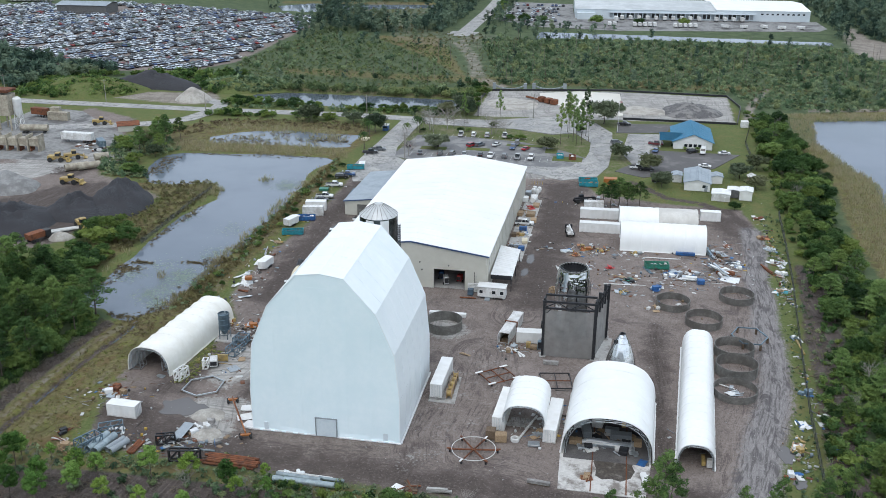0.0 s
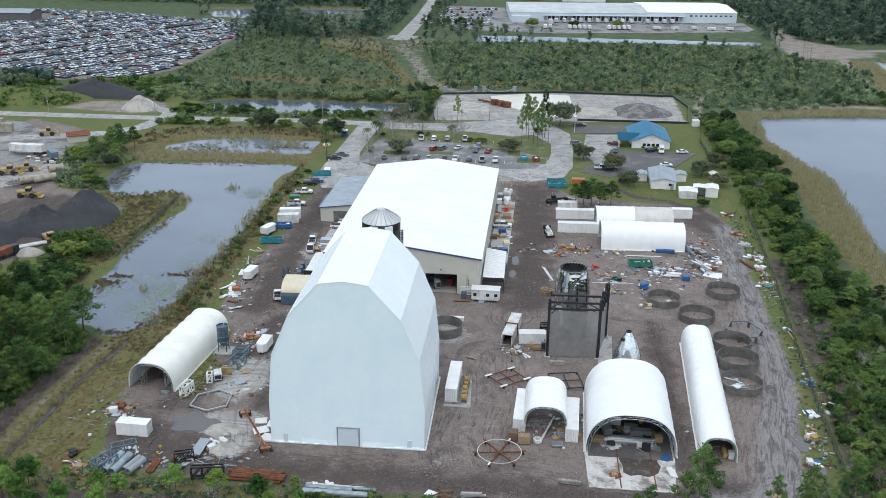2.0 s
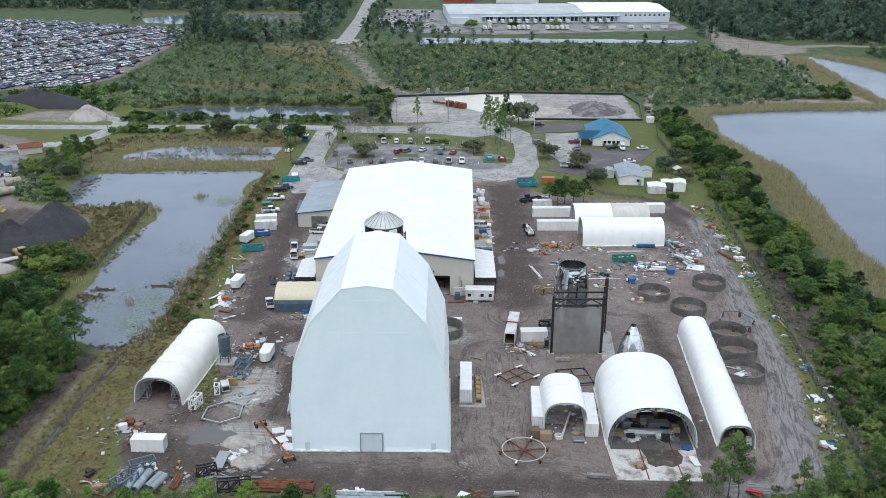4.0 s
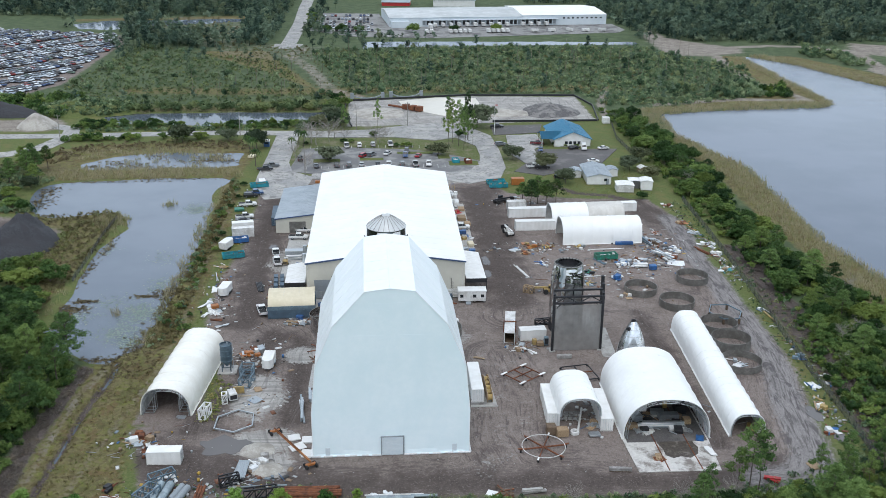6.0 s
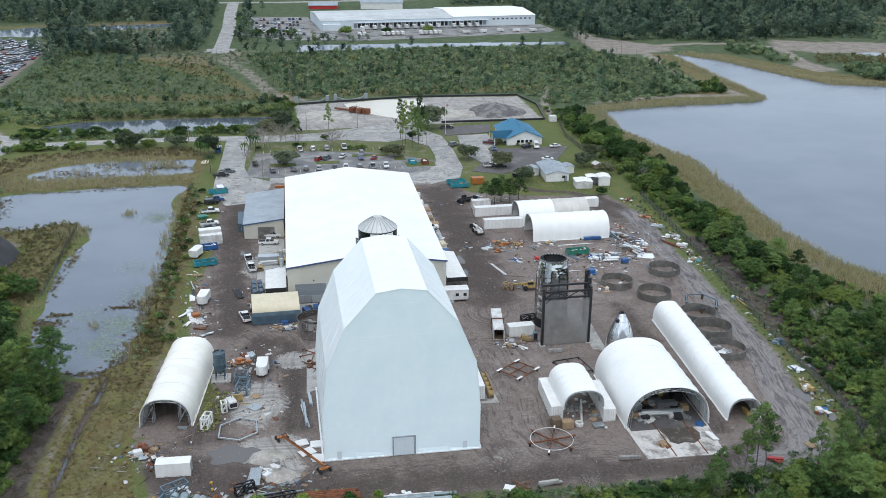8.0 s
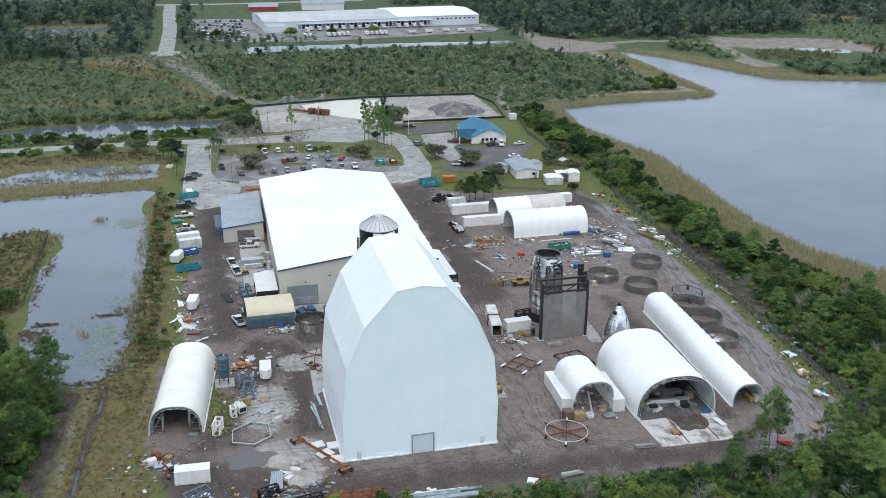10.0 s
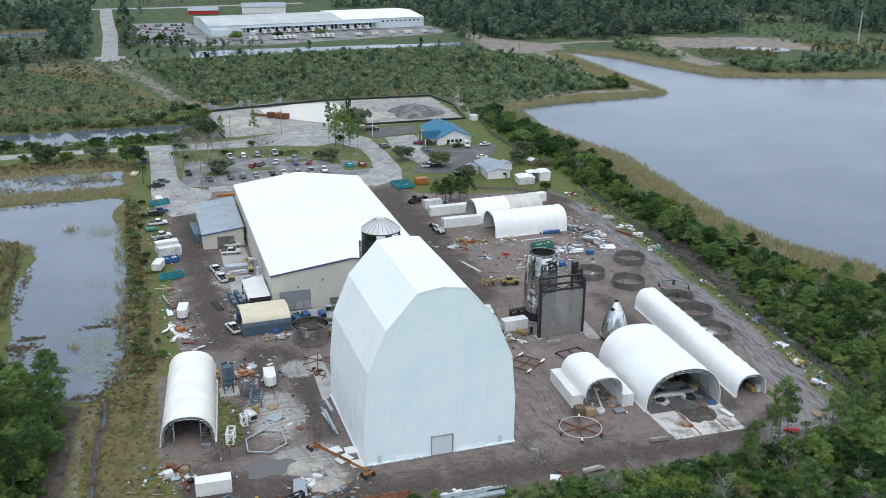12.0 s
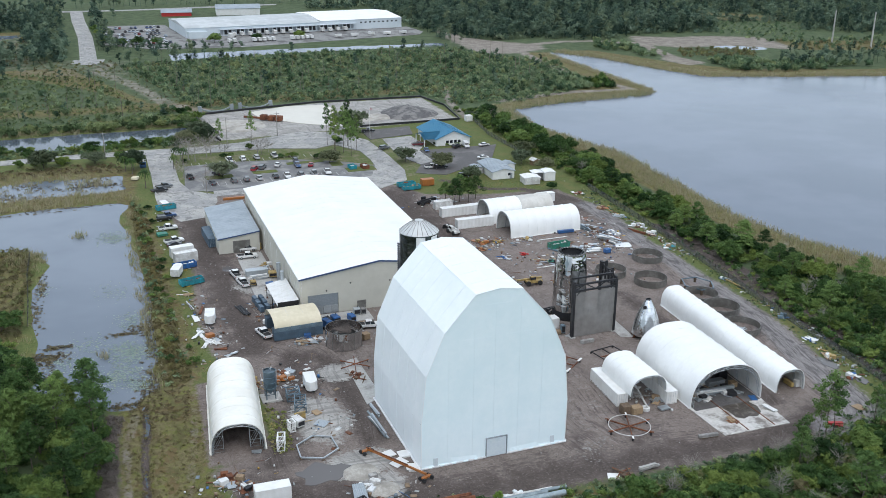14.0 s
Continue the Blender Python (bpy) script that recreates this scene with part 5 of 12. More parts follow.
fabric_tunnel("fabric_tunnel", (63.7, 129.4, 0), -88.0, 5.0, 6.3, 11.2, 4, "off-white fabric shelter behind the large one", p=2.5, sag=0.06, cover="beige_fabric", back=True)


# ---- stainless vessels ----
def ring_segment(at, r, h, label, wall=0.05, mat_key="ring_steel"):
    t = thing("steel_ring", at, random.uniform(0, 360), label, "steel ring", "open steel rings in the yard")
    bm = bmesh.new()
    lathe(bm, [(r, 0), (r, h), (r - wall, h), (r - wall, 0), (r, 0)], 56)
    smooth(part("shell", bm, M[mat_key], t))
    bm = bmesh.new()
    lathe(bm, [(r + 0.025, h - 0.08), (r + 0.025, h + 0.01), (r - wall - 0.015, h + 0.01), (r - wall - 0.015, h - 0.08), (r + 0.025, h - 0.08)], 56)
    smooth(part("rim", bm, M["ring_steel"], t))
    for k in range(10):
        a = 2 * math.pi * k / 10
        bm = bmesh.new()
        rod(bm, ((r + 0.02) * math.cos(a), (r + 0.02) * math.sin(a), 0), ((r + 0.02) * math.cos(a), (r + 0.02) * math.sin(a), h - 0.15), 0.03, 4)
        part("weld_bead", bm, M["ring_steel"], t)
    return t


ring_segment((66.2, 73.4, 0), 4.15, 1.8, "low open stainless ring with weeds growing inside")
ring_segment((73.0, 64.3, 0), 4.3, 1.9, "low open stainless ring on bare dirt")
ring_segment((82.0, 80.3, 0), 4.25, 1.8, "low open stainless ring on the track's grassy edge")
ring_segment((78.6, 49.6, 0), 4.3, 2.2, "tall open stainless ring beside the long tunnel")
ring_segment((78.3, 40.6, 0), 4.4, 2.5, "tall open stainless ring holding scrap")
ring_segment((77.2, 31.0, 0), 4.4, 1.6, "low open stainless ring holding white sheets")
ring_segment((13.3, 50.6, 0), 4.2, 2.3, "open stainless ring behind the assembly building")
dented = ring_segment((-13.6, 55.3, 0), 4.2, 4.2, "tall dented open stainless ring by the warehouse", mat_key="steel")
for piece in dented.children:
    if piece.name.startswith("shell"):
        sub = bmesh.new()
        sub.from_mesh(piece.data)
        bmesh.ops.subdivide_edges(sub, edges=[e for e in sub.edges if abs(e.verts[0].co.z - e.verts[1].co.z) > 1], cuts=7)
        for v in sub.verts:
            k = 1 + 0.05 * noise.noise((v.co.x * 0.5, v.co.y * 0.5, v.co.z * 0.6)) * math.sin(math.pi * min(max(v.co.z / 4.2, 0), 1))
            v.co.x, v.co.y = v.co.x * k, v.co.y * k
        sub.to_mesh(piece.data)
        sub.free()


M["cap_metal"] = mat("pale_cap_metal", (0.56, 0.57, 0.565), (0.60, 0.61, 0.605), 1.5, 0.4, 0.3, 0.05, (0.52, 0.53, 0.525), 0.5)


def tall_vessel():
    t = thing("steel_vessel", (0.1, 42.7, 0), 0, "tall stainless cylinder with a ribbed conical cap", "steel vessel")
    R = 4.15
    z = 0.0
    while z < 29.5:
        h = 1.86
        bm = bmesh.new()
        lathe(bm, [(R, z), (R + 0.012, z + 0.1), (R + 0.012, z + h - 0.1), (R, z + h)], 48)
        smooth(part("barrel_ring", bm, M["dark_steel"], t))
        z += h
    top = z
    bm = bmesh.new()
    slope = [(R + 0.1, top + 0.12), (R * 0.78, top + 0.95), (R * 0.5, top + 1.8), (R * 0.22, top + 2.45), (0.05, top + 2.6)]
    lathe(bm, [(R + 0.03, top)] + slope, 44)
    smooth(part("cap", bm, M["cap_metal"], t, "pale ribbed cone cap"), 20)
    for k in range(22):
        a = 2 * math.pi * k / 22
        bm = bmesh.new()
        sweep(bm, [(r * math.cos(a), r * math.sin(a), z + 0.02) for r, z in slope[:4]], 0.055, 5)
        part("cap_rib", bm, M["ring_steel"], t)
    # White strips on the barrel stand for bright reflections in the stainless.
    for a0 in (-2.0, -1.2):
        bm = bmesh.new()
        for i in range(5):
            a, b = a0 + 0.09 * i, a0 + 0.09 * (i + 1)
            box(bm, -0.19, -0.02, 0, 0.19, 0.02, 7.0, Matrix.Translation(((R + 0.04) * math.cos(a), (R + 0.04) * math.sin(a), top - 7.2)) @ Matrix.Rotation(a + math.pi / 2, 4, "Z"))
        part("white_stripe_panel", bm, M["white_paint"], t)
    for a in (0.1, 3.1):
        bm = bmesh.new()
        for k in range(14):
            zz = top - 9 + k * 0.5
            box(bm, R + 0.05, -0.5, zz, R + 0.6, 0.5, zz + 0.08, Matrix.Rotation(a, 4, "Z"))
        rod(bm, (R * math.cos(a) + 0.5 * math.cos(a), R * math.sin(a), top - 9), (R * math.cos(a) + 0.5 * math.cos(a), R * math.sin(a), top - 2), 0.06, 5)
        part("lifting_lug", bm, M["black_steel"], t)


tall_vessel()


def tank_vessel():
    t = thing("steel_vessel", (42.4, 52.6, 0), 0, "dented stainless tank section with an open flanged top", "steel vessel")
    prof = [(4.0, 0.0), (4.05, 2.2), (4.05, 4.4), (4.0, 6.6), (4.0, 8.8), (3.95, 11.0), (3.85, 13.0), (3.6, 15.0), (3.3, 16.4)]
    for k, ((ra, za), (rb, zb)) in enumerate(zip(prof, prof[1:])):
        bm = bmesh.new()
        seg = 64
        rows = []
        for j in range(6):
            v = j / 5
            row = []
            for i in range(seg):
                a = 2 * math.pi * i / seg
                r = ra + (rb - ra) * v + (0.10 * noise.noise((a * 1.9, za * 1.3 + v * 2.6, 3.0)) + 0.05 * noise.noise((a * 5, za * 2 + v * 4, 7.0)) if k > 0 else 0) - 0.02 * (j in (0, 5))
                row.append(bm.verts.new((r * math.cos(a), r * math.sin(a), za + (zb - za) * v)))
            rows.append(row)
        for a, b in zip(rows, rows[1:]):
            for i in range(seg):
                bm.faces.new((a[i], a[(i + 1) % seg], b[(i + 1) % seg], b[i]))
        smooth(part("barrel_ring", bm, M["steel"] if k else M["black_steel"], t, "" if k else "dark base skirt"))
    bm = bmesh.new()
    lathe(bm, [(3.3, 16.4), (3.35, 16.6), (3.0, 16.62), (2.95, 16.45)], 48)
    smooth(part("flange", bm, M["ring_steel"], t), 30)
    # Black cone near the top stands for shade inside the open vessel.
    bm = bmesh.new()
    lathe(bm, [(2.95, 16.46), (2.9, 15.4), (2.6, 14.6), (0.02, 14.4)], 48)
    smooth(part("hollow_shade", bm, M["black_steel"], t, "black inner cone that stands for the shaded hollow"), 30)
    for k in range(24):
        a = 2 * math.pi * k / 24
        bm = bmesh.new()
        box(bm, 2.45, -0.06, 16.3, 3.25, 0.06, 16.72, Matrix.Rotation(a, 4, "Z"))
        part("stiffener", bm, M["dark_steel"], t)
    bm = bmesh.new()
    for k in range(28):
        rod(bm, (3.9, 1.2, 2 + k * 0.4), (3.9, 1.8, 2 + k * 0.4), 0.03, 4)
    rod(bm, (3.95, 1.2, 1.5), (3.95, 1.2, 13.6), 0.04, 4)
    rod(bm, (3.95, 1.8, 1.5), (3.95, 1.8, 13.6), 0.04, 4)
    part("ladder", bm, M["black_steel"], t)


tank_vessel()


def nose_cone():
    t = thing("nose_cone", (53.9, 35.8, 0.88), 0, "polished stainless nose cone with an open tip on a stand", "nose cone")
    prof = [(3.35, 0.0), (3.22, 1.1), (2.98, 2.4), (2.6, 3.8), (2.1, 5.2), (1.5, 6.6), (0.95, 7.7), (0.6, 8.3)]
    bm = bmesh.new()
    lathe(bm, prof, 48)
    smooth(part("shell", bm, M["nose_steel"], t), 60)
    for (ra, za), (rb, zb) in zip(prof[1:-1], prof[2:]):
        bm = bmesh.new()
        lathe(bm, [(ra + 0.004, za - 0.03), (ra + 0.016, za), (ra + 0.002, za + 0.03)], 48)
        smooth(part("weld_seam", bm, M["ring_steel"], t))
    for k in range(12):
        a = 2 * math.pi * k / 12
        bm = bmesh.new()
        for (ra, za), (rb, zb) in zip(prof[:5], prof[1:6]):
            beam(bm, ((ra + 0.005) * math.cos(a), (ra + 0.005) * math.sin(a), za), ((rb + 0.005) * math.cos(a), (rb + 0.005) * math.sin(a), zb), 0.03, 0.03)
        part("panel_seam", bm, M["nose_steel"], t)
    bm = bmesh.new()
    lathe(bm, [(0.63, 8.25), (0.66, 8.45), (0.48, 8.5), (0.4, 8.0), (0.02, 7.9)], 24)
    part("tip_collar", bm, M["black_steel"], t, "dark open tip")
    bm = bmesh.new()
    rod(bm, (-1.15, -0.8, 6.8), (-1.5, -1.05, 6.85), 0.42, 12)
    part("side_port", bm, M["black_steel"], t)
    for k in range(8):
        a = 2 * math.pi * k / 8
        bm = bmesh.new()
        box(bm, -0.12, -0.12, -0.88, 0.12, 0.12, 0.0, Matrix.Translation((3.1 * math.cos(a), 3.1 * math.sin(a), 0)))
        box(bm, -0.5, -0.06, -0.88, 0.5, 0.06, -0.76, Matrix.Translation((3.1 * math.cos(a), 3.1 * math.sin(a), 0)))
        part("stand_leg", bm, M["rust"], t)


nose_cone()


def screen_frame():
    """The black portal frame hung with mesh screens round the tank."""
    t = thing("screen_frame", (0, 0, 0), 0, "black steel portal frame hung with grey mesh wind screens", "frame")
    A, B, C, Dd = (37.0, 40.4), (48.0, 40.6), (50.4, 51.6), (36.2, 50.5)
    H = 13.2
    for x, y in (A, B, C):
        for dx in (0.0, 0.75):
            bm = bmesh.new()
            beam(bm, (x + dx * 0.2, y + dx, 0), (x + dx * 0.2, y + dx, H + 0.15), 0.55, 0.5)
            part("column", bm, M["black_steel"], t)
        bm = bmesh.new()
        box(bm, x - 0.6, y - 0.5, -0.02, x + 0.7, y + 1.2, 0.25, bevel=0.04)
        part("footing", bm, M["concrete"], t)
    for a, b, z in ((A, B, H), (A, B, H - 1.5), (B, C, H), (B, C, H - 1.5), ((37.2, 42.2), (48.2, 42.4), H + 0.9), ((37.0, 40.4), (37.2, 42.2), H + 0.5), ((48.0, 40.6), (48.2, 42.4), H + 0.5)):
        bm = bmesh.new()
        beam(bm, (*a, z), (*b, z), 0.36, 0.42)
        part("top_beam", bm, M["black_steel"], t)
    for a, b in ((A, B), (B, C)):
        for k in range(4):
            u, v = k / 4, (k + 1) / 4
            pa = (a[0] + (b[0] - a[0]) * u, a[1] + (b[1] - a[1]) * u, H if k % 2 else H - 1.5)
            pb = (a[0] + (b[0] - a[0]) * v, a[1] + (b[1] - a[1]) * v, H - 1.5 if k % 2 else H)
            bm = bmesh.new()
            beam(bm, pa, pb, 0.2, 0.2)
            part("truss_brace", bm, M["black_steel"], t)
    for (x, y), s in ((A, 1), (B, -1)):
        bm = bmesh.new()
        beam(bm, (x, y, H - 3.2), (x + s * 1.7, y, H - 1.5), 0.2, 0.2)
        part("knee_brace", bm, M["black_steel"], t)
    # tall stanchions along the side
    for k in range(5):
        u = 0.08 + k * 0.21
        x, y = B[0] + (C[0] - B[0]) * u, B[1] + (C[1] - B[1]) * u
        bm = bmesh.new()
        box(bm, x - 0.3, y - 0.18, H - 3.0, x + 0.3, y + 0.18, H + (1.6 if k in (1, 3) else 0.5))
        part("stanchion", bm, M["black_steel"], t)
    for a, b, d in ((A, B, -0.12), (B, C, 0.0)):
        bm = bmesh.new()
        n = 12
        rows = []
        for i in range(n + 1):
            u = i / n
            x, y = a[0] + (b[0] - a[0]) * u, a[1] + (b[1] - a[1]) * u + d
            rows.append([bm.verts.new((x + 0.05 * math.sin(i * 2.1), y + 0.06 * math.sin(i * 1.7 + j), 0.25 + j * (H - 2.2) / 6)) for j in range(7)])
        for p, q in zip(rows, rows[1:]):
            for j in range(6):
                bm.faces.new((p[j], q[j], q[j + 1], p[j + 1]))
        part("mesh_screen", bm, M["screen"], t, "semi-transparent grey mesh")
    bm = bmesh.new()
    box(bm, 37.5, 36.6, 0.0, 40.8, 37.4, 0.8, bevel=0.05)
    tagged(part("concrete_block", bm, M["block"]), "long concrete barrier block on the dirt", "concrete block")


screen_frame()


# ---- slabs in the yard ----
def slab(name, pts, key, label, z=0.06):
    bm = bmesh.new()
    prism(bm, pts, -0.2, z)
    return tagged(part(name, bm, M[key]), label, "slab", kind="structure")


M["wet_soil"] = mat("wet_dark_soil", (0.055, 0.045, 0.038), (0.095, 0.080, 0.066), 1.8, 0.6, 0, 0.4, (0.19, 0.17, 0.15), 0.5, edge=(0.52, 0.66))
slab("pavement_work_slab", [(43.9, -8.7), (58.9, -9.0), (60.0, 2.0), (60.3, 24), (44.4, 24), (43.6, 2.0)], "slab_wet", "pale concrete slab stained with wet dirt")
slab("pavement_tunnel_floor", [(44.2, 1.2), (59.6, 1.0), (60.0, 23.5), (44.8, 23.5)], "dark_asphalt", "dark floor inside the wide tunnel", 0.075)
slab("pavement_pad", [(-16.8, 26.3), (-13.0, 28.5), (-13.0, 47.5), (-16.0, 46.5)], "concrete", "weathered concrete pad")
slab("pavement_strip", [(48.0, 37.2), (51.0, 36.0), (52.0, 52.0), (49.0, 53.0)], "concrete", "narrow weathered concrete strip")
slab("pavement_silo_base", [(-36.4, 33.6), (-32.4, 33.6), (-32.4, 37.4), (-36.4, 37.4)], "concrete", "small concrete silo base", 0.25)
slab("pavement_apron", [(-27.5, 84), (-19.8, 84), (-19.8, 123), (-27.0, 123)], "concrete", "pale oily concrete apron along the warehouse")
slab("pavement_apron_east", [(21.2, 95.5), (26.6, 95.5), (27.5, 150), (22.3, 150)], "concrete", "pale concrete apron along the warehouse")
slab("pavement_doorstep", [(-18.5, 66.5), (-3, 66.5), (-3, 73.0), (-18.5, 73.0)], "concrete", "stained concrete apron before the roll door")
slab("pavement_spool_pad", [(16.2, 16.5), (21.6, 16.4), (21.2, 27.5), (16.4, 28)], "concrete", "thin concrete pad under the spools", 0.08)

bm = bmesh.new()
prism(bm, [(50.2, -3.6), (51.4, -4.6), (53.0, -4.1), (54.6, -4.7), (56.4, -3.4), (57.1, -1.2), (56.6, 0.6), (57.3, 2.4), (50.4, 2.6), (49.7, 0.8), (50.3, -1.4)], 0.0, 0.068)
bmesh.ops.triangulate(bm, faces=bm.faces[:])
tagged(part("ground_wet_soil", bm, M["wet_soil"]), "dark wet dirt spread over the slab", "soil", kind="structure")
bm = bmesh.new()
n = 26
rng0 = random.Random(4)
for cx, cy, rx, ry in ((-31.2, 5.0, 4.6, 3.2),):
    prism(bm, [(cx + rx * math.cos(2 * math.pi * k / n) * (1 + 0.22 * math.sin(6 * math.pi * k / n + 1) + rng0.uniform(-0.14, 0.14)), cy + ry * math.sin(2 * math.pi * k / n) * (1 + 0.22 * math.sin(10 * math.pi * k / n) + rng0.uniform(-0.14, 0.14))) for k in range(n)], -0.12, -0.02)
tagged(part("water_puddle", bm, M["puddle"]), "grey rain puddle on the dirt", "puddle", kind="structure")
for cx, cy, rx, ry in ((28.2, 88, 0.9, 3.0), (28.8, 98, 1.1, 3.4), (68.5, 93, 1.8, 1.3), (-31, 112, 1.4, 2.0), (84.5, 10, 1.4, 3.0), (85.5, 1, 1.2, 2.4)):
    bm = bmesh.new()
    prism(bm, [(cx + rx * math.cos(2 * math.pi * k / n) * (1 + rng0.uniform(-0.25, 0.25)), cy + ry * math.sin(2 * math.pi * k / n) * (1 + rng0.uniform(-0.25, 0.25))) for k in range(n)], -0.12, -0.015)
    tagged(part("water_puddle", bm, M["puddle"]), "small rain puddle on the dirt", "puddle", kind="structure")


# ---- buildings beyond ----
def gable_house(at, rz, w, d, h, rise, wall, roof, label, over=0.5, windows=(), name="house", door=None):
    """Ridge along local y; front gable at y = 0."""
    t = thing(name, at, rz, label, "house")
    bm = bmesh.new()
    pts = [(-w / 2, 0), (w / 2, 0), (w / 2, h), (0, h + rise), (-w / 2, h)]
    a = [bm.verts.new((x, 0, z)) for x, z in pts]
    b = [bm.verts.new((x, d, z)) for x, z in pts]
    bm.faces.new(a), bm.faces.new(b[::-1])
    for k in range(5):
        j = (k + 1) % 5
        bm.faces.new((a[j], a[k], b[k], b[j]))
    part("wall", bm, M[wall], t)
    sl = rise / (w / 2)
    for s in (1, -1):
        bm = bmesh.new()
        xo, zo = s * (w / 2 + over), h - over * sl
        vs = [bm.verts.new(p) for p in ((xo, -over, zo + 0.03), (0, -over, h + rise + 0.03), (0, d + over, h + rise + 0.03), (xo, d + over, zo + 0.03), (xo, -over, zo + 0.2), (0, -over, h + rise + 0.2), (0, d + over, h + rise + 0.2), (xo, d + over, zo + 0.2))]
        for q in ((3, 2, 1, 0), (4, 5, 6, 7), (0, 1, 5, 4), (1, 2, 6, 5), (2, 3, 7, 6), (3, 0, 4, 7)):
            bm.faces.new([vs[i] for i in q])
        bmesh.ops.recalc_face_normals(bm, faces=bm.faces)
        r = part("roof", bm, M[roof], t)
        for k in range(int(d / 1.2)):
            bm = bmesh.new()
            beam(bm, (xo * 0.99, 0.3 + 1.2 * k, zo + 0.22), (0, 0.3 + 1.2 * k, h + rise + 0.22), 0.07, 0.06)
            part("roof_seam", bm, M[roof], r)
    for x, z, ww, hh in windows:
        f = bmesh.new()
        box(f, x - ww / 2 - 0.08, -0.06, z - 0.08, x + ww / 2 + 0.08, -0.003, z + hh + 0.08)
        wd = part("window", f, M["white_paint"], t)
        f = bmesh.new()
        box(f, x - ww / 2, -0.085, z, x + ww / 2, -0.062, z + hh)
        part("pane", f, M["glass"], wd)
    if door:
        f = bmesh.new()
        box(f, door[0] - 0.5, -0.07, 0.05, door[0] + 0.5, -0.003, 2.1)
        part("door", f, M["grey_door"], t)
    return t


office = gable_house((78.8, 223.4, 0), 0, 14.6, 23, 3.0, 2.9, "white_paint", "blue_roof", "white single-storey office with a blue metal roof", 0.7, [(-2.6, 1.0, 1.2, 1.1), (-0.9, 1.0, 1.2, 1.1), (0.9, 1.0, 1.2, 1.1), (2.6, 1.0, 1.2, 1.1)], "office_house")
bm = bmesh.new()
vs = [bm.verts.new(p) for p in ((-12.6, 0.5, 3.0), (-6.6, 0.5, 3.0), (-3.6, 6.0, 4.9), (-12.6, 6.0, 4.9), (-12.6, 11.5, 3.0), (-6.6, 11.5, 3.0))]
bm.faces.new((vs[0], vs[1], vs[2], vs[3])), bm.faces.new((vs[3], vs[2], vs[5], vs[4]))
bmesh.ops.solidify(bm, geom=bm.faces[:], thickness=0.18)
part("porch_roof", bm, M["blue_roof"], office, "blue metal porch roof")
for y in (0.9, 6, 11.1):
    bm = bmesh.new()
    box(bm, -12.4, y - 0.15, 0, -12.1, y + 0.15, 2.95 if y != 6 else 4.7)
    part("porch_post", bm, M["white_paint"], office)
gable_house((77.4, 169.8, 0), -3, 8.4, 16.0, 2.8, 1.0, "white_paint", "grey_roof", "small white house with a weathered grey metal roof", 0.4, [(2.2, 1.2, 1.0, 1.0)], "house", (2.9,))
gable_house((84.6, 179.5, 0), 0, 3.6, 4.5, 2.4, 0.5, "white_paint", "grey_roof", "white lean-to porch beside the small house", 0.3, name="shed")
gable_house((71.2, 178.5, 0), 0, 3.2, 4.5, 2.4, 0.4, "dirty_white", "grey_roof", "weathered open lean-to beside the small house", 0.3, name="shed")
gable_house((84.3, 160.0, 0), -6, 5.8, 5.4, 2.3, 0.3, "dirty_white", "white_paint", "weathered white garden shed", 0.2, name="shed")
gable_house((92.3, 162.2, 0), -8, 4.0, 5.0, 3.0, 0.4, "white_paint", "white_paint", "white box shed with a flat roof", 0.2, name="shed")
# Solid dark walls here stand for the carport's shaded inside.
gable_house((88.6, 164.5, 0), -8, 3.6, 3.6, 2.6, 0.2, "dark_inside", "white_paint", "white carport between two sheds, dark walls for its shaded inside", 0.3, name="shed")
gable_house((97, 183, 0), 10, 2.6, 2.6, 2.0, 0.6, "wood", "dirty_white", "small open timber garden shelter", 0.4, name="shed")
bm = bmesh.new()
box(bm, 100.5, 262.5, 0, 103.5, 265.5, 2.6, bevel=0.08)
tagged(part("site_cabin", bm, M["dirty_white"]), "pale square site cabin on the grass", "cabin")


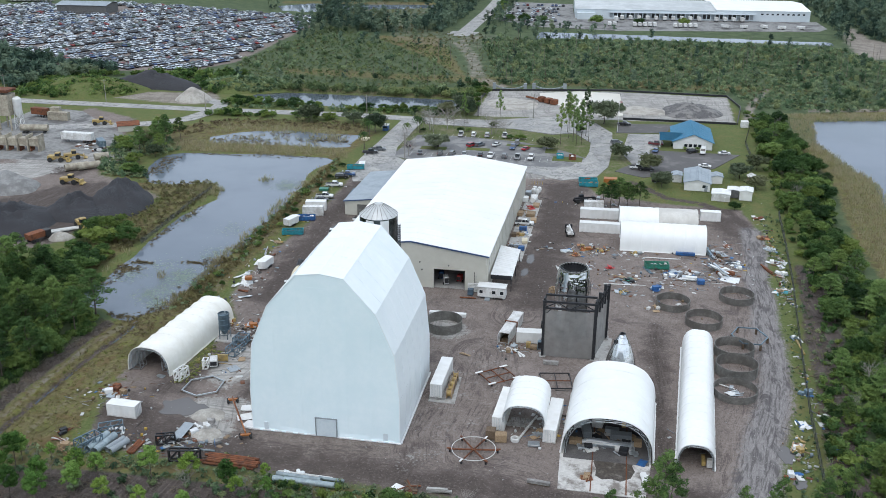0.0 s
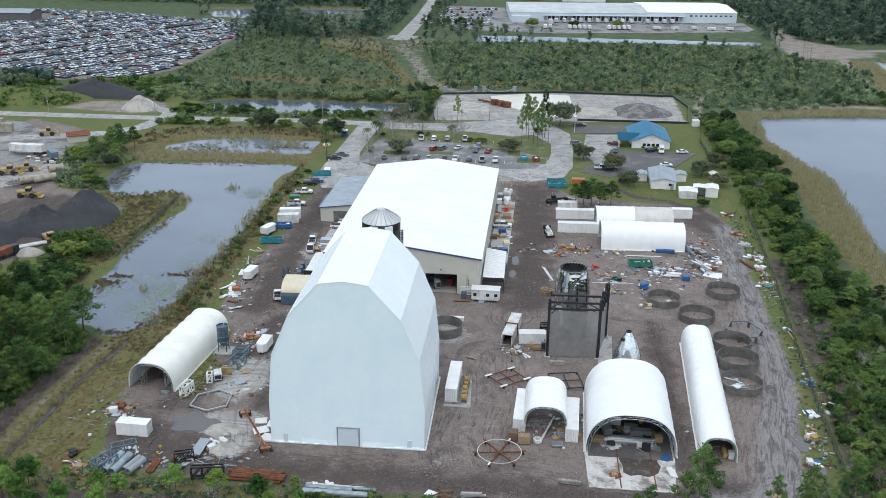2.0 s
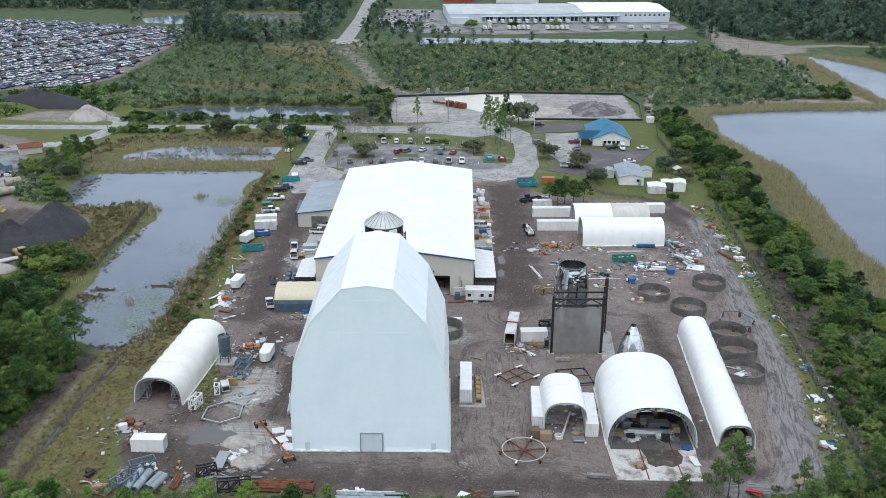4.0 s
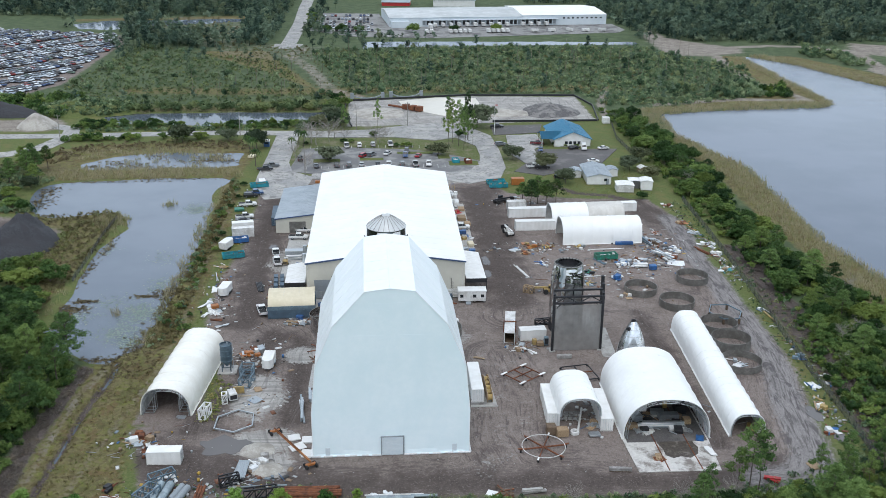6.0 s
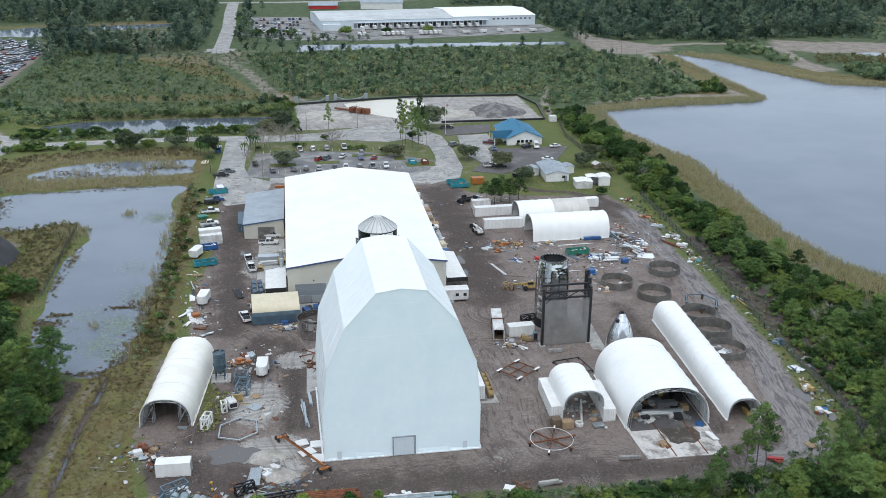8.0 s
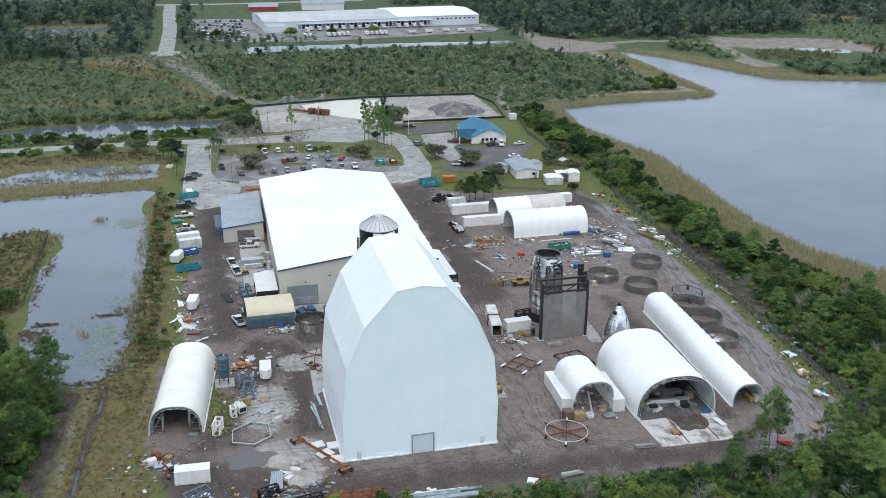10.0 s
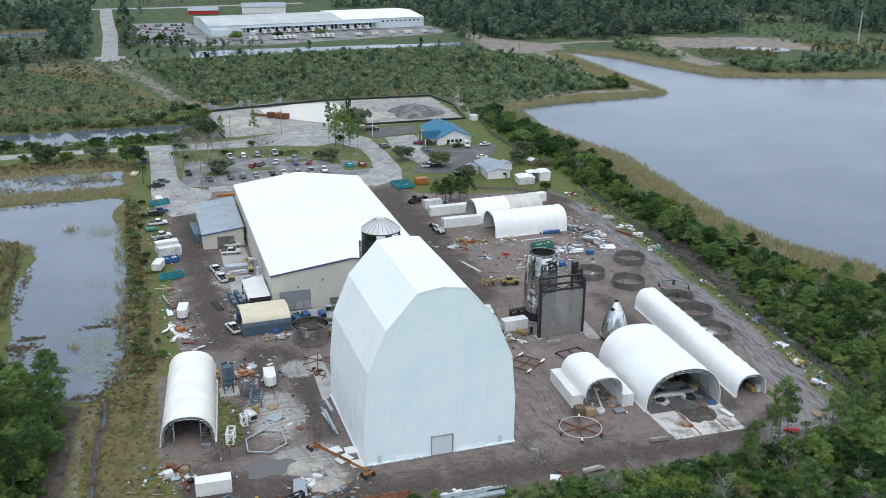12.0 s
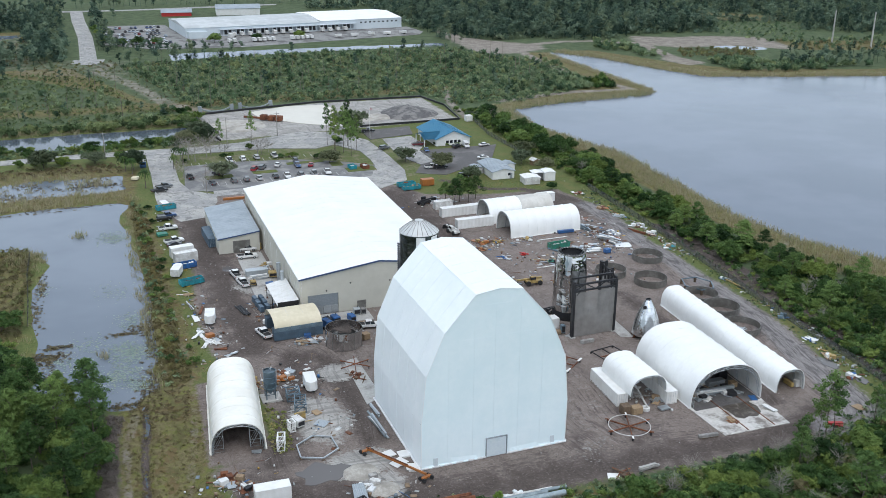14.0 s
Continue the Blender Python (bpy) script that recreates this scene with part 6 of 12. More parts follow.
def far_warehouse():
    t = thing("distribution_warehouse", (14.5, 577, 0), 4.6, "huge pale blue-white distribution warehouse with loading docks", "warehouse")
    W, Dp, h = 165, 62, 6.6
    M["pale_wall"] = mat("pale_blue_wall", (0.50, 0.56, 0.60), (0.54, 0.60, 0.63), 0.3, 0.6, 0, 0.05, (0.58, 0.63, 0.66), 0.05)
    M["old_roof"] = mat("grey_white_roof", (0.46, 0.48, 0.48), (0.54, 0.56, 0.56), 0.2, 0.7, 0, 0.05, (0.40, 0.42, 0.42), 0.06)
    for nm, x0, x1, hh, key in (("main_hall", 0, 100, h, "old_roof"), ("new_hall", 100.05, W, h + 0.8, "roof_white")):
        bm = bmesh.new()
        box(bm, x0, 0, 0, x1, Dp, hh)
        hall = part(nm, bm, M["pale_wall"], t)
        bm = bmesh.new()
        pts = [(x0 - 0.4, -0.5, hh + 0.02), (x1 + 0.4 * (x0 > 1), -0.5, hh + 0.02), (x1 + 0.4 * (x0 > 1), Dp / 2, hh + 2.2), (x0 - 0.4, Dp / 2, hh + 2.2), (x1 + 0.4 * (x0 > 1), Dp + 0.5, hh + 0.02), (x0 - 0.4, Dp + 0.5, hh + 0.02)]
        v = [bm.verts.new(p) for p in pts]
        bm.faces.new((v[0], v[1], v[2], v[3])), bm.faces.new((v[3], v[2], v[4], v[5])), bm.faces.new((v[0], v[3], v[5])), bm.faces.new((v[1], v[4], v[2]))
        bm.faces.new((v[0], v[5], v[4], v[1]))
        part("roof", bm, M[key], t)
    bm = bmesh.new()
    box(bm, 24, -2.4, 4.7, 127, -0.003, 4.95)
    part("dock_canopy", bm, M["pale_wall"], t)
    for k in range(34):
        x = 25.5 + 3.0 * k
        bm = bmesh.new()
        box(bm, x - 1.1, -0.12, 1.1, x + 1.1, -0.003, 4.2)
        part("dock_door", bm, M["black_steel"] if k % 3 else M["grey_door"], t)
    bm = bmesh.new()
    box(bm, 1, -6, 0, 14, -0.003, 4.6)
    part("office_wing", bm, M["pale_wall"], t)
    for k in range(9):
        bm = bmesh.new()
        box(bm, 131 + 3.6 * k, -0.1, 4.6, 132.6 + 3.6 * k, -0.003, 5.6)
        part("window", bm, M["glass"], t)
    return t


far_warehouse()


def semi_trailer(at, rz, key, label, L=13.0, group=""):
    t = thing("box_trailer", at, rz, label, "trailer", group)
    bm = bmesh.new()
    box(bm, -1.28, 0, 1.15, 1.28, L, 3.95, bevel=0.05)
    b = part("box_body", bm, M[key], t)
    for s in (-1, 1):
        bm = bmesh.new()
        box(bm, s * 1.0 - 0.25, 1.2, 0.0, s * 1.0 + 0.25, 2.2, 1.0, bevel=0.25)
        box(bm, s * 1.0 - 0.25, 2.5, 0.0, s * 1.0 + 0.25, 3.5, 1.0, bevel=0.25)
        part("axle", bm, M["rubber"], t)
        bm = bmesh.new()
        box(bm, s * 0.8 - 0.08, L - 2.6, 0.0, s * 0.8 + 0.08, L - 2.4, 1.15)
        part("landing_leg", bm, M["galv"], t)
    bm = bmesh.new()
    box(bm, -0.5, 0.3, 0.95, 0.5, L - 0.5, 1.14)
    part("chassis", bm, M["black_steel"], t)
    return t


far_tr = semi_trailer((44, 560, 0), 4.6, "dirty_white", "white box trailer at a loading dock", 7.0, "trailers at the far docks")
for k in range(32):
    if k % 2 or (k * 5) % 11 == 0:
        continue
    x = 42 + 3.0 * k
    copy_thing(far_tr, pose(x, 572.0 + (x - 42) * 0.080, 0, 0, 0, 4.6) @ Matrix.Diagonal((0.92, 0.8, 0.78, 1)))
for k in range(20):
    if (k * 3) % 8 in (1, 4, 6):
        continue
    x = 40 + 3.4 * k
    copy_thing(far_tr, pose(x, 541 + (x - 40) * 0.06, 0, 0, 0, 4.6) @ Matrix.Diagonal((0.85, 0.75, 0.7, 1)))
for k in range(5):
    copy_thing(far_tr, pose(120 + 12.5 * k, 549 + 0.8 * k, 0, 0, 0, 94 - 60 * (k == 2)) @ Matrix.Diagonal((0.8, 0.75, 0.6, 1)))

gable_house((36, 718, 0), 84, 16, 24, 3, 2.0, "red", "grey_roof", "far red building with a pale grey roof", 0.6, name="far_building")
gable_house((92, 712, 0), 84, 18, 36, 5.5, 2.5, "white_paint", "grey_roof", "far white hall with a grey roof", 0.6, name="far_building")
# Dark walls stand for the shed's shaded open front; the body is solid.
gable_house((-325, 534, 0), 93, 20, 38, 6, 1.6, "dark_inside", "grey_roof", "large grey-roofed scrapyard shed, dark walls for its shaded open front", 0.8, name="far_building")
gable_house((-420, 610, 0), 80, 20, 50, 6, 2, "white_paint", "white_paint", "far white flat hall beside the scrapyard", 0.6, name="far_building")
far_tr2 = semi_trailer((-429, 574, 0), 70, "white_paint", "white box trailer beside the scrapyard", 13.0, "trailers at the scrapyard")
for k in range(7):
    copy_thing(far_tr2, pose(-425 + 4 * k, 575 + 1.0 * k, 0, 0, 0, 70))


# ---- plants ----
rng = np.random.default_rng(7)
WEDGE = [(-60, -190), (-530, 420), (-560, 600), (-300, 760), (0, 815), (300, 800), (640, 700), (780, 560), (700, 440), (260, -60), (110, -190)]


def ico(level=1):
    bm = bmesh.new()
    bmesh.ops.create_icosphere(bm, subdivisions=level, radius=1.0)
    v = np.array([x.co[:] for x in bm.verts])
    f = np.array([[y.index for y in x.verts] for x in bm.faces])
    bm.free()
    return v, f


ICO1, ICO2 = ico(1), ico(2)


def join(parts):
    vs, fs, off = [], [], 0
    for v, f in parts:
        vs.append(v)
        fs.append(f + off)
        off += len(v)
    return np.concatenate(vs), np.concatenate(fs)


def leaves(n, centre, radii, size, flat=0.3, slim=0.6):
    """Loose leaf-sprays over an ellipsoid: n triangles with scattered turns, mostly in its outer half."""
    d = rng.normal(size=(n, 3))
    d /= np.linalg.norm(d, axis=1)[:, None]
    d[:, 2] = np.where(d[:, 2] < -0.35, -d[:, 2], d[:, 2])
    p = np.array(centre) + d * np.array(radii) * rng.uniform(0.72, 1.12, (n, 1))
    a = rng.normal(size=(n, 3))
    a[:, 2] *= flat
    a /= np.linalg.norm(a, axis=1)[:, None]
    b = np.cross(a, d + 0.6 * rng.normal(size=(n, 3)))
    b /= np.linalg.norm(b, axis=1)[:, None] + 1e-6
    s = size * rng.uniform(0.6, 1.4, (n, 1))
    v = np.stack([p - a * s * 0.5, p + a * s * 0.5, p + b * s * slim * 1.4], 1).reshape(-1, 3)
    return v, np.arange(3 * n).reshape(n, 3)


def lobe(centre, radii, n, size, level=ICO1, core=0.7):
    v, f = level
    w = v * (1 + 0.25 * rng.normal(size=(len(v), 1)).clip(-1, 1)) * np.array(radii) * core + np.array(centre)
    return join([(w, f), leaves(n, centre, radii, size)])


def broad_crown(lobes=9, n=75, spread=0.62, leaf=0.13):
    """A crown about 1 high and 1 wide, its foot at z = 0.25."""
    out = []
    for k in range(lobes):
        a = 2 * math.pi * (k + rng.uniform(-0.3, 0.3)) / lobes
        r = spread * rng.uniform(0.25, 0.62) if k else 0.0
        z = rng.uniform(0.38, 0.72) if k else 0.78
        s = rng.uniform(0.17, 0.27)
        out.append(lobe((r * math.cos(a), r * math.sin(a), z), (s, s, s * rng.uniform(0.65, 0.9)), n, leaf))
    return join(out)


def pine_crown(tiers=13, n=58, low=0.45):
    """Flat tufted clumps of long needles on the upper trunk."""
    out = []
    for k in range(tiers):
        u = k / (tiers - 1)
        a = k * 2.4 + rng.uniform(-0.4, 0.4)
        r = (0.23 * (1 - u) ** 0.7 + 0.02) * rng.uniform(0.6, 1.2)
        s = rng.uniform(0.075, 0.12) * (1.15 - 0.45 * u)
        c = (r * math.cos(a), r * math.sin(a), low + (1 - low) * u * 0.96)
        v, f = ICO1
        w = v * np.array((s, s, s * 0.5)) * 0.6 * (1 + 0.3 * rng.normal(size=(len(v), 1)).clip(-1, 1)) + np.array(c)
        out.append((w, f))
        out.append(leaves(n, c, (s, s, s * 0.62), 0.062, 0.6, 0.28))
    return join(out)


def tufted_crown(clumps=15, n=74):
    """Round clumps of long needles that make up an uneven rounded top."""
    out = []
    for k in range(clumps):
        u = (k + 0.5) / clumps
        a = k * 2.4 + rng.uniform(-0.5, 0.5)
        z = 0.50 + 0.45 * u
        r = 0.23 * math.sqrt(max(0.03, 1 - ((z - 0.62) / 0.36) ** 2)) * rng.uniform(0.55, 1.1)
        q = rng.uniform(0.088, 0.128)
        c = (r * math.cos(a), r * math.sin(a), z)
        v, f = ICO1
        out.append((v * np.array((q, q, q * 0.8)) * 0.86 * (1 + 0.25 * rng.normal(size=(len(v), 1)).clip(-1, 1)) + np.array(c), f))
        out.append(leaves(n, c, (q, q, q * 0.85), 0.046, 0.5, 0.4))
    return join(out)


def tube(p, q, r0, r1, seg=5):
    p, q = np.array(p, float), np.array(q, float)
    d = q - p
    d /= np.linalg.norm(d)
    x = np.cross(d, (0.3, 0.9, 0.1))
    x /= np.linalg.norm(x)
    y = np.cross(d, x)
    ang = 2 * np.pi * np.arange(seg) / seg
    ring = np.cos(ang)[:, None] * x + np.sin(ang)[:, None] * y
    v = np.concatenate([p + ring * r0, q + ring * r1])
    f = []
    for k in range(seg):
        j = (k + 1) % seg
        f += [(k, j, seg + j), (k, seg + j, seg + k)]
    return v, np.array(f)


def trunk_of(height, r, limbs, bend=0.03, reach=0.3, low=0.35):
    out = []
    prev = (0, 0, -0.03)
    rr = r
    for k in range(4):
        z = height * (k + 1) / 4
        nxt = (rng.uniform(-bend, bend), rng.uniform(-bend, bend), z)
        out.append(tube(prev, nxt, rr, rr * 0.72, 6))
        prev, rr = nxt, rr * 0.72
    for k in range(limbs):
        u = rng.uniform(low, 0.95)
        a = k * 2.4
        z = height * u
        q = (reach * math.cos(a) * (1.1 - u * 0.6), reach * math.sin(a) * (1.1 - u * 0.6), z + rng.uniform(0.02, 0.14))
        out.append(tube((0, 0, z), q, r * 0.4, r * 0.12, 4))
    return join(out)


def bare_tree(branches=26):
    out = [trunk_of(0.75, 0.018, 8, 0.02, 0.3, 0.3)]
    for k in range(branches):
        a, u = rng.uniform(0, 6.28), rng.uniform(0.35, 0.95)
        p = (0.18 * math.cos(a) * rng.uniform(0, 1), 0.18 * math.sin(a) * rng.uniform(0, 1), u * 0.75)
        q = (p[0] + 0.26 * math.cos(a), p[1] + 0.26 * math.sin(a), p[2] + rng.uniform(0.06, 0.28))
        out.append(tube(p, q, 0.006, 0.002, 3))
        for j in range(3):
            w = rng.uniform(0.3, 1)
            s = [p[i] + (q[i] - p[i]) * w for i in range(3)]
            e = [s[0] + rng.uniform(-0.12, 0.12), s[1] + rng.uniform(-0.12, 0.12), s[2] + rng.uniform(0.02, 0.14)]
            out.append(tube(s, e, 0.003, 0.001, 3))
    return join(out)


def palm_crown(fronds=22):
    out = []
    for k in range(fronds):
        a = 2.4 * k
        up = 0.30 - 0.5 * k / fronds
        prev = np.array((0, 0, 0.86))
        for j in range(3):
            s = 0.11
            q = prev + np.array((math.cos(a) * s, math.sin(a) * s, up * s * 1.6 - 0.05 * j * j))
            side = np.array((-math.sin(a), math.cos(a), 0)) * (0.055 - 0.014 * j)
            v = np.array([prev + side, prev - side, q - side * 0.7, q + side * 0.7])
            out.append((v, np.array([(0, 1, 2), (0, 2, 3)])))
            prev = q
    return join(out)


def plant_template(name, trunk, crown, leaf_key, label, group):
    """A plant of height 1, to be scaled where it stands."""
    t = thing(name, (0, 0, 0), 0, label, "tree" if "tree" in name else "shrub", group)
    tv, tf = trunk
    mesh_np("trunk", tv, tf, M["bark"], parent=t)
    cv, cf = crown
    SHAPES[t] = crown
    mesh_np("crown", cv, cf, M[leaf_key], tint=np.zeros(len(cv)), parent=t)
    return t


SHAPES = {}


class Grove:
    """Plants of a few shapes; the first of each shape is used itself, the rest are copies."""

    def __init__(self, makers):
        self.templates, self.sizes, self.more, self.count = [m() for m in makers], {}, [], 0

    def put(self, x, y, height, wide=1.0, kind=None, label=""):
        k = int(rng.integers(len(self.templates))) if kind is None else kind
        t = self.templates[k]
        size = Vector((height * wide, height * wide, height))
        self.count += 1
        if self.count > 290 and t in SHAPES:
            self.more.append((x, y, -0.12, height * wide, 1 / wide))
            return t
        if k not in self.sizes:
            self.sizes[k] = size
            t.matrix_basis = pose(x, y, -0.12, 0, 0, rng.uniform(0, 360)) @ Matrix.Diagonal((*size, 1))
        else:
            old = self.sizes[k]
            t = copy_thing(t, pose(x, y, -0.12, 0, 0, rng.uniform(0, 360)) @ Matrix.Diagonal((size.x / old.x, size.y / old.y, size.z / old.z, 1)))
        if label:
            tagged(t, label)
        return t


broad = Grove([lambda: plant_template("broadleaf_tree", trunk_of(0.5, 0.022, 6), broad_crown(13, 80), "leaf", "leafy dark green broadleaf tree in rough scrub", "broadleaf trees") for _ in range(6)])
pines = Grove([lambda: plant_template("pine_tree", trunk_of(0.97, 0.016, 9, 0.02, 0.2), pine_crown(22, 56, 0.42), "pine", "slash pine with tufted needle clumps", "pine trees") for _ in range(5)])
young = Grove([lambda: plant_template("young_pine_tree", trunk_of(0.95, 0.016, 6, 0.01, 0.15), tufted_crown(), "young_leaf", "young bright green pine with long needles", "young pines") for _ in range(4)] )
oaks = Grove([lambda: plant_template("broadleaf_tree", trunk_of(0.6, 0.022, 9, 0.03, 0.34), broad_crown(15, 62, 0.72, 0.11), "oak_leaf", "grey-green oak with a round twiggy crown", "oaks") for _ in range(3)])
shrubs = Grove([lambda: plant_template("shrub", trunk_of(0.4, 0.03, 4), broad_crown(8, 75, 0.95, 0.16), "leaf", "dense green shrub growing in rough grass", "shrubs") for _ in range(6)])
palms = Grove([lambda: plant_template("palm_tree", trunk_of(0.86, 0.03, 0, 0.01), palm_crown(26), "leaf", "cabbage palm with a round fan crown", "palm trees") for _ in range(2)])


thin_pines = Grove([lambda: plant_template("pine_tree", trunk_of(0.97, 0.014, 12, 0.025, 0.22, 0.4), pine_crown(14, 46, 0.46), "pine", "slender open-crowned pine with a bare trunk", "slender pines") for _ in range(3)])


def bare_template():
    t = thing("bare_tree", (0, 0, 0), 0, "leafless grey tree with fine twigs", "tree", "bare trees")
    v, f = bare_tree(34)
    mesh_np("branch_crown", v, f, M["dead_wood"], parent=t)
    return t


bares = Grove([bare_template for _ in range(3)])


def scatter(poly, step, jitter=0.48, keep=1.0, avoid=()):
    P = np.array(poly)
    xs, ys = np.meshgrid(np.arange(P[:, 0].min(), P[:, 0].max(), step), np.arange(P[:, 1].min(), P[:, 1].max(), step))
    x = (xs + rng.uniform(-jitter, jitter, xs.shape) * step).ravel()
    y = (ys + rng.uniform(-jitter, jitter, xs.shape) * step).ravel()
    ok = (signed(poly, x, y) > 0) & (rng.uniform(size=x.shape) < keep)
    for a in avoid:
        ok &= signed(a, x, y) < 0.5
    return x[ok], y[ok]


SOUTH_E = [(16, -18), (30, -17.5), (44, -18), (58, -18), (70, -15.5), (80, -12.5), (92, -8), (101, -2), (104, -24), (90, -40), (40, -46), (10, -34)]
for x, y in zip(*scatter(SOUTH_E, 3.9)):
    u = rng.uniform()
    if x > 63 and y > -21:
        if u < 0.2:
            thin_pines.put(x, y, rng.uniform(7, 10), 0.8)
        elif u < 0.75:
            shrubs.put(x, y, rng.uniform(0.9, 2.0), rng.uniform(1.0, 1.5))
    elif u < 0.09 and x > 40:
        pines.put(x, y, rng.uniform(7, 10), rng.uniform(1.0, 1.3))
    elif u < 0.24:
        bares.put(x, y, rng.uniform(3.5, 5.5))
    elif u < 0.5:
        broad.put(x, y, rng.uniform(2.8, 4.6), rng.uniform(1.0, 1.4))
    else:
        shrubs.put(x, y, rng.uniform(1.8, 3.2), rng.uniform(1.0, 1.5))
for x, y, h in ((61.2, -16.0, 14.0), (62.6, -16.4, 12.5), (58.6, -17, 9.5), (74, -15, 8.5), (80, -13, 9.5), (53, -19, 8.0), (88, -9, 10), (93, -4, 8)):
    thin_pines.put(x, y, h, 0.8)
for x, y, h in ((-26.2, -18.9, 6.6), (-19, -18.8, 6.0), (-11.5, -20.6, 6.6), (-9.6, -21.6, 4.6), (-43.4, -25.6, 6.4), (-36.7, -26, 6.6), (-38.6, -21.6, 6.2), (-35.4, -20.6, 5.2), (-51.8, -19.6, 7), (-46.4, -29.4, 7), (-41.2, -30.1, 7), (-51.5, -18, 5.4), (-46.5, -16.8, 3.6), (-50.5, -25.2, 7), (-54.5, -23, 7), (-57, -19.5, 6.4), (-60.5, -17, 6.6), (-6.4, -15.8, 3.6), (-4.6, -20, 3.8), (-31, -27, 5.2), (-24, -27.5, 4.6), (-16, -28, 5), (-58, -27, 7), (-63.5, -21, 7)):
    young.put(x, y, h, 1.0)
for x, y, h in ((-19.2, -20.4, 5.2), (-44.6, -20.2, 3), (-8.6, -19.4, 3.6), (3, -18.6, 3.2)):
    bares.put(x, y, h)
for x, y, h in ((-51, -16.6, 3.4), (-46.8, -16.2, 2.6), (-49, -17.4, 2.2)):
    tagged(bares.put(x, y, h, 0.9), "small dead reddish-brown sapling in dry grass")
# trees by the loop road, the office and the small houses
for x, y, h, w in ((-18, 205, 6.5, 1.4), (24, 212, 5.5, 1.4), (52, 205, 6, 1.3), (62, 192, 6, 1.4), (44, 258, 11, 1.25), (66, 172, 6, 1.1), (97, 176, 5, 1.3), (93, 188, 6, 1.3), (100, 200, 6, 1.3), (88, 152, 3, 1.2), (-47, 226, 8.5, 1.0), (-60, 240, 5, 1.6), (-78, 238, 8, 1.2), (-118, 174, 5, 1.2), (-130, 190, 5.5, 1.2), (-15, 262, 7, 1.2), (-18, 270, 8, 1.1), (-24, 262, 6, 1.2), (72, 226, 1.6, 1.4), (76, 223.5, 1.3, 1.4), (80.5, 223.5, 1.3, 1.4), (-1, 244, 2.4, 1.5), (35, 242, 3, 1.4)):
    (oaks if h > 4 else broad).put(x, y, h, w, label="round-crowned grey-green tree on mown grass" if h > 4 else "clipped green shrub on mown grass")
for x, y, h in ((31, 232, 17.5), (33, 226, 18.5), (36, 230, 16), (37.5, 236, 19), (30, 240, 17), (39, 228, 14), (34.5, 220, 15), (36.5, 223, 13), (28.5, 221, 16), (-13, 242, 13.5), (1, 250, 14)):
    thin_pines.put(x, y, h, 0.5, label="tall thin pine beside the loop road")
for x, y, h in ((49.4, 146.5, 9), (52, 149, 9.5), (54.6, 147.6, 8.5), (58.5, 150.6, 8), (47, 149, 7.5)):
    pines.put(x, y, h, 1.25, label="bushy bright green pine beside the trailers")
for x, y, h in ((-122, 184, 11), (-126, 178, 10), (-118, 178, 8), (-124, 196, 10.5), (-128, 198, 9), (-120, 200, 8.5), (-121, 190, 9.5)):
    pines.put(x, y, h, 1.15)
for x, y, h, w in ((-12, 236, 7, 1), (-26, 193, 8, 1.3), (5, 236, 7, 1), (-26, 234.5, 10.5, 1.4), (-19, 236, 10, 1.2), (0, 231.5, 9.5, 1.3), (-31, 210, 7, 1.2), (-24, 231, 9, 1.3), (-17, 240, 10, 1.2), (-29, 236, 9, 1.2), (1.5, 233, 8, 1.2)):
    bares.put(x, y, h, w)
for x, y in ((-13, 233), (-10, 234.5), (-28, 231), (8, 226.5), (11, 227), (13, 226), (21, 220), (24, 222)):
    shrubs.put(x, y, rng.uniform(1.2, 2.2), 1.4)
for x, y, h in ((-31, 232, 5), (-29, 228, 5.5), (-33, 222, 4.5), (-48, 220, 5), (-50, 225, 5), (-45, 200, 5.5)):
    palms.put(x, y, h * 1.3, 1.1)
WOOD_SW = [(-71, -34), (-70.6, 0), (-69, 20), (-66.4, 38), (-80, 52), (-95, 61), (-118, 67), (-150, 60), (-122, 20), (-100, -20), (-84, -34)]
for x, y in zip(*scatter(WOOD_SW, 4.7, keep=0.9, avoid=WATERS)):
    if rng.uniform() < 0.62:
        pines.put(x, y, rng.uniform(8.5, 13.5), rng.uniform(0.85, 1.2))
    else:
        broad.put(x, y, rng.uniform(3.4, 6.6), rng.uniform(0.9, 1.25))
EAST = [(98, -22), (97, 20), (99, 45), (101.5, 62), (103, 100), (102, 130), (105, 170), (106, 200), (106, 240), (110, 285), (120, 282), (118, 240), (121, 215), (121, 190), (119, 160), (116, 130), (117, 100), (121, 80), (130, 55), (136, 20), (134, -22)]
for x, y in zip(*scatter(EAST, 4.8, keep=0.85, avoid=WATERS + [FENCE_FLOOR])):
    u = rng.uniform()
    if u < (0.42 if y < 115 else 0.14):
        pines.put(x, y, rng.uniform(4.8, 7.6), rng.uniform(1.25, 1.7))
    elif u < (0.48 if y < 115 else 0.24):
        bares.put(x, y, rng.uniform(3.5, 5.5))
    elif u < 0.68:
        broad.put(x, y, rng.uniform(3.2, 6.0), rng.uniform(1.0, 1.5))
    else:
        shrubs.put(x, y, rng.uniform(2.0, 3.6), rng.uniform(0.9, 1.4))
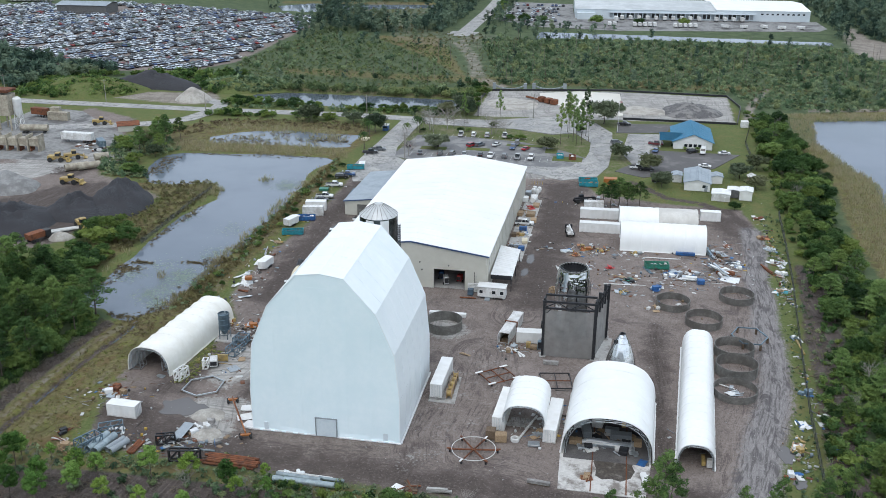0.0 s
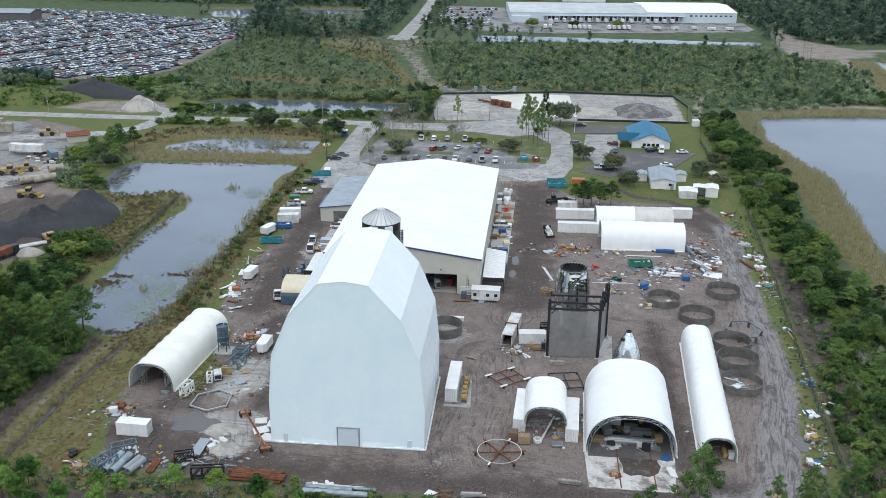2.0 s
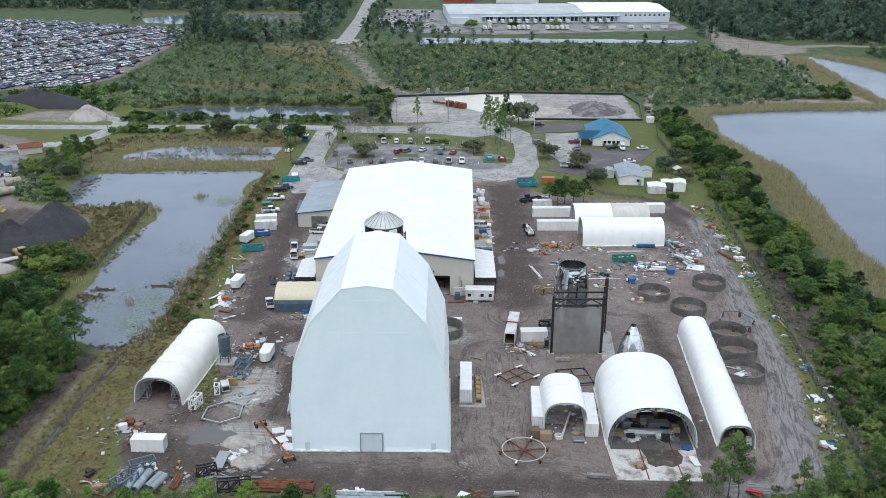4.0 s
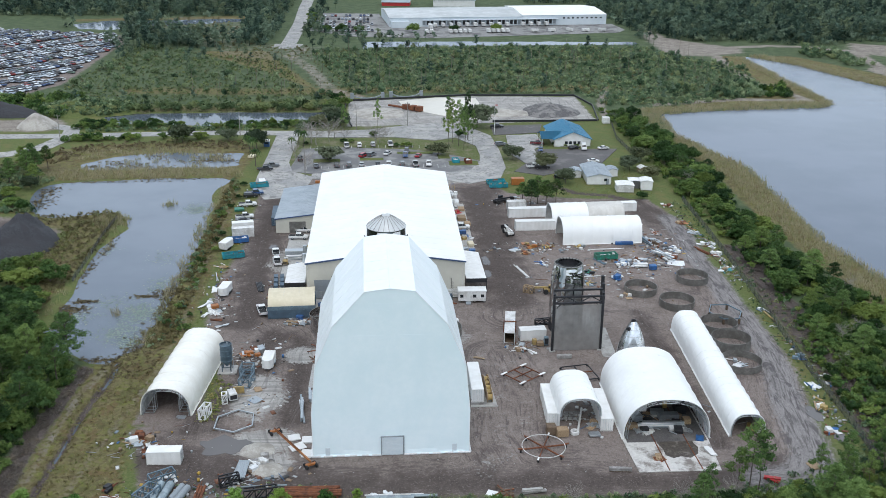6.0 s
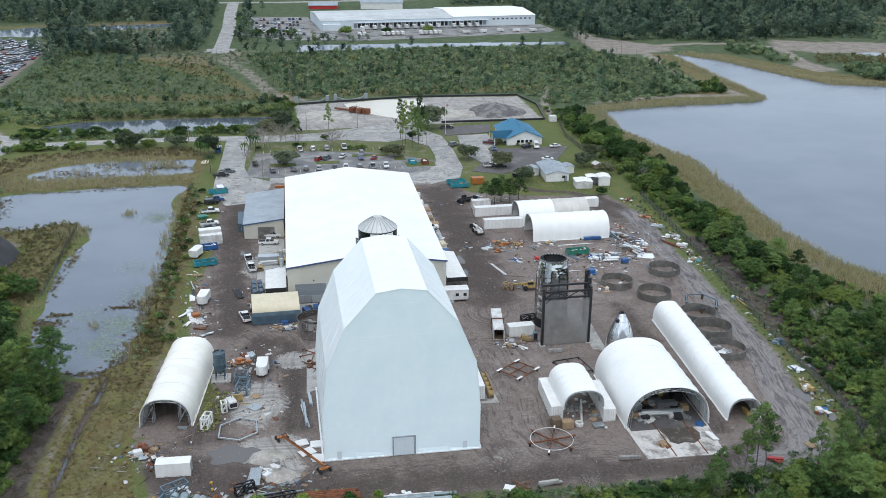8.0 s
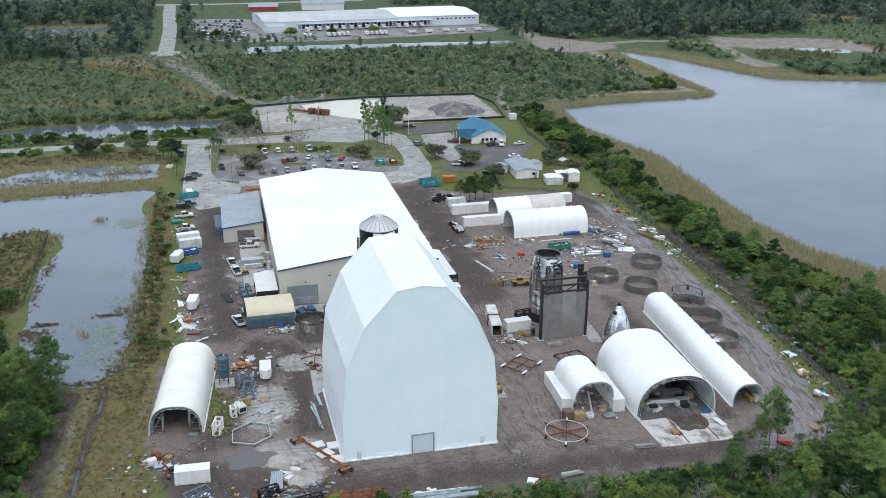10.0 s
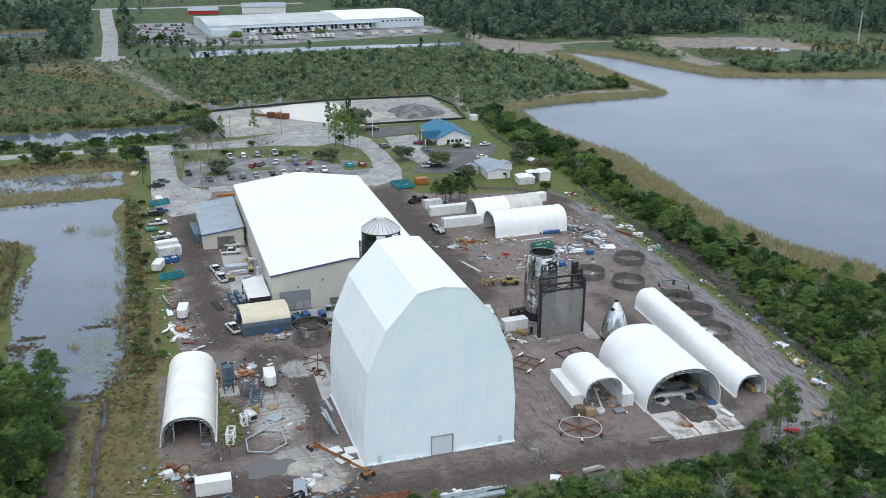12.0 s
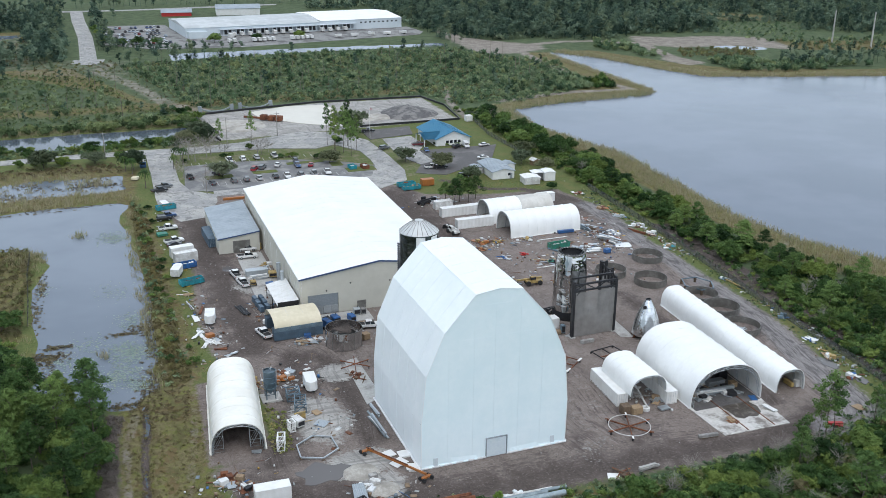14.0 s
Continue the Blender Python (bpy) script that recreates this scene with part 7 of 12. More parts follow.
# shrubs on the banks of the ponds and along the road
for poly, step, lo, hi in (([(-53.5, 46), (-47, 50), (-47, 120), (-46, 178), (-50, 184), (-52, 150), (-52, 110), (-54, 60)], 5.2, 0.8, 1.8), ([(-97, 66), (-86, 62), (-85, 84), (-90, 98), (-102, 98)], 3.8, 2.0, 5.0), ([(-128, 262), (-22, 262), (-22, 268), (-74, 265.5), (-126, 273)], 3.2, 1.6, 3.4), ([(-128, 240), (-48, 243), (-48, 246), (-128, 245)], 5.5, 1.8, 3.4), ([(-24, 276), (-14, 264), (-13, 320), (-22, 330)], 5, 1.8, 3.8), ([(-230, 262), (-200, 262), (-200, 300), (-230, 300)], 7, 2.0, 4), ([(-120, 145), (-110, 150), (-128, 172), (-136, 190), (-145, 186), (-118, 160)], 5, 2.5, 6)):
    for x, y in zip(*scatter(poly, step, keep=0.75, avoid=WATERS)):
        (shrubs if rng.uniform() < 0.8 else broad).put(x, y, rng.uniform(lo, hi), rng.uniform(1.0, 1.5))


# ---- plants that nobody could count ----
def stuff(name, template, rows, key, label, category="plants"):
    if not rows:
        return None
    v, f, t = stamp(template, rows, rng)
    ob = mesh_np(name, v, f, M[key], tint=t)
    return tagged(ob, label, category, kind="stuff")


def rows_of(xy, lo, hi, hlo=0.7, hhi=1.2, z=-0.15):
    return [(x, y, z, rng.uniform(lo, hi), rng.uniform(hlo, hhi)) for x, y in zip(*xy)]


for grove, nm, lab in ((broad, "wood_trees", "further broadleaf trees in the dense wood"), (shrubs, "wood_shrubs", "further green shrubs along the wood's edge")):
    if grove.more:
        stuff(nm, [SHAPES[t] for t in grove.templates], grove.more, "leaf", lab, "woodland")
bush_t = [join([lobe((rng.uniform(-0.3, 0.3), rng.uniform(-0.3, 0.3), rng.uniform(0.3, 0.55)), (0.5, 0.5, 0.42), 26, 0.34) for _ in range(2)]) for _ in range(8)]
small_t = [lobe((0, 0, 0.4), (0.55, 0.55, 0.45), 26, 0.38, core=0.7) for _ in range(8)]
FIELD = [(-150, 312), (-122, 300), (-24, 300), (-14, 330), (45, 332), (102, 330), (112, 292), (135, 292), (190, 318), (205, 345), (215, 400), (190, 440), (180, 478), (90, 478), (0, 474), (-40, 470), (-70, 470), (-112, 472), (-150, 495), (-158, 360)]
TRAIL = [(-62, 486), (-40, 470), (-24, 400), (-14, 340), (-4, 330), (-22, 330), (-40, 360), (-52, 430), (-110, 460), (-110, 478)]
tuft_t = [leaves(14, (0, 0, 0.3), (0.55, 0.55, 0.42), 0.62, 0.5, 0.7) for _ in range(10)]
FIELD_W = [(-160, 300), (-22, 300), (-20, 330), (-30, 350), (-50, 420), (-60, 480), (-160, 500)]
FIELD_E = [(-20, 330), (-14, 328), (220, 280), (220, 480), (-40, 480), (-30, 420)]
for area, step, keep, lo, hi, key in ((FIELD_E, 2.0, 0.60, 0.7, 2.1, "scrub"), (FIELD_W, 2.0, 0.55, 0.4, 1.6, "west_scrub")):
    x, y = scatter(FIELD, step, keep=keep, avoid=WATERS + [TRAIL, PAD])
    ok = signed(area, x, y) > 0
    x, y = x[ok], y[ok]
    tan = rng.uniform(size=len(x)) < 0.14
    stuff("scrub_field", tuft_t, rows_of((x[~tan], y[~tan]), lo, hi), key, "low mixed scrub of an overgrown field")
    stuff("dry_field_scrub", tuft_t, rows_of((x[tan], y[tan]), lo * 0.8, hi * 0.8), "dry_scrub", "dry tan scrub between greener bushes")
stuff("trail_weeds", tuft_t, rows_of(scatter(TRAIL, 3.2, keep=0.4, avoid=WATERS), 0.4, 1.1), "dry_scrub", "thin dry weeds along a sandy trail")
x, y = scatter(FIELD, 7.2, keep=0.5, avoid=WATERS + [TRAIL, PAD])
ok = (signed(FIELD_W, x, y) < 0) | (rng.uniform(size=len(x)) < 0.35)
stuff("scrub_bushes", bush_t, rows_of((x[ok], y[ok]), 1.6, 3.4, 0.9, 1.6), "scrub", "taller dark bushes of an overgrown field")
tree_t = [join([tube((0, 0, 0), (0, 0, 0.6), 0.025, 0.012, 4)] + [lobe((rng.uniform(-0.17, 0.17), rng.uniform(-0.17, 0.17), z), (0.22, 0.22, 0.15), 20, 0.15) for z in (0.42, 0.6, 0.78)]) for _ in range(8)]
pine_t = [join([tube((0, 0, 0), (0, 0, 0.9), 0.02, 0.008, 4)] + [lobe((rng.uniform(-0.12, 0.12), rng.uniform(-0.12, 0.12), z), (0.17 - 0.08 * (z - 0.5), 0.17 - 0.08 * (z - 0.5), 0.085), 20, 0.12) for z in (0.5, 0.66, 0.82, 0.95)]) for _ in range(8)]
stuff("field_pines", pine_t, rows_of(scatter(FIELD, 21, keep=0.55, avoid=WATERS + [TRAIL, PAD]), 5, 9), "hazed_leaf", "scattered young pines in an overgrown field", "woodland")
stuff("roadside_wood", tree_t + bush_t, rows_of(scatter([(-400, 300), (-236, 268), (-226, 300), (-205, 318), (-320, 372), (-430, 410)], 5.2, keep=0.8), 4.5, 8.5), "hazed_leaf", "dense trees between the road and the scrapyard", "woodland")
stuff("roadside_thicket", bush_t, rows_of(scatter([(-236, 258), (-206, 258), (-214, 300), (-196, 322), (-160, 326), (-122, 312), (-122, 300), (-140, 282), (-158, 300), (-190, 312), (-236, 330)], 3.6, keep=0.8, avoid=[JUNK]), 2.0, 4.4), "leaf", "dense green thicket between road and scrapyard", "woodland")
stuff("roadside_thicket", bush_t, rows_of(scatter([(-126, 258.5), (-24, 257.5), (-24, 264), (-74, 262), (-124, 270)], 3.0, keep=0.75), 1.4, 3.0), "leaf", "dense hedge between road and canal", "woodland")
stuff("roadside_wood", bush_t, rows_of(scatter([(-205, 318), (-150, 318), (-136, 318), (-152, 334), (-200, 322)], 4.5, keep=0.8), 2.5, 5.0), "leaf", "bushes along the scrapyard's edge", "woodland")
HOLES = [[(-224, 626), (-91, 646), (-88, 630), (-221, 612)], INNER, GLADE, STRAW, TAN, WEST_BROWN, FAR_LOT, FAR_CANAL, FAR_POND, SPIT, BARE, [(-66, 470), (-42, 470), (-42, 780), (-66, 780)], [(-6, 560), (190, 570), (190, 720), (-6, 720)], [(-40, 690), (140, 690), (140, 790), (-40, 790)], [(-500, 770), (200, 765), (200, 788), (-500, 788)], [(-460, 540), (-180, 590), (-180, 640), (-460, 660)], JUNK]
FAR_W = [(-148, 505), (-112, 480), (-66, 478), (-66, 760), (-640, 1000), (-640, 640), (-300, 600), (-180, 570)]
FAR_N = [(-42, 670), (0, 720), (200, 730), (240, 520), (300, 500), (470, 520), (640, 420), (1000, 640), (1100, 1000), (-640, 1000), (-66, 790)]
FAR_E = [(186, 505), (200, 490), (240, 500), (300, 480), (340, 500), (470, 480), (640, 330), (1000, 500), (1000, 640), (640, 430), (400, 560), (240, 640), (190, 730)]
for nm, poly, step in (("west_wood", FAR_W, 7.6), ("north_wood", FAR_N, 9.5), ("east_wood", FAR_E, 8.4)):
    pts = scatter(poly, step, keep=0.9, avoid=HOLES + [LAKE])
    ok = signed(WEDGE, *pts) > 0
    pts = (pts[0][ok], pts[1][ok])
    half = rng.uniform(size=len(pts[0])) < 0.6
    stuff(nm + "_pines", pine_t, rows_of((pts[0][half], pts[1][half]), 9, 14.5), "hazed_leaf", "distant dense pine wood", "woodland")
    stuff(nm + "_broadleaves", tree_t, rows_of((pts[0][~half], pts[1][~half]), 6.5, 10.5), "hazed_leaf", "distant broadleaf trees between pines", "woodland")
for poly, step, lo, hi in (([(-46, 530), (-34, 530), (-34, 662), (-46, 662)], 5.5, 5, 9), ([(-42, 512), (44, 509), (46, 519), (-40, 532)], 7, 4, 8), ([(-38, 470), (20, 468), (34, 476), (20, 480), (-36, 480)], 6.0, 7, 12), ([(-165, 474), (-128, 472), (-86, 480), (-66, 500), (-92, 520), (-140, 512), (-172, 505)], 6.2, 7, 11), ([(-150, 430), (-142, 430), (-140, 470), (-152, 470)], 7, 4, 7), ([(182, 470), (196, 462), (204, 492), (186, 500)], 7, 8, 12), ([(338, 342), (373, 383), (440, 370), (520, 330), (600, 300), (520, 300), (396, 324)], 7, 4, 9), ([(-110, 438), (-100, 436), (-98, 446), (-108, 448)], 5, 5, 8)):
    stuff("tree_belt", pine_t + tree_t, rows_of(scatter(poly, step, keep=0.85, avoid=WATERS + [BARE, SPIT]), lo, hi), "hazed_leaf", "belt of mixed trees at the field's edge", "woodland")
# bushes that fill the far woods' floor and edges
xs, ys = [], []
for poly in (FAR_W, FAR_N, FAR_E):
    pts = scatter(poly, 6.5, keep=0.8, avoid=HOLES + [LAKE])
    ok = (signed(WEDGE, *pts) > 0) & (pts[1] < 760)
    xs.append(pts[0][ok]), ys.append(pts[1][ok])
stuff("wood_understory", tuft_t, rows_of((np.concatenate(xs), np.concatenate(ys)), 3.2, 6.0, 0.8, 1.4), "hazed_leaf", "dense understory of the distant woods", "woodland")
stuff("canal_bushes", tuft_t, rows_of(scatter([(-4, 474), (60, 478), (178, 486), (178, 490), (90, 489), (-4, 481)], 2.6, keep=0.8), 0.8, 1.6), "scrub", "low bushes on the far canal's bank", "plants")
# scrub belts on the lake's far side
for nm, poly, step, lo, hi, key, lab in (("shore_shrubs", [(281, 476), (268, 440), (283, 405), (296, 400), (296, 452)], 4.2, 2.2, 4.6, "scrub", "round green shrubs on the far shore"), ("grey_scrub", [(320, 426), (370, 409), (349, 380), (304, 396)], 3.2, 1.2, 2.6, "dry_scrub", "greyish leafless scrub on the far shore"), ("shore_shrubs", [(313, 386), (350, 358), (396, 330), (340, 326), (300, 340)], 4.2, 2.0, 4.6, "scrub", "round green shrubs on the far shore"), ("shore_shrubs", [(196, 316), (208, 313), (213, 325), (212, 340), (200, 338)], 2.8, 2.0, 4.4, "leaf", "round green shrubs at the spit's point"), ("shore_shrubs", [(172, 312), (205, 318), (206, 340), (190, 350), (170, 330)], 3.6, 1.8, 4.2, "scrub", "green shrubs beside the reed spit"), ("glade_scrub", GLADE, 5.5, 1.0, 2.4, "scrub", "low scrub in a grassy glade"), ("glade_scrub", TAN, 6.0, 1.0, 2.6, "dry_scrub", "dry scrub on tan grass"), ("glade_scrub", [(388, 470), (440, 440), (520, 430), (520, 380), (420, 400)], 7, 1.5, 3.6, "scrub", "scattered scrub before the far wood"), ("glade_scrub", WEST_BROWN, 5.5, 0.8, 1.8, "dry_scrub", "thin dry scrub on brown ground")):
    stuff(nm, bush_t if nm == "shore_shrubs" else tuft_t, rows_of(scatter(poly, step, keep=0.8, avoid=WATERS), lo, hi, 0.8, 1.3), key, lab, "plants")
# undergrowth in the near woods
brush_t = [join([tube((rng.uniform(-1, 1), rng.uniform(-1, 1), 0.05), (rng.uniform(-1, 1), rng.uniform(-1, 1), rng.uniform(0.2, 0.9)), 0.035, 0.012, 3) for _ in range(16)]) for _ in range(5)]
under = [WOOD_SW, EAST, SOUTH_E]
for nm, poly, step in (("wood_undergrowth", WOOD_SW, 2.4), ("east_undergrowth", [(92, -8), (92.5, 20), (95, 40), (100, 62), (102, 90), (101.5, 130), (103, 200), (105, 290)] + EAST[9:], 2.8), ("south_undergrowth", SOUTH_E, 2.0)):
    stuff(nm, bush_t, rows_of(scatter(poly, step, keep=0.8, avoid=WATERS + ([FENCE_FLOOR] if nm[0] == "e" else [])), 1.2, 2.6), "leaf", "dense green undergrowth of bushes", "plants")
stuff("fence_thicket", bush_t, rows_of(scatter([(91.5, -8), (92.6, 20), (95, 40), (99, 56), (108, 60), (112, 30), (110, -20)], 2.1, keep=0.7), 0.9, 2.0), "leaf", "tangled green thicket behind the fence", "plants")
stuff("fence_thicket", brush_t, rows_of(scatter([(92, -8), (93, 20), (95, 40), (100, 60), (104, 60), (104, -10)], 2.3, keep=0.6), 0.6, 1.4), "twig", "grey-brown brush behind the fence", "plants")
stuff("rough_weeds", small_t, rows_of(scatter([(84, -6), (90, -2), (91, 26), (94, 59), (97, 93), (99.4, 125), (102, 150), (95, 150), (94.5, 125), (93, 93), (91, 59), (88, 26)], 1.1, keep=0.4), 0.25, 0.8), "scrub", "knee-high weeds along the fence", "plants")
stuff("brushwood", brush_t, rows_of(scatter([(-60, -21.5), (-38, -19.4), (12, -19.6), (12, -33), (-60, -33)], 1.45, keep=0.7), 0.5, 1.3), "twig", "cut grey brushwood lying on the ground", "brushwood")
stuff("south_weeds", bush_t, rows_of(scatter([(-66, -20), (-40, -19.4), (14, -19), (14, -34), (-66, -34)], 2.7, keep=0.42), 0.6, 1.7), "scrub", "patchy weeds between young pines", "plants")
stuff("pipe_thicket", bush_t, rows_of(scatter([(-8, -16.2), (10, -16.0), (22, -15.4), (22, -21), (-8, -22)], 1.5, keep=0.8), 0.7, 1.7), "leaf", "tangled bushes below the pipes")
stuff("bank_scrub", tuft_t, rows_of(scatter([(-54, 46), (-48.5, 50), (-48.5, 120), (-47.5, 178), (-51, 186), (-52.5, 150), (-53, 110), (-55, 60)], 1.2, keep=0.7, avoid=WATERS), 0.5, 1.5), "dry_grass", "tan and olive scrub along the pond bank")
stuff("bank_scrub", tuft_t, rows_of(scatter([(-54, 46), (-48.5, 50), (-48.5, 120), (-47.5, 178), (-51, 186), (-52.5, 150), (-53, 110), (-55, 60)], 2.3, keep=0.6, avoid=WATERS), 0.7, 1.9), "scrub", "green weeds between dry bank plants")
stuff("bank_scrub", tuft_t, rows_of(scatter([(-95, 62), (-84, 62), (-81.5, 112), (-79, 140), (-92, 140), (-99, 100)], 1.35, keep=0.75, avoid=WATERS), 0.4, 1.3), "dry_scrub", "olive and tan scrub along the pond bank")
stuff("bank_scrub", tuft_t, rows_of(scatter([(-128, 256), (-20, 256), (-20, 273), (-74, 266), (-126, 275)], 2.2, keep=0.6, avoid=WATERS), 0.8, 2.2), "scrub", "scrub between road and canal")
stuff("verge_weeds", tuft_t, rows_of(scatter([(-60, -12), (-40, -12.5), (14, -14.5), (36, -15.2), (58, -15.2), (78, -9), (90, -2), (100, -12), (78, -20), (40, -22), (0, -20), (-60, -18)], 1.0, keep=0.6), 0.4, 1.2), "scrub", "patchy weeds along the yard's muddy edge")
stuff("ditch_weeds", tuft_t, rows_of(scatter([(-66, -14), (-64, 40), (-56, 44), (-49, 32), (-51, 12), (-46, -4), (-48, -14)], 1.05, keep=0.65), 0.25, 0.6, 0.3, 0.55), "dry_grass", "tan and olive weeds beside a ditch")
stuff("ditch_weeds", tuft_t, rows_of(scatter([(-38.4, 14), (-34.6, 14), (-32.8, 29), (-36.6, 32)], 0.7, keep=0.8), 0.3, 0.7, 0.5, 1.0), "grass_blade", "bright green weeds between tunnel and silo")
stuff("wood_brush", brush_t, rows_of(scatter([(-66.2, -30), (-66, 8), (-65.2, 25), (-63.4, 38), (-67, 40), (-69.6, 8), (-69.8, -30)], 1.1, keep=0.85), 0.6, 1.3), "twig", "grey-brown brush along the wood's edge")
stuff("wood_edge_bushes", bush_t, rows_of(scatter([(-69.4, -26), (-69.2, 8), (-67.6, 25), (-66, 38), (-69.5, 40), (-72.6, 8), (-72.6, -26)], 2.0, keep=0.8), 0.9, 2.2), "leaf", "low dark bushes between brush and wood")
stuff("wood_floor_plants", tuft_t, rows_of(scatter([(101, 5), (102, 40), (105, 62), (118, 64), (128, 40), (132, 5)], 1.7, keep=0.75), 1.2, 2.4), "pine", "dark leafy plants on the wood's floor")
stuff("verge_weeds", brush_t, rows_of(scatter(WOOD_FLOOR, 1.9, keep=0.5), 0.4, 1.3), "twig", "dry brown brush between fence and wood")
stuff("floor_weeds", tuft_t, rows_of(scatter(WOOD_FLOOR, 1.6, keep=0.45), 0.4, 1.2), "scrub", "low weeds on brown leaf litter")
stuff("brown_bushes", bush_t, rows_of(scatter(SOUTH_E, 6.5, keep=0.5), 1.4, 2.8), "dry_scrub", "half-bare brownish bushes among green ones")
stuff("roadside_bushes", bush_t, rows_of(scatter([(-128, 238.5), (-100, 240.5), (-46, 241), (-46, 245.6), (-128, 244.6)], 2.7, keep=0.42), 1.4, 3.4), "leaf", "dark rounded bushes along the road")
stuff("marsh_scrub", tuft_t, rows_of(scatter([(-140, 205), (-118, 232), (-100, 238), (-50, 239), (-50, 224), (-70, 228), (-112, 224), (-118, 205)], 1.7, keep=0.6, avoid=WATERS), 0.5, 1.6, 0.6, 1.1), "mat_plants", "brown and tan scrub round the marsh")
stuff("canal_bank_bushes", bush_t, rows_of(scatter([(-120, 293.4), (-70, 295), (-19, 293.4), (-18, 302), (-122, 303)], 2.7, keep=0.75), 2.0, 4.4), "west_scrub", "bushes along the canal's far bank")
stuff("bank_scrub", tuft_t, rows_of(scatter([(-112, 141), (-106, 148), (-84, 150), (-78, 138), (-92, 128), (-104, 136)], 1.5, keep=0.75, avoid=WATERS), 0.5, 1.4), "dry_scrub", "tan scrub on the pond's spit")
stuff("bank_scrub", tuft_t, rows_of(scatter([(-144, 194), (-136, 166), (-126, 149), (-106, 146), (-124, 171), (-112, 184), (-126, 202)], 1.6, keep=0.75, avoid=WATERS), 0.8, 2.2), "scrub", "green scrub between the plant and the pond")
stuff("yard_weeds", tuft_t, rows_of(scatter([(-46, -6), (-12, -8), (-8, -13), (-46, -12)], 1.1, keep=0.35), 0.25, 0.7, 0.5, 1.0), "scrub", "green weeds among pipes and scrap")
blade_t = []
for _ in range(6):
    n = 14
    b = rng.uniform(-0.5, 0.5, (n, 2))
    tip = b + rng.normal(size=(n, 2)) * 0.22
    a = rng.uniform(0, 3.14, n)
    w = 0.042
    h = rng.uniform(0.6, 1.15, n)
    v = np.stack([np.column_stack([b[:, 0] - w * np.cos(a), b[:, 1] - w * np.sin(a), np.zeros(n)]), np.column_stack([b[:, 0] + w * np.cos(a), b[:, 1] + w * np.sin(a), np.zeros(n)]), np.column_stack([tip[:, 0], tip[:, 1], h])], 1).reshape(-1, 3)
    blade_t.append((v, np.arange(3 * n).reshape(n, 3)))
REEDS = [
    [(116, 290), (131, 280), (160, 287.5), (215, 292), (225, 300), (214, 306), (180, 304), (150, 298)],
    [(122, 60), (140, 25), (148, 30), (147, 57), (135, 82), (132, 107), (137, 160), (139, 190), (133, 214), (128, 243), (132, 282), (122, 284), (121, 240), (127, 190), (122, 130)],
    [(-130, 178), (-114, 184), (-55, 188), (-48, 186), (-52, 197), (-64, 199), (-110, 200)],
    [(-112, 211), (-98, 218), (-70, 218), (-60, 206), (-54, 212), (-70, 230), (-112, 226)],
    [(-86, 147), (-78, 142), (-77, 136), (-82, 128), (-90, 138)],
    [(-70, 156), (-66, 156), (-66, 152), (-70, 152)],
    [(-58, 46), (-54, 46), (-53, 120), (-51.5, 170), (-54, 176), (-55.5, 120), (-56, 70)],
    [(-124, 294), (-18, 294), (-18, 301), (-124, 303)],
    [(-84, 60), (-81, 60), (-77.5, 115), (-77, 138), (-80, 138), (-82, 90)],
    [(-108, 202), (-64, 200), (-66, 214), (-100, 216)],
    [(233, 441), (250, 412), (264, 362), (276, 330), (320, 316), (378, 300), (380, 308), (322, 326), (284, 342), (270, 370), (256, 420), (244, 446)],
    [(229, 436), (226, 360), (225, 302), (219, 302), (220, 360), (222, 436)],
    [(-66, 71), (-63.8, 71), (-63.8, 66), (-66, 66)],
]
xs, ys = [], []
for k, p in enumerate(REEDS):
    x, y = scatter(p, 1.25, keep=(0.85, 0.9, 0.85, 0.45, 0.8, 0.9, 0.5, 0.8, 0.12, 0.10)[k] if k < 10 else (0.8 if k < 12 else 0.4))
    xs.append(x), ys.append(y)
stuff("reeds", blade_t, rows_of((np.concatenate(xs), np.concatenate(ys)), 1.1, 2.2, 0.8, 1.2, -0.45), "dry", "tan reeds along the water's edge", "reeds")
GRASS = [[(-64, -12), (-64, 40), (-56, 42), (-47, 30), (-50, 8), (-46, -12)], [(-50, 48), (-44, 48), (-44, 90), (-41, 112), (-41, 180), (-47, 180), (-48, 110)], [(-38.5, 17), (-34, 16), (-35, 33), (-37, 40)], [(88, -6), (95, 0), (99, 60), (100, 130), (97, 140), (97, 70), (90, 15)], [(-44, -14), (-20, -14), (14, -16), (14, -13), (-20, -11.5), (-44, -9)], [(50, 152), (66, 156), (92, 154), (100, 180), (96, 200), (60, 186), (46, 172)]]
xs, ys = [], []
for p in GRASS:
    x, y = scatter(p, 0.95, keep=0.6)
    xs.append(x), ys.append(y)
stuff("grass_tufts", blade_t, rows_of((np.concatenate(xs), np.concatenate(ys)), 0.3, 0.7, 0.35, 0.8, -0.12), "grass_blade", "rough green and straw-coloured grass tufts", "grass")
pad_v = np.array([(math.cos(2 * math.pi * k / 7), math.sin(2 * math.pi * k / 7), 0.0) for k in range(7)])
pad_f = np.array([(0, k, k + 1) for k in range(1, 6)])
xs, ys = [], []
for cx, cy, r, n in ((-59.5, 68, 4.2, 620), (-62, 57, 4.4, 420), (-58, 86, 3.6, 200), (-74, 67, 4.2, 180), (-58.5, 150, 4.4, 420), (-61, 106, 5, 110), (-58.5, 51, 2.8, 170), (-68, 74, 5, 150), (-78, 112, 2.5, 60)):
    a = rng.normal(size=(n, 2)) * r * 0.55
    xs.append(cx + a[:, 0]), ys.append(cy + a[:, 1] * 1.3)
x, y = np.concatenate(xs), np.concatenate(ys)
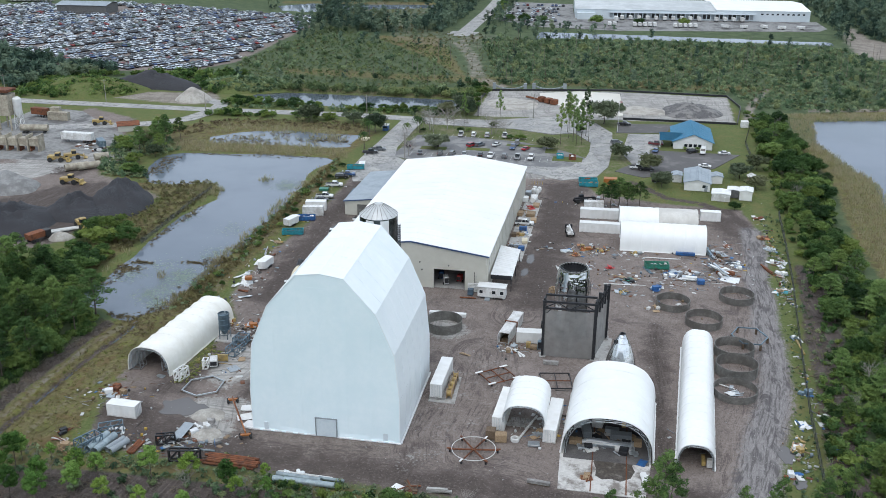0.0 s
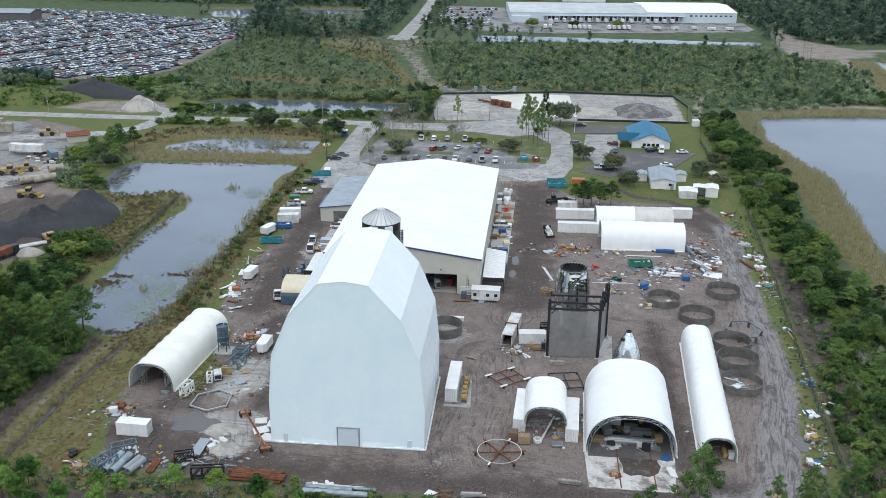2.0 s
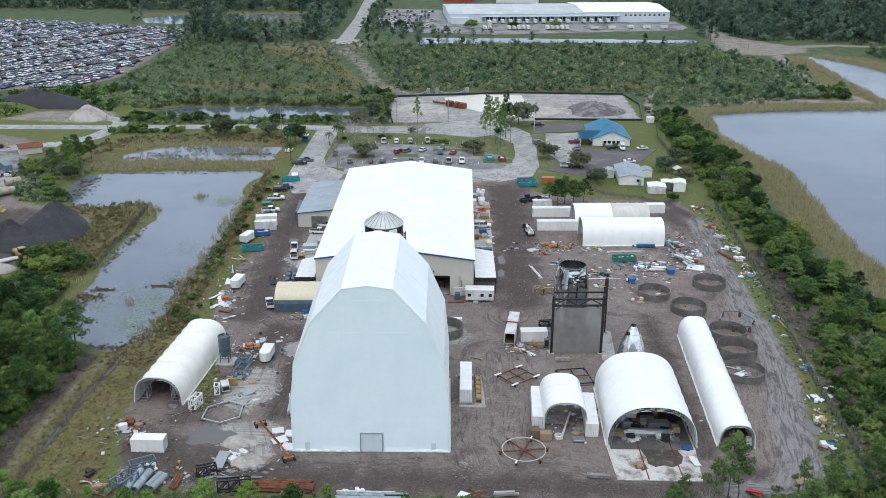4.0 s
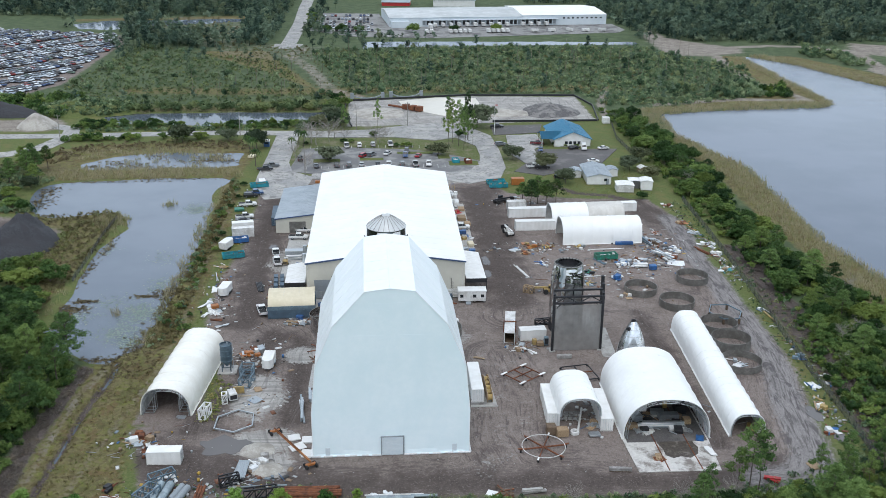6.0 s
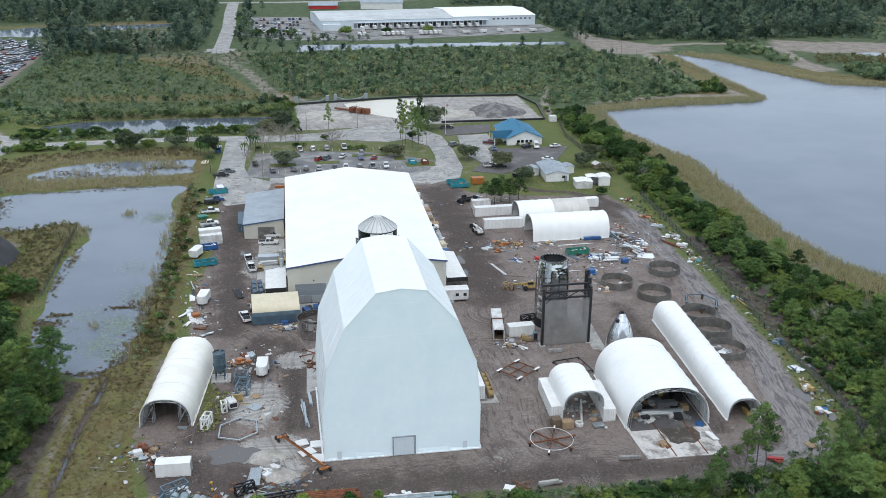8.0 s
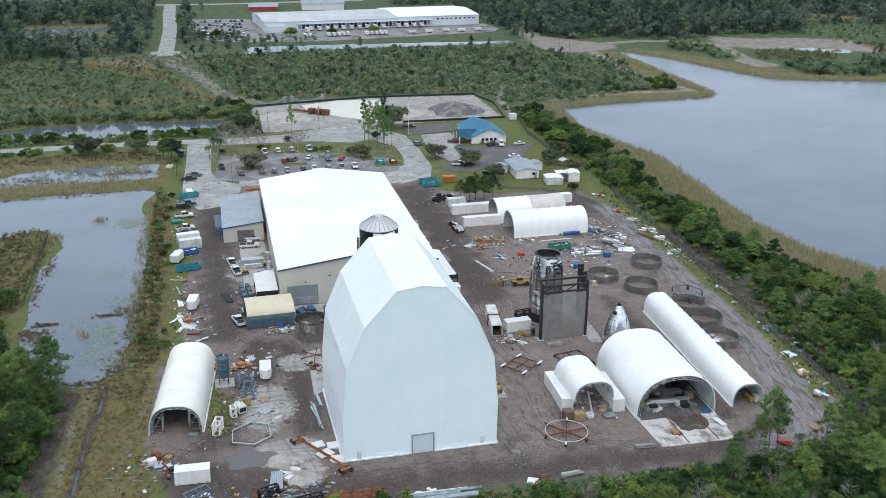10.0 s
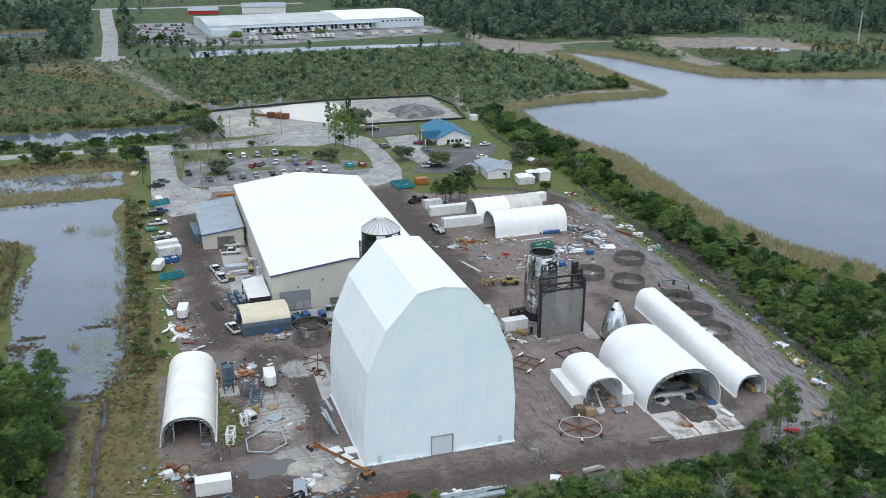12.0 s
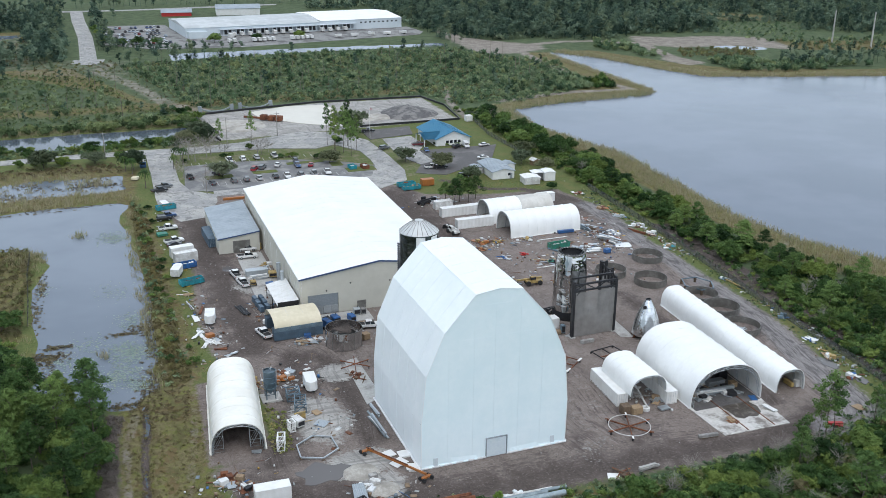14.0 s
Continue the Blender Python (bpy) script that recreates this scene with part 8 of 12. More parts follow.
ok = signed(POND, x, y) > 0.6
stuff("lily_pads", [(pad_v, pad_f)], [(px, py, rng.uniform(-0.412, -0.36), rng.uniform(0.10, 0.28), 1) for px, py in zip(x[ok], y[ok])], "lily", "floating lily pads in loose patches", "plants")
# broken mats of dead plants on the water
xs, ys = [], []
mats = [(-76.5, 71, 2.0, 1.5, 120), (-75, 76, 1.8, 0.5, 70), (-60.6, 78.4, 1.7, 0.5, 70), (-56, 80, 1.8, 1.6, 80), (-78, 66, 1.4, 4, 80), (-79.3, 100, 0.8, 8, 80), (-78.6, 120, 0.8, 6, 60), (-56.6, 54, 1.6, 3, 80), (-54.6, 70, 1.0, 6, 90), (-65, 43, 4, 0.9, 110), (-57, 46, 1.6, 2.4, 90), (-104, 146, 3, 0.7, 40), (-110, 160, 2, 4, 120), (-112, 172, 2, 4, 120), (-95, 182.6, 12, 0.5, 90), (-70, 185.6, 12, 0.5, 90)]
mats += [(rng.uniform(-108, -54), rng.uniform(200, 220), rng.uniform(1.5, 5), rng.uniform(0.4, 1.2), 22) for _ in range(26)]
for cx, cy, rx, ry, n in mats:
    xs.append(cx + rng.normal(size=n) * rx), ys.append(cy + rng.normal(size=n) * ry)
stuff("floating_mats", tuft_t, rows_of((np.concatenate(xs), np.concatenate(ys)), 0.3, 0.8, 0.25, 0.6, -0.46), "mat_plants", "broken brown mats of dead plants on the water")
stuff("marsh_grass", tuft_t, rows_of(scatter([(-62, 34), (-62, 41), (-57, 46), (-55, 52), (-50.5, 54), (-49.5, 40), (-51, 32)], 0.75, keep=0.7), 0.25, 0.7, 0.4, 0.9), "mat_plants", "trampled tan marsh grass at the pond's end")
snag = [join([tube((0, 0, 0), (0.02, 0.01, 1), 0.016, 0.005, 4), tube((0, 0, 0.6), (0.1, 0.05, 0.82), 0.006, 0.002, 3), tube((0, 0, 0.7), (-0.08, 0.06, 0.9), 0.006, 0.002, 3)]) for _ in range(3)]
stuff("dead_snags", snag, rows_of(scatter([(-100, 315), (-40, 320), (20, 335), (200, 350), (190, 470), (20, 465), (-30, 465), (-60, 430)], 12, keep=0.6), 5, 11), "twig", "bare grey standing dead trunks in the scrub", "trees")


# ---- vehicles ----
def loft_x(bm, outline, half, top_in=0.0, zref=1.0, zmax=2.0):
    """A side outline (y, z), counter-clockwise from the left, given width; narrower towards the top."""
    def w(z):
        return half - top_in * max(0.0, min(1.0, (z - zref) / (zmax - zref)))
    a = [bm.verts.new((-w(z), y, z)) for y, z in outline]
    b = [bm.verts.new((w(z), y, z)) for y, z in outline]
    bm.faces.new(a), bm.faces.new(b[::-1])
    for k in range(len(outline)):
        j = (k + 1) % len(outline)
        bm.faces.new((a[j], a[k], b[k], b[j]))
    bmesh.ops.recalc_face_normals(bm, faces=bm.faces)
    return bm


VEHICLES = {}


def vehicle(kind, colour, x, y, rz, label, group="parked vehicles"):
    key = (kind, colour)
    if key in VEHICLES:
        t = copy_thing(VEHICLES[key], pose(x, y, 0.05, 0, 0, rz))
        tagged(t, label)
        return t
    t = thing({"pickup": "pickup_truck", "suv": "car", "sedan": "car", "van": "van"}[kind], (x, y, 0.05), rz, label, {"pickup": "truck", "van": "van"}.get(kind, "car"), group)
    VEHICLES[key] = t
    L = {"pickup": 5.7, "suv": 4.7, "sedan": 4.6, "van": 5.6}[kind]
    hw = {"pickup": 0.98, "suv": 0.92, "sedan": 0.9, "van": 1.0}[kind]
    f, r = L / 2, -L / 2
    belt = {"pickup": 1.15, "suv": 1.1, "sedan": 0.95, "van": 1.25}[kind]
    roof = {"pickup": 1.9, "suv": 1.72, "sedan": 1.45, "van": 2.25}[kind]
    bm = bmesh.new()
    if kind == "pickup":
        body = [(r, 0.5), (r, belt), (f - 1.35, belt), (f - 0.15, belt - 0.08), (f, belt - 0.35), (f, 0.45)]
    else:
        body = [(r, 0.42), (r + 0.03, belt), (f - 1.1, belt), (f - 0.12, belt - 0.16), (f, 0.7), (f, 0.38)]
    loft_x(bm, body, hw)
    bmesh.ops.bevel(bm, geom=bm.edges[:], offset=0.06, segments=2, affect="EDGES")
    smooth(part("body", bm, CAR[colour], t), 50)
    c0, c1 = {"pickup": (-0.75, 1.55), "suv": (r + 0.08, 1.25), "sedan": (-1.5, 1.25), "van": (r + 0.05, 1.9)}[kind]
    s0 = {"pickup": 0.15, "suv": 0.3, "sedan": 0.7, "van": 0.05}[kind]
    bm = bmesh.new()
    loft_x(bm, [(c0, belt - 0.02), (c0 + s0, roof - 0.06), (c1 - 0.75, roof - 0.06), (c1, belt - 0.02)], hw - 0.06, 0.16, belt, roof)
    part("glasshouse", bm, M["glass"] if kind != "van" else CAR[colour], t, "dark tinted glass" if kind != "van" else "")
    bm = bmesh.new()
    box(bm, -hw + 0.2, c0 + s0 - 0.02, roof - 0.06, hw - 0.2, c1 - 0.72, roof, bevel=0.03)
    part("roof_panel", bm, CAR[colour], t)
    for s in (-1, 1):
        for u in ((c0 + s0 * 0.5 + 0.75) if kind != "pickup" else 0.35,):
            bm = bmesh.new()
            beam(bm, (s * (hw - 0.07), u, belt), (s * (hw - 0.2), u, roof - 0.05), 0.05, 0.12)
            part("door_pillar", bm, CAR[colour], t)
    if kind == "van":
        bm = bmesh.new()
        beam(bm, (0, c1 + 0.02, belt + 0.05), (0, c1 - 0.68, roof - 0.18), 1.6, 0.04)
        part("windscreen", bm, M["glass"], t)
    if kind == "pickup":
        bm = bmesh.new()
        box(bm, -hw + 0.14, r + 0.12, belt - 0.03, hw - 0.14, -0.85, belt + 0.012)
        part("cargo_bed", bm, M["rubber"], t, "black-lined cargo bed")
    for y0 in (f - 1.0, r + 1.1):
        for s in (-1, 1):
            bm = bmesh.new()
            rad = 0.38 if kind in ("pickup", "van") else 0.33
            rod(bm, (s * (hw - 0.2), y0, rad), (s * (hw + 0.02), y0, rad), rad, 12)
            w = part("wheel", bm, M["rubber"], t)
            bm = bmesh.new()
            rod(bm, (s * (hw + 0.015), y0, rad), (s * (hw + 0.035), y0, rad), rad * 0.55, 8)
            part("rim", bm, M["galv"], w)
    for s in (-1, 1):
        bm = bmesh.new()
        box(bm, s * (hw - 0.28) - 0.16, f - 0.08, belt - 0.45, s * (hw - 0.28) + 0.16, f + 0.012, belt - 0.28)
        part("headlight", bm, M["lamp_glass"], t)
        bm = bmesh.new()
        box(bm, s * (hw - 0.14) - 0.08, r - 0.012, belt - 0.38, s * (hw - 0.14) + 0.08, r + 0.05, belt - 0.08)
        part("tail_light", bm, M["tail_glass"], t)
    bm = bmesh.new()
    box(bm, -hw + 0.08, f - 0.05, 0.36, hw - 0.08, f + 0.06, 0.58, bevel=0.03)
    part("bumper", bm, M["black_steel"], t)
    return t


WP = "white crew-cab pickup truck parked on gravel"
for x, y, rz in ((-23.4, 124.8, -95), (-24.3, 118.6, -93), (-29.8, 105.5, 8), (-29.0, 98.9, 10), (-42.6, 151.2, -82), (-42.2, 138.6, -80)):
    vehicle("pickup", "white", x, y, rz, WP)
vehicle("pickup", "white", -30.0, 65.8, 14, WP), vehicle("pickup", "white", -5.8, 62.0, -98, WP)
vehicle("pickup", "white", 24.3, 125.0, -88, WP), vehicle("pickup", "white", -21.6, 90.5, -60, WP)
for kind, col, x, y, rz, lab in (("suv", "black", -42.8, 161, -80, "black pickup-like utility car on the verge"), ("pickup", "blue", -41.6, 163.8, -80, "dark blue pickup truck on the verge"), ("sedan", "black", -42.4, 135.4, -80, "black car tucked beside a white pickup"), ("pickup", "black", -41.0, 193.5, -75, "black pickup truck on the grass"), ("pickup", "grey", -39, 198, -75, "dark grey pickup truck on the grass")):
    vehicle(kind, col, x, y, rz, lab)
for kind, col, x, y, rz in (("pickup", "white", -11.8, 226.5, 4), ("suv", "white", -6.7, 227, 2), ("suv", "silver", -1.3, 227.5, 3), ("pickup", "white", 5.7, 228, 2), ("suv", "red", -5.1, 211, -30), ("suv", "grey", -2.0, 212, -30), ("sedan", "white", 4.2, 214, -25), ("pickup", "blue", 11.0, 211, 178), ("suv", "black", 11.8, 217, 178), ("sedan", "red", 16.0, 210, -20), ("suv", "black", -19, 208.5, 30), ("sedan", "grey", -22.6, 197, 12)):
    vehicle(kind, col, x, y, rz, f"{col} parked {'pickup truck' if kind == 'pickup' else 'car'} in the asphalt car park", "cars in the car park")
for kind, col, x, y, rz in (("suv", "grey", -15.0, 197.5, 3), ("suv", "grey", -10.4, 197.8, -3), ("sedan", "silver", -5.8, 198, 2), ("pickup", "white", 4.2, 197.5, 178), ("suv", "grey", 9.3, 198, 2), ("pickup", "silver", 14.2, 197.5, 2), ("pickup", "white", 19.2, 198, 178), ("sedan", "black", 0.2, 198.5, 2)):
    vehicle(kind, col, x, y, rz, f"{col} parked {'pickup truck' if kind == 'pickup' else 'car'} in the asphalt car park", "cars in the car park")
for kind, col, x, y, rz in (("pickup", "black", 52.5, 257, -95), ("pickup", "maroon", 65.0, 227, -95), ("sedan", "blue", 64.8, 217, 170), ("suv", "black", 78.4, 218.5, -60), ("van", "white", 82.4, 218.5, 172), ("sedan", "white", 90.2, 218, -80), ("sedan", "white", 81.8, 199, -95), ("pickup", "white", 58.0, 192.2, -92), ("pickup", "black", 60.8, 191, -92), ("suv", "black", 65, 177, -86), ("suv", "grey", 50, 226, -70)):
    vehicle(kind, col, x, y, rz, f"{col} {'pickup truck' if kind == 'pickup' else 'van' if kind == 'van' else 'car'} parked near the office")


# ---- containers, cabins, trailers ----
def container(x, y, rz, L, key, label, z=0.0, h=2.6, open_end=False):
    """Length along local y from 0 to L, centred on x."""
    t = thing("shipping_container", (x, y, z), rz, label, "container")
    bm = bmesh.new()
    n = int(L / 0.3)
    for s in (-1, 1):
        pts = []
        for k in range(n + 1):
            yy = 0.12 + (L - 0.24) * k / n
            pts.append((s * (1.17 if (k // 2) % 2 else 1.205), yy))
        lo = [bm.verts.new((px, py, 0.12)) for px, py in pts]
        hi = [bm.verts.new((px, py, h - 0.1)) for px, py in pts]
        for k in range(n):
            q = (lo[k], lo[k + 1], hi[k + 1], hi[k])
            bm.faces.new(q if s > 0 else q[::-1])
    part("side_wall", bm, M[key], t, "corrugated steel side")
    bm = bmesh.new()
    box(bm, -1.2, 0.02, h - 0.12, 1.2, L - 0.02, h - 0.02)
    part("roof", bm, M[key], t)
    bm = bmesh.new()
    box(bm, -1.2, 0.02, 0.06, 1.2, L - 0.02, 0.15)
    part("floor", bm, M["dark_wood"], t)
    for xx in (-1.22, 1.06):
        for yy in (0.0, L - 0.16):
            bm = bmesh.new()
            box(bm, xx, yy, 0.0, xx + 0.16, yy + 0.16, h)
            part("corner_post", bm, M[key], t)
    for yy in (0.0, L - 0.12):
        for zz in (0.0, h - 0.12):
            bm = bmesh.new()
            box(bm, -1.05, yy, zz, 1.05, yy + 0.12, zz + 0.12)
            part("end_rail", bm, M[key], t)
    for xx in (-1.22, 1.1):
        for zz in (0.0, h - 0.12):
            bm = bmesh.new()
            box(bm, xx, 0.16, zz, xx + 0.12, L - 0.16, zz + 0.12)
            part("side_rail", bm, M[key], t)
    bm = bmesh.new()
    box(bm, -1.06, L - 0.1, 0.12, 1.06, L - 0.06, h - 0.12)
    part("end_wall", bm, M[key], t)
    for s in (-1, 1):
        bm = bmesh.new()
        if open_end:
            box(bm, s * 1.2 - 0.03, -1.1, 0.12, s * 1.2 + 0.03, -0.01, h - 0.12)
        else:
            box(bm, 0.01 if s > 0 else -1.05, 0.04, 0.12, 1.05 if s > 0 else -0.01, 0.09, h - 0.12)
        d = part("door", bm, M[key], t)
        for xx in (0.3, 0.75):
            bm = bmesh.new()
            if open_end:
                rod(bm, (s * 1.24, -xx, 0.15), (s * 1.24, -xx, h - 0.15), 0.025, 4)
            else:
                rod(bm, (s * xx, 0.0, 0.15), (s * xx, 0.0, h - 0.15), 0.025, 4)
            part("lock_bar", bm, M["galv"], d)
    return t


container(-38.1, 0.3, 88, 6.1, "white_paint", "short white shipping container on dirt")
container(31.4, 8.2, -3, 12.2, "white_paint", "white shipping container carrying a fabric canopy", h=2.75)
container(41.3, 5.6, -3, 12.2, "white_paint", "white shipping container carrying a fabric canopy", h=2.75)
container(17.6, 17.3, -1, 12.2, "white_paint", "long white container on concrete blocks", z=0.6, h=2.9)
for yy in (17.2, 28.6):
    bm = bmesh.new()
    box(bm, 16.2, yy, 0, 19.4, yy + 0.8, 0.6, bevel=0.04)
    tagged(part("concrete_block", bm, M["block"]), "long concrete block carrying a container", "concrete block")
container(28.0, 45.2, -9, 12.2, "dirty_white", "weathered white container with its end doors open", open_end=True)
container(30.6, 47.2, -86, 6.1, "white_paint", "short white container beside a mesh screen")
container(40.8, 123.5, -89, 12.2, "white_paint", "long white container feeding a fabric shelter", h=2.9)
container(40.4, 136.0, -88, 13.4, "white_paint", "long white container behind the shelters", h=2.9)
container(76.6, 140.4, -88, 6.1, "white_paint", "white container at the yard's far edge", h=2.9)
container(41.2, 144.2, -86, 6.1, "dirty_white", "short pale container behind the others", h=2.6)
container(-32.0, 131.0, 2, 12.2, "navy", "slate-blue container beside the annex", h=2.6)
container(-44.5, 126.2, -80, 6.4, "white_paint", "white box-shaped storage unit on the verge", h=3.0)
container(-44.0, 121.6, -80, 6.4, "dirty_white", "pale box-shaped storage unit on the verge", h=2.8)


def shelter():
    t = thing("container_shelter", (-22.5, 62.0, 0), 2, "cream tarpaulin roof arched over slate-blue containers", "shelter")
    for y0 in (0.0, 7.6):
        bm = bmesh.new()
        box(bm, -5.7, y0, 0.0, 5.7, y0 + 2.44, 2.6, bevel=0.04)
        c = part("container_base", bm, M["navy"], t, "slate-blue steel container")
        for k in range(26):
            bm = bmesh.new()
            box(bm, -5.5 + 0.43 * k, y0 - 0.03, 0.15, -5.3 + 0.43 * k, y0 - 0.002, 2.4)
            part("rib", bm, M["navy"], c)
    pts = arch(5.0, 2.6, 20, 2.2)
    bm = bmesh.new()
    rows = [[bm.verts.new((-5.6 + 11.2 * i / 12, 5.0 + x, 2.6 + z * (1 - 0.03 * abs(math.sin(math.pi * i / 3))))) for x, z in pts] for i in range(13)]
    for a, b in zip(rows, rows[1:]):
        for j in range(20):
            bm.faces.new((a[j], b[j], b[j + 1], a[j + 1]))
    smooth(part("tarpaulin", bm, M["tan_tarp"], t, "cream tarpaulin"), 60)
    for xx in (-5.5, -1.8, 1.8, 5.5):
        bm = bmesh.new()
        q = [(a * 0.98, b * 0.96) for a, b in pts]
        for (ya, za), (yb, zb) in zip(q, q[1:]):
            rod(bm, (xx, 5 + ya, 2.6 + za), (xx, 5 + yb, 2.6 + zb), 0.05, 4)
        part("hoop", bm, M["galv"], t)
    bm = bmesh.new()
    box(bm, -5.75, -0.1, 2.2, 5.75, -0.04, 3.2)
    part("valance", bm, M["blue_grey"], t, "grey tarpaulin edge")


shelter()


def site_office():
    t = thing("site_office", (21.9, 68.6, 0), -2, "white portable site office with windows and steps", "cabin")
    bm = bmesh.new()
    box(bm, -3.5, 0, 0.5, 3.5, 3.0, 3.1, bevel=0.04)
    part("cabin_body", bm, M["dirty_white"], t)
    bm = bmesh.new()
    box(bm, -3.6, -0.1, 3.1, 3.6, 3.1, 3.25)
    part("roof", bm, M["white_paint"], t)
    for x in (-2.6, 0.6, 2.6):
        bm = bmesh.new()
        box(bm, x - 0.4, -0.05, 1.5, x + 0.4, -0.003, 2.3)
        part("window", bm, M["glass"], t)
    bm = bmesh.new()
    box(bm, -1.4, -0.05, 0.6, -0.5, -0.003, 2.6)
    part("door", bm, M["white_paint"], t)
    for k in range(3):
        bm = bmesh.new()
        box(bm, -1.6, -0.4 - 0.3 * k, 0.0, -0.3, -0.1 - 0.3 * k, 0.5 - 0.17 * k)
        part("step", bm, M["galv"], t)
    for x in (-3, 0, 3):
        bm = bmesh.new()
        box(bm, x - 0.2, 0.3, 0, x + 0.2, 2.7, 0.5)
        part("pier", bm, M["block"], t)


site_office()


def enclosed_trailer(x, y, rz, label):
    t = thing("enclosed_trailer", (x, y, 0), rz, label, "trailer", "small enclosed trailers")
    bm = bmesh.new()
    prism(bm, [(-1.2, 0), (1.2, 0), (1.2, 4.4), (0.5, 5.2), (-0.5, 5.2), (-1.2, 4.4)], 0.45, 2.5)
    bmesh.ops.bevel(bm, geom=bm.edges[:], offset=0.05, segments=1, affect="EDGES")
    part("box_body", bm, M["white_paint"], t)
    for s in (-1, 1):
        for yy in (1.5, 2.4):
            bm = bmesh.new()
            rod(bm, (s * 1.05, yy, 0.36), (s * 1.3, yy, 0.36), 0.36, 10)
            part("wheel", bm, M["rubber"], t)
        bm = bmesh.new()
        box(bm, s * 1.28 - 0.12, 1.0, 0.72, s * 1.28 + 0.12, 2.9, 0.8)
        part("mudguard", bm, M["galv"], t)
    bm = bmesh.new()
    beam(bm, (0, 5.1, 0.5), (0, 6.3, 0.5), 0.12, 0.12)
    part("drawbar", bm, M["black_steel"], t)
    bm = bmesh.new()
    box(bm, -1.05, -0.03, 0.5, 1.05, -0.003, 2.35)
    part("ramp_door", bm, M["dirty_white"], t)
    return t


enclosed_trailer(-25.6, 39.8, 176, "white enclosed box trailer on dirt")
enclosed_trailer(-40.0, 80.6, 170, "white enclosed box trailer near the pond bank")
enclosed_trailer(-45.2, 109.5, -20, "small white enclosed trailer on the verge")


def dumpster(x, y, rz, key, label, L=6.2, h=1.5):
    t = thing("roll_off_dumpster", (x, y, 0), rz, label, "dumpster", "open dumpsters")
    for s in (-1, 1):
        bm = bmesh.new()
        box(bm, s * 1.15 - 0.05, 0, 0.2, s * 1.15 + 0.05, L, h)
        w = part("side_wall", bm, M[key], t)
        for k in range(7):
            bm = bmesh.new()
            box(bm, s * 1.22 - 0.05, 0.2 + k * (L - 0.5) / 6, 0.2, s * 1.22 + 0.05, 0.35 + k * (L - 0.5) / 6, h - 0.05)
            part("rib", bm, M[key], w)
    for yy in (0, L - 0.1):
        bm = bmesh.new()
        box(bm, -1.1, yy, 0.2, 1.1, yy + 0.1, h)
        part("end_wall", bm, M[key], t)
    bm = bmesh.new()
    box(bm, -1.1, 0.1, 0.1, 1.1, L - 0.1, 0.24)
    part("floor", bm, M["rust"], t)
    bm = bmesh.new()
    rr = random.Random(int(x * 7 + y))
    for k in range(12):
        box(bm, -0.4, -0.3, -0.1, 0.4, 0.3, 0.1, pose(rr.uniform(-0.7, 0.7), rr.uniform(0.5, L - 0.5), rr.uniform(0.4, h - 0.2), rr.uniform(-40, 40), rr.uniform(-40, 40), rr.uniform(0, 180)))
    tagged(part("rubbish", bm, M[rr.choice(["rust", "wood", "dirty_white"])], t, "mixed scrap"), kind="stuff")
    for s in (-1, 1):
        bm = bmesh.new()
        box(bm, s * 0.6 - 0.08, 0.1, 0.0, s * 0.6 + 0.08, L - 0.1, 0.1)
        part("skid", bm, M["black_steel"], t)
    return t


dumpster(-44.5, 103.5, -76, "teal", "turquoise open dumpster with rusty scrap")
dumpster(-44.8, 116.2, -78, "blue", "blue open dumpster with white scrap")
dumpster(-44.0, 172.0, -76, "teal", "dark teal open dumpster on the grass")
dumpster(59.6, 97.2, -84, "green", "green open dumpster full of scrap", 6.4, 1.6)
dumpster(38.4, 168.0, -86, "teal", "teal open dumpster by the loop road", 6.4)
dumpster(38.0, 172.4, -86, "teal", "teal open dumpster filled with red scrap", 6.4)
dumpster(29.8, 199.6, 5, "teal", "teal open dumpster on a planted island", 3.6)
dumpster(34.4, 198.6, 5, "rust", "dark rusty open dumpster on a planted island", 3.6)
bm = bmesh.new()
box(bm, 46.5, 170.5, 0, 51.0, 173.0, 2.3, bevel=0.1)
tagged(part("storage_bin", bm, M["orange"]), "bright orange covered storage bin on grass", "storage bin")


# ---- clutter kinds ----
def pipe_pile(x, y, rz, n, L, r, key, label, rows=2, name="pipe_stack"):
    t = thing(name, (x, y, 0), rz, label, "pipes")
    rr = random.Random(int(abs(x) * 13 + abs(y) * 7))
    k = 0
    for row in range(rows):
        for i in range(max(1, n - row)):
            bm = bmesh.new()
            off = rr.uniform(-0.1, 0.1) * L
            xx = (i - (n - row - 1) / 2) * 2.05 * r
            z = r + row * 1.75 * r
            p, q = (xx + rr.uniform(-0.3, 0.3) * r, off, z), (xx, off + L, z)
            if r > 0.3:
                lathe(bm, [(r, 0), (r, L), (r * 0.9, L), (r * 0.9, 0), (r, 0)], 14)
                bmesh.ops.transform(bm, matrix=Matrix.Translation(p) @ Matrix.Rotation(-math.pi / 2, 4, "X"), verts=bm.verts[:])
            else:
                rod(bm, p, q, r, 8)
            part("pipe", bm, M[key], t)
            k += 1
    return t


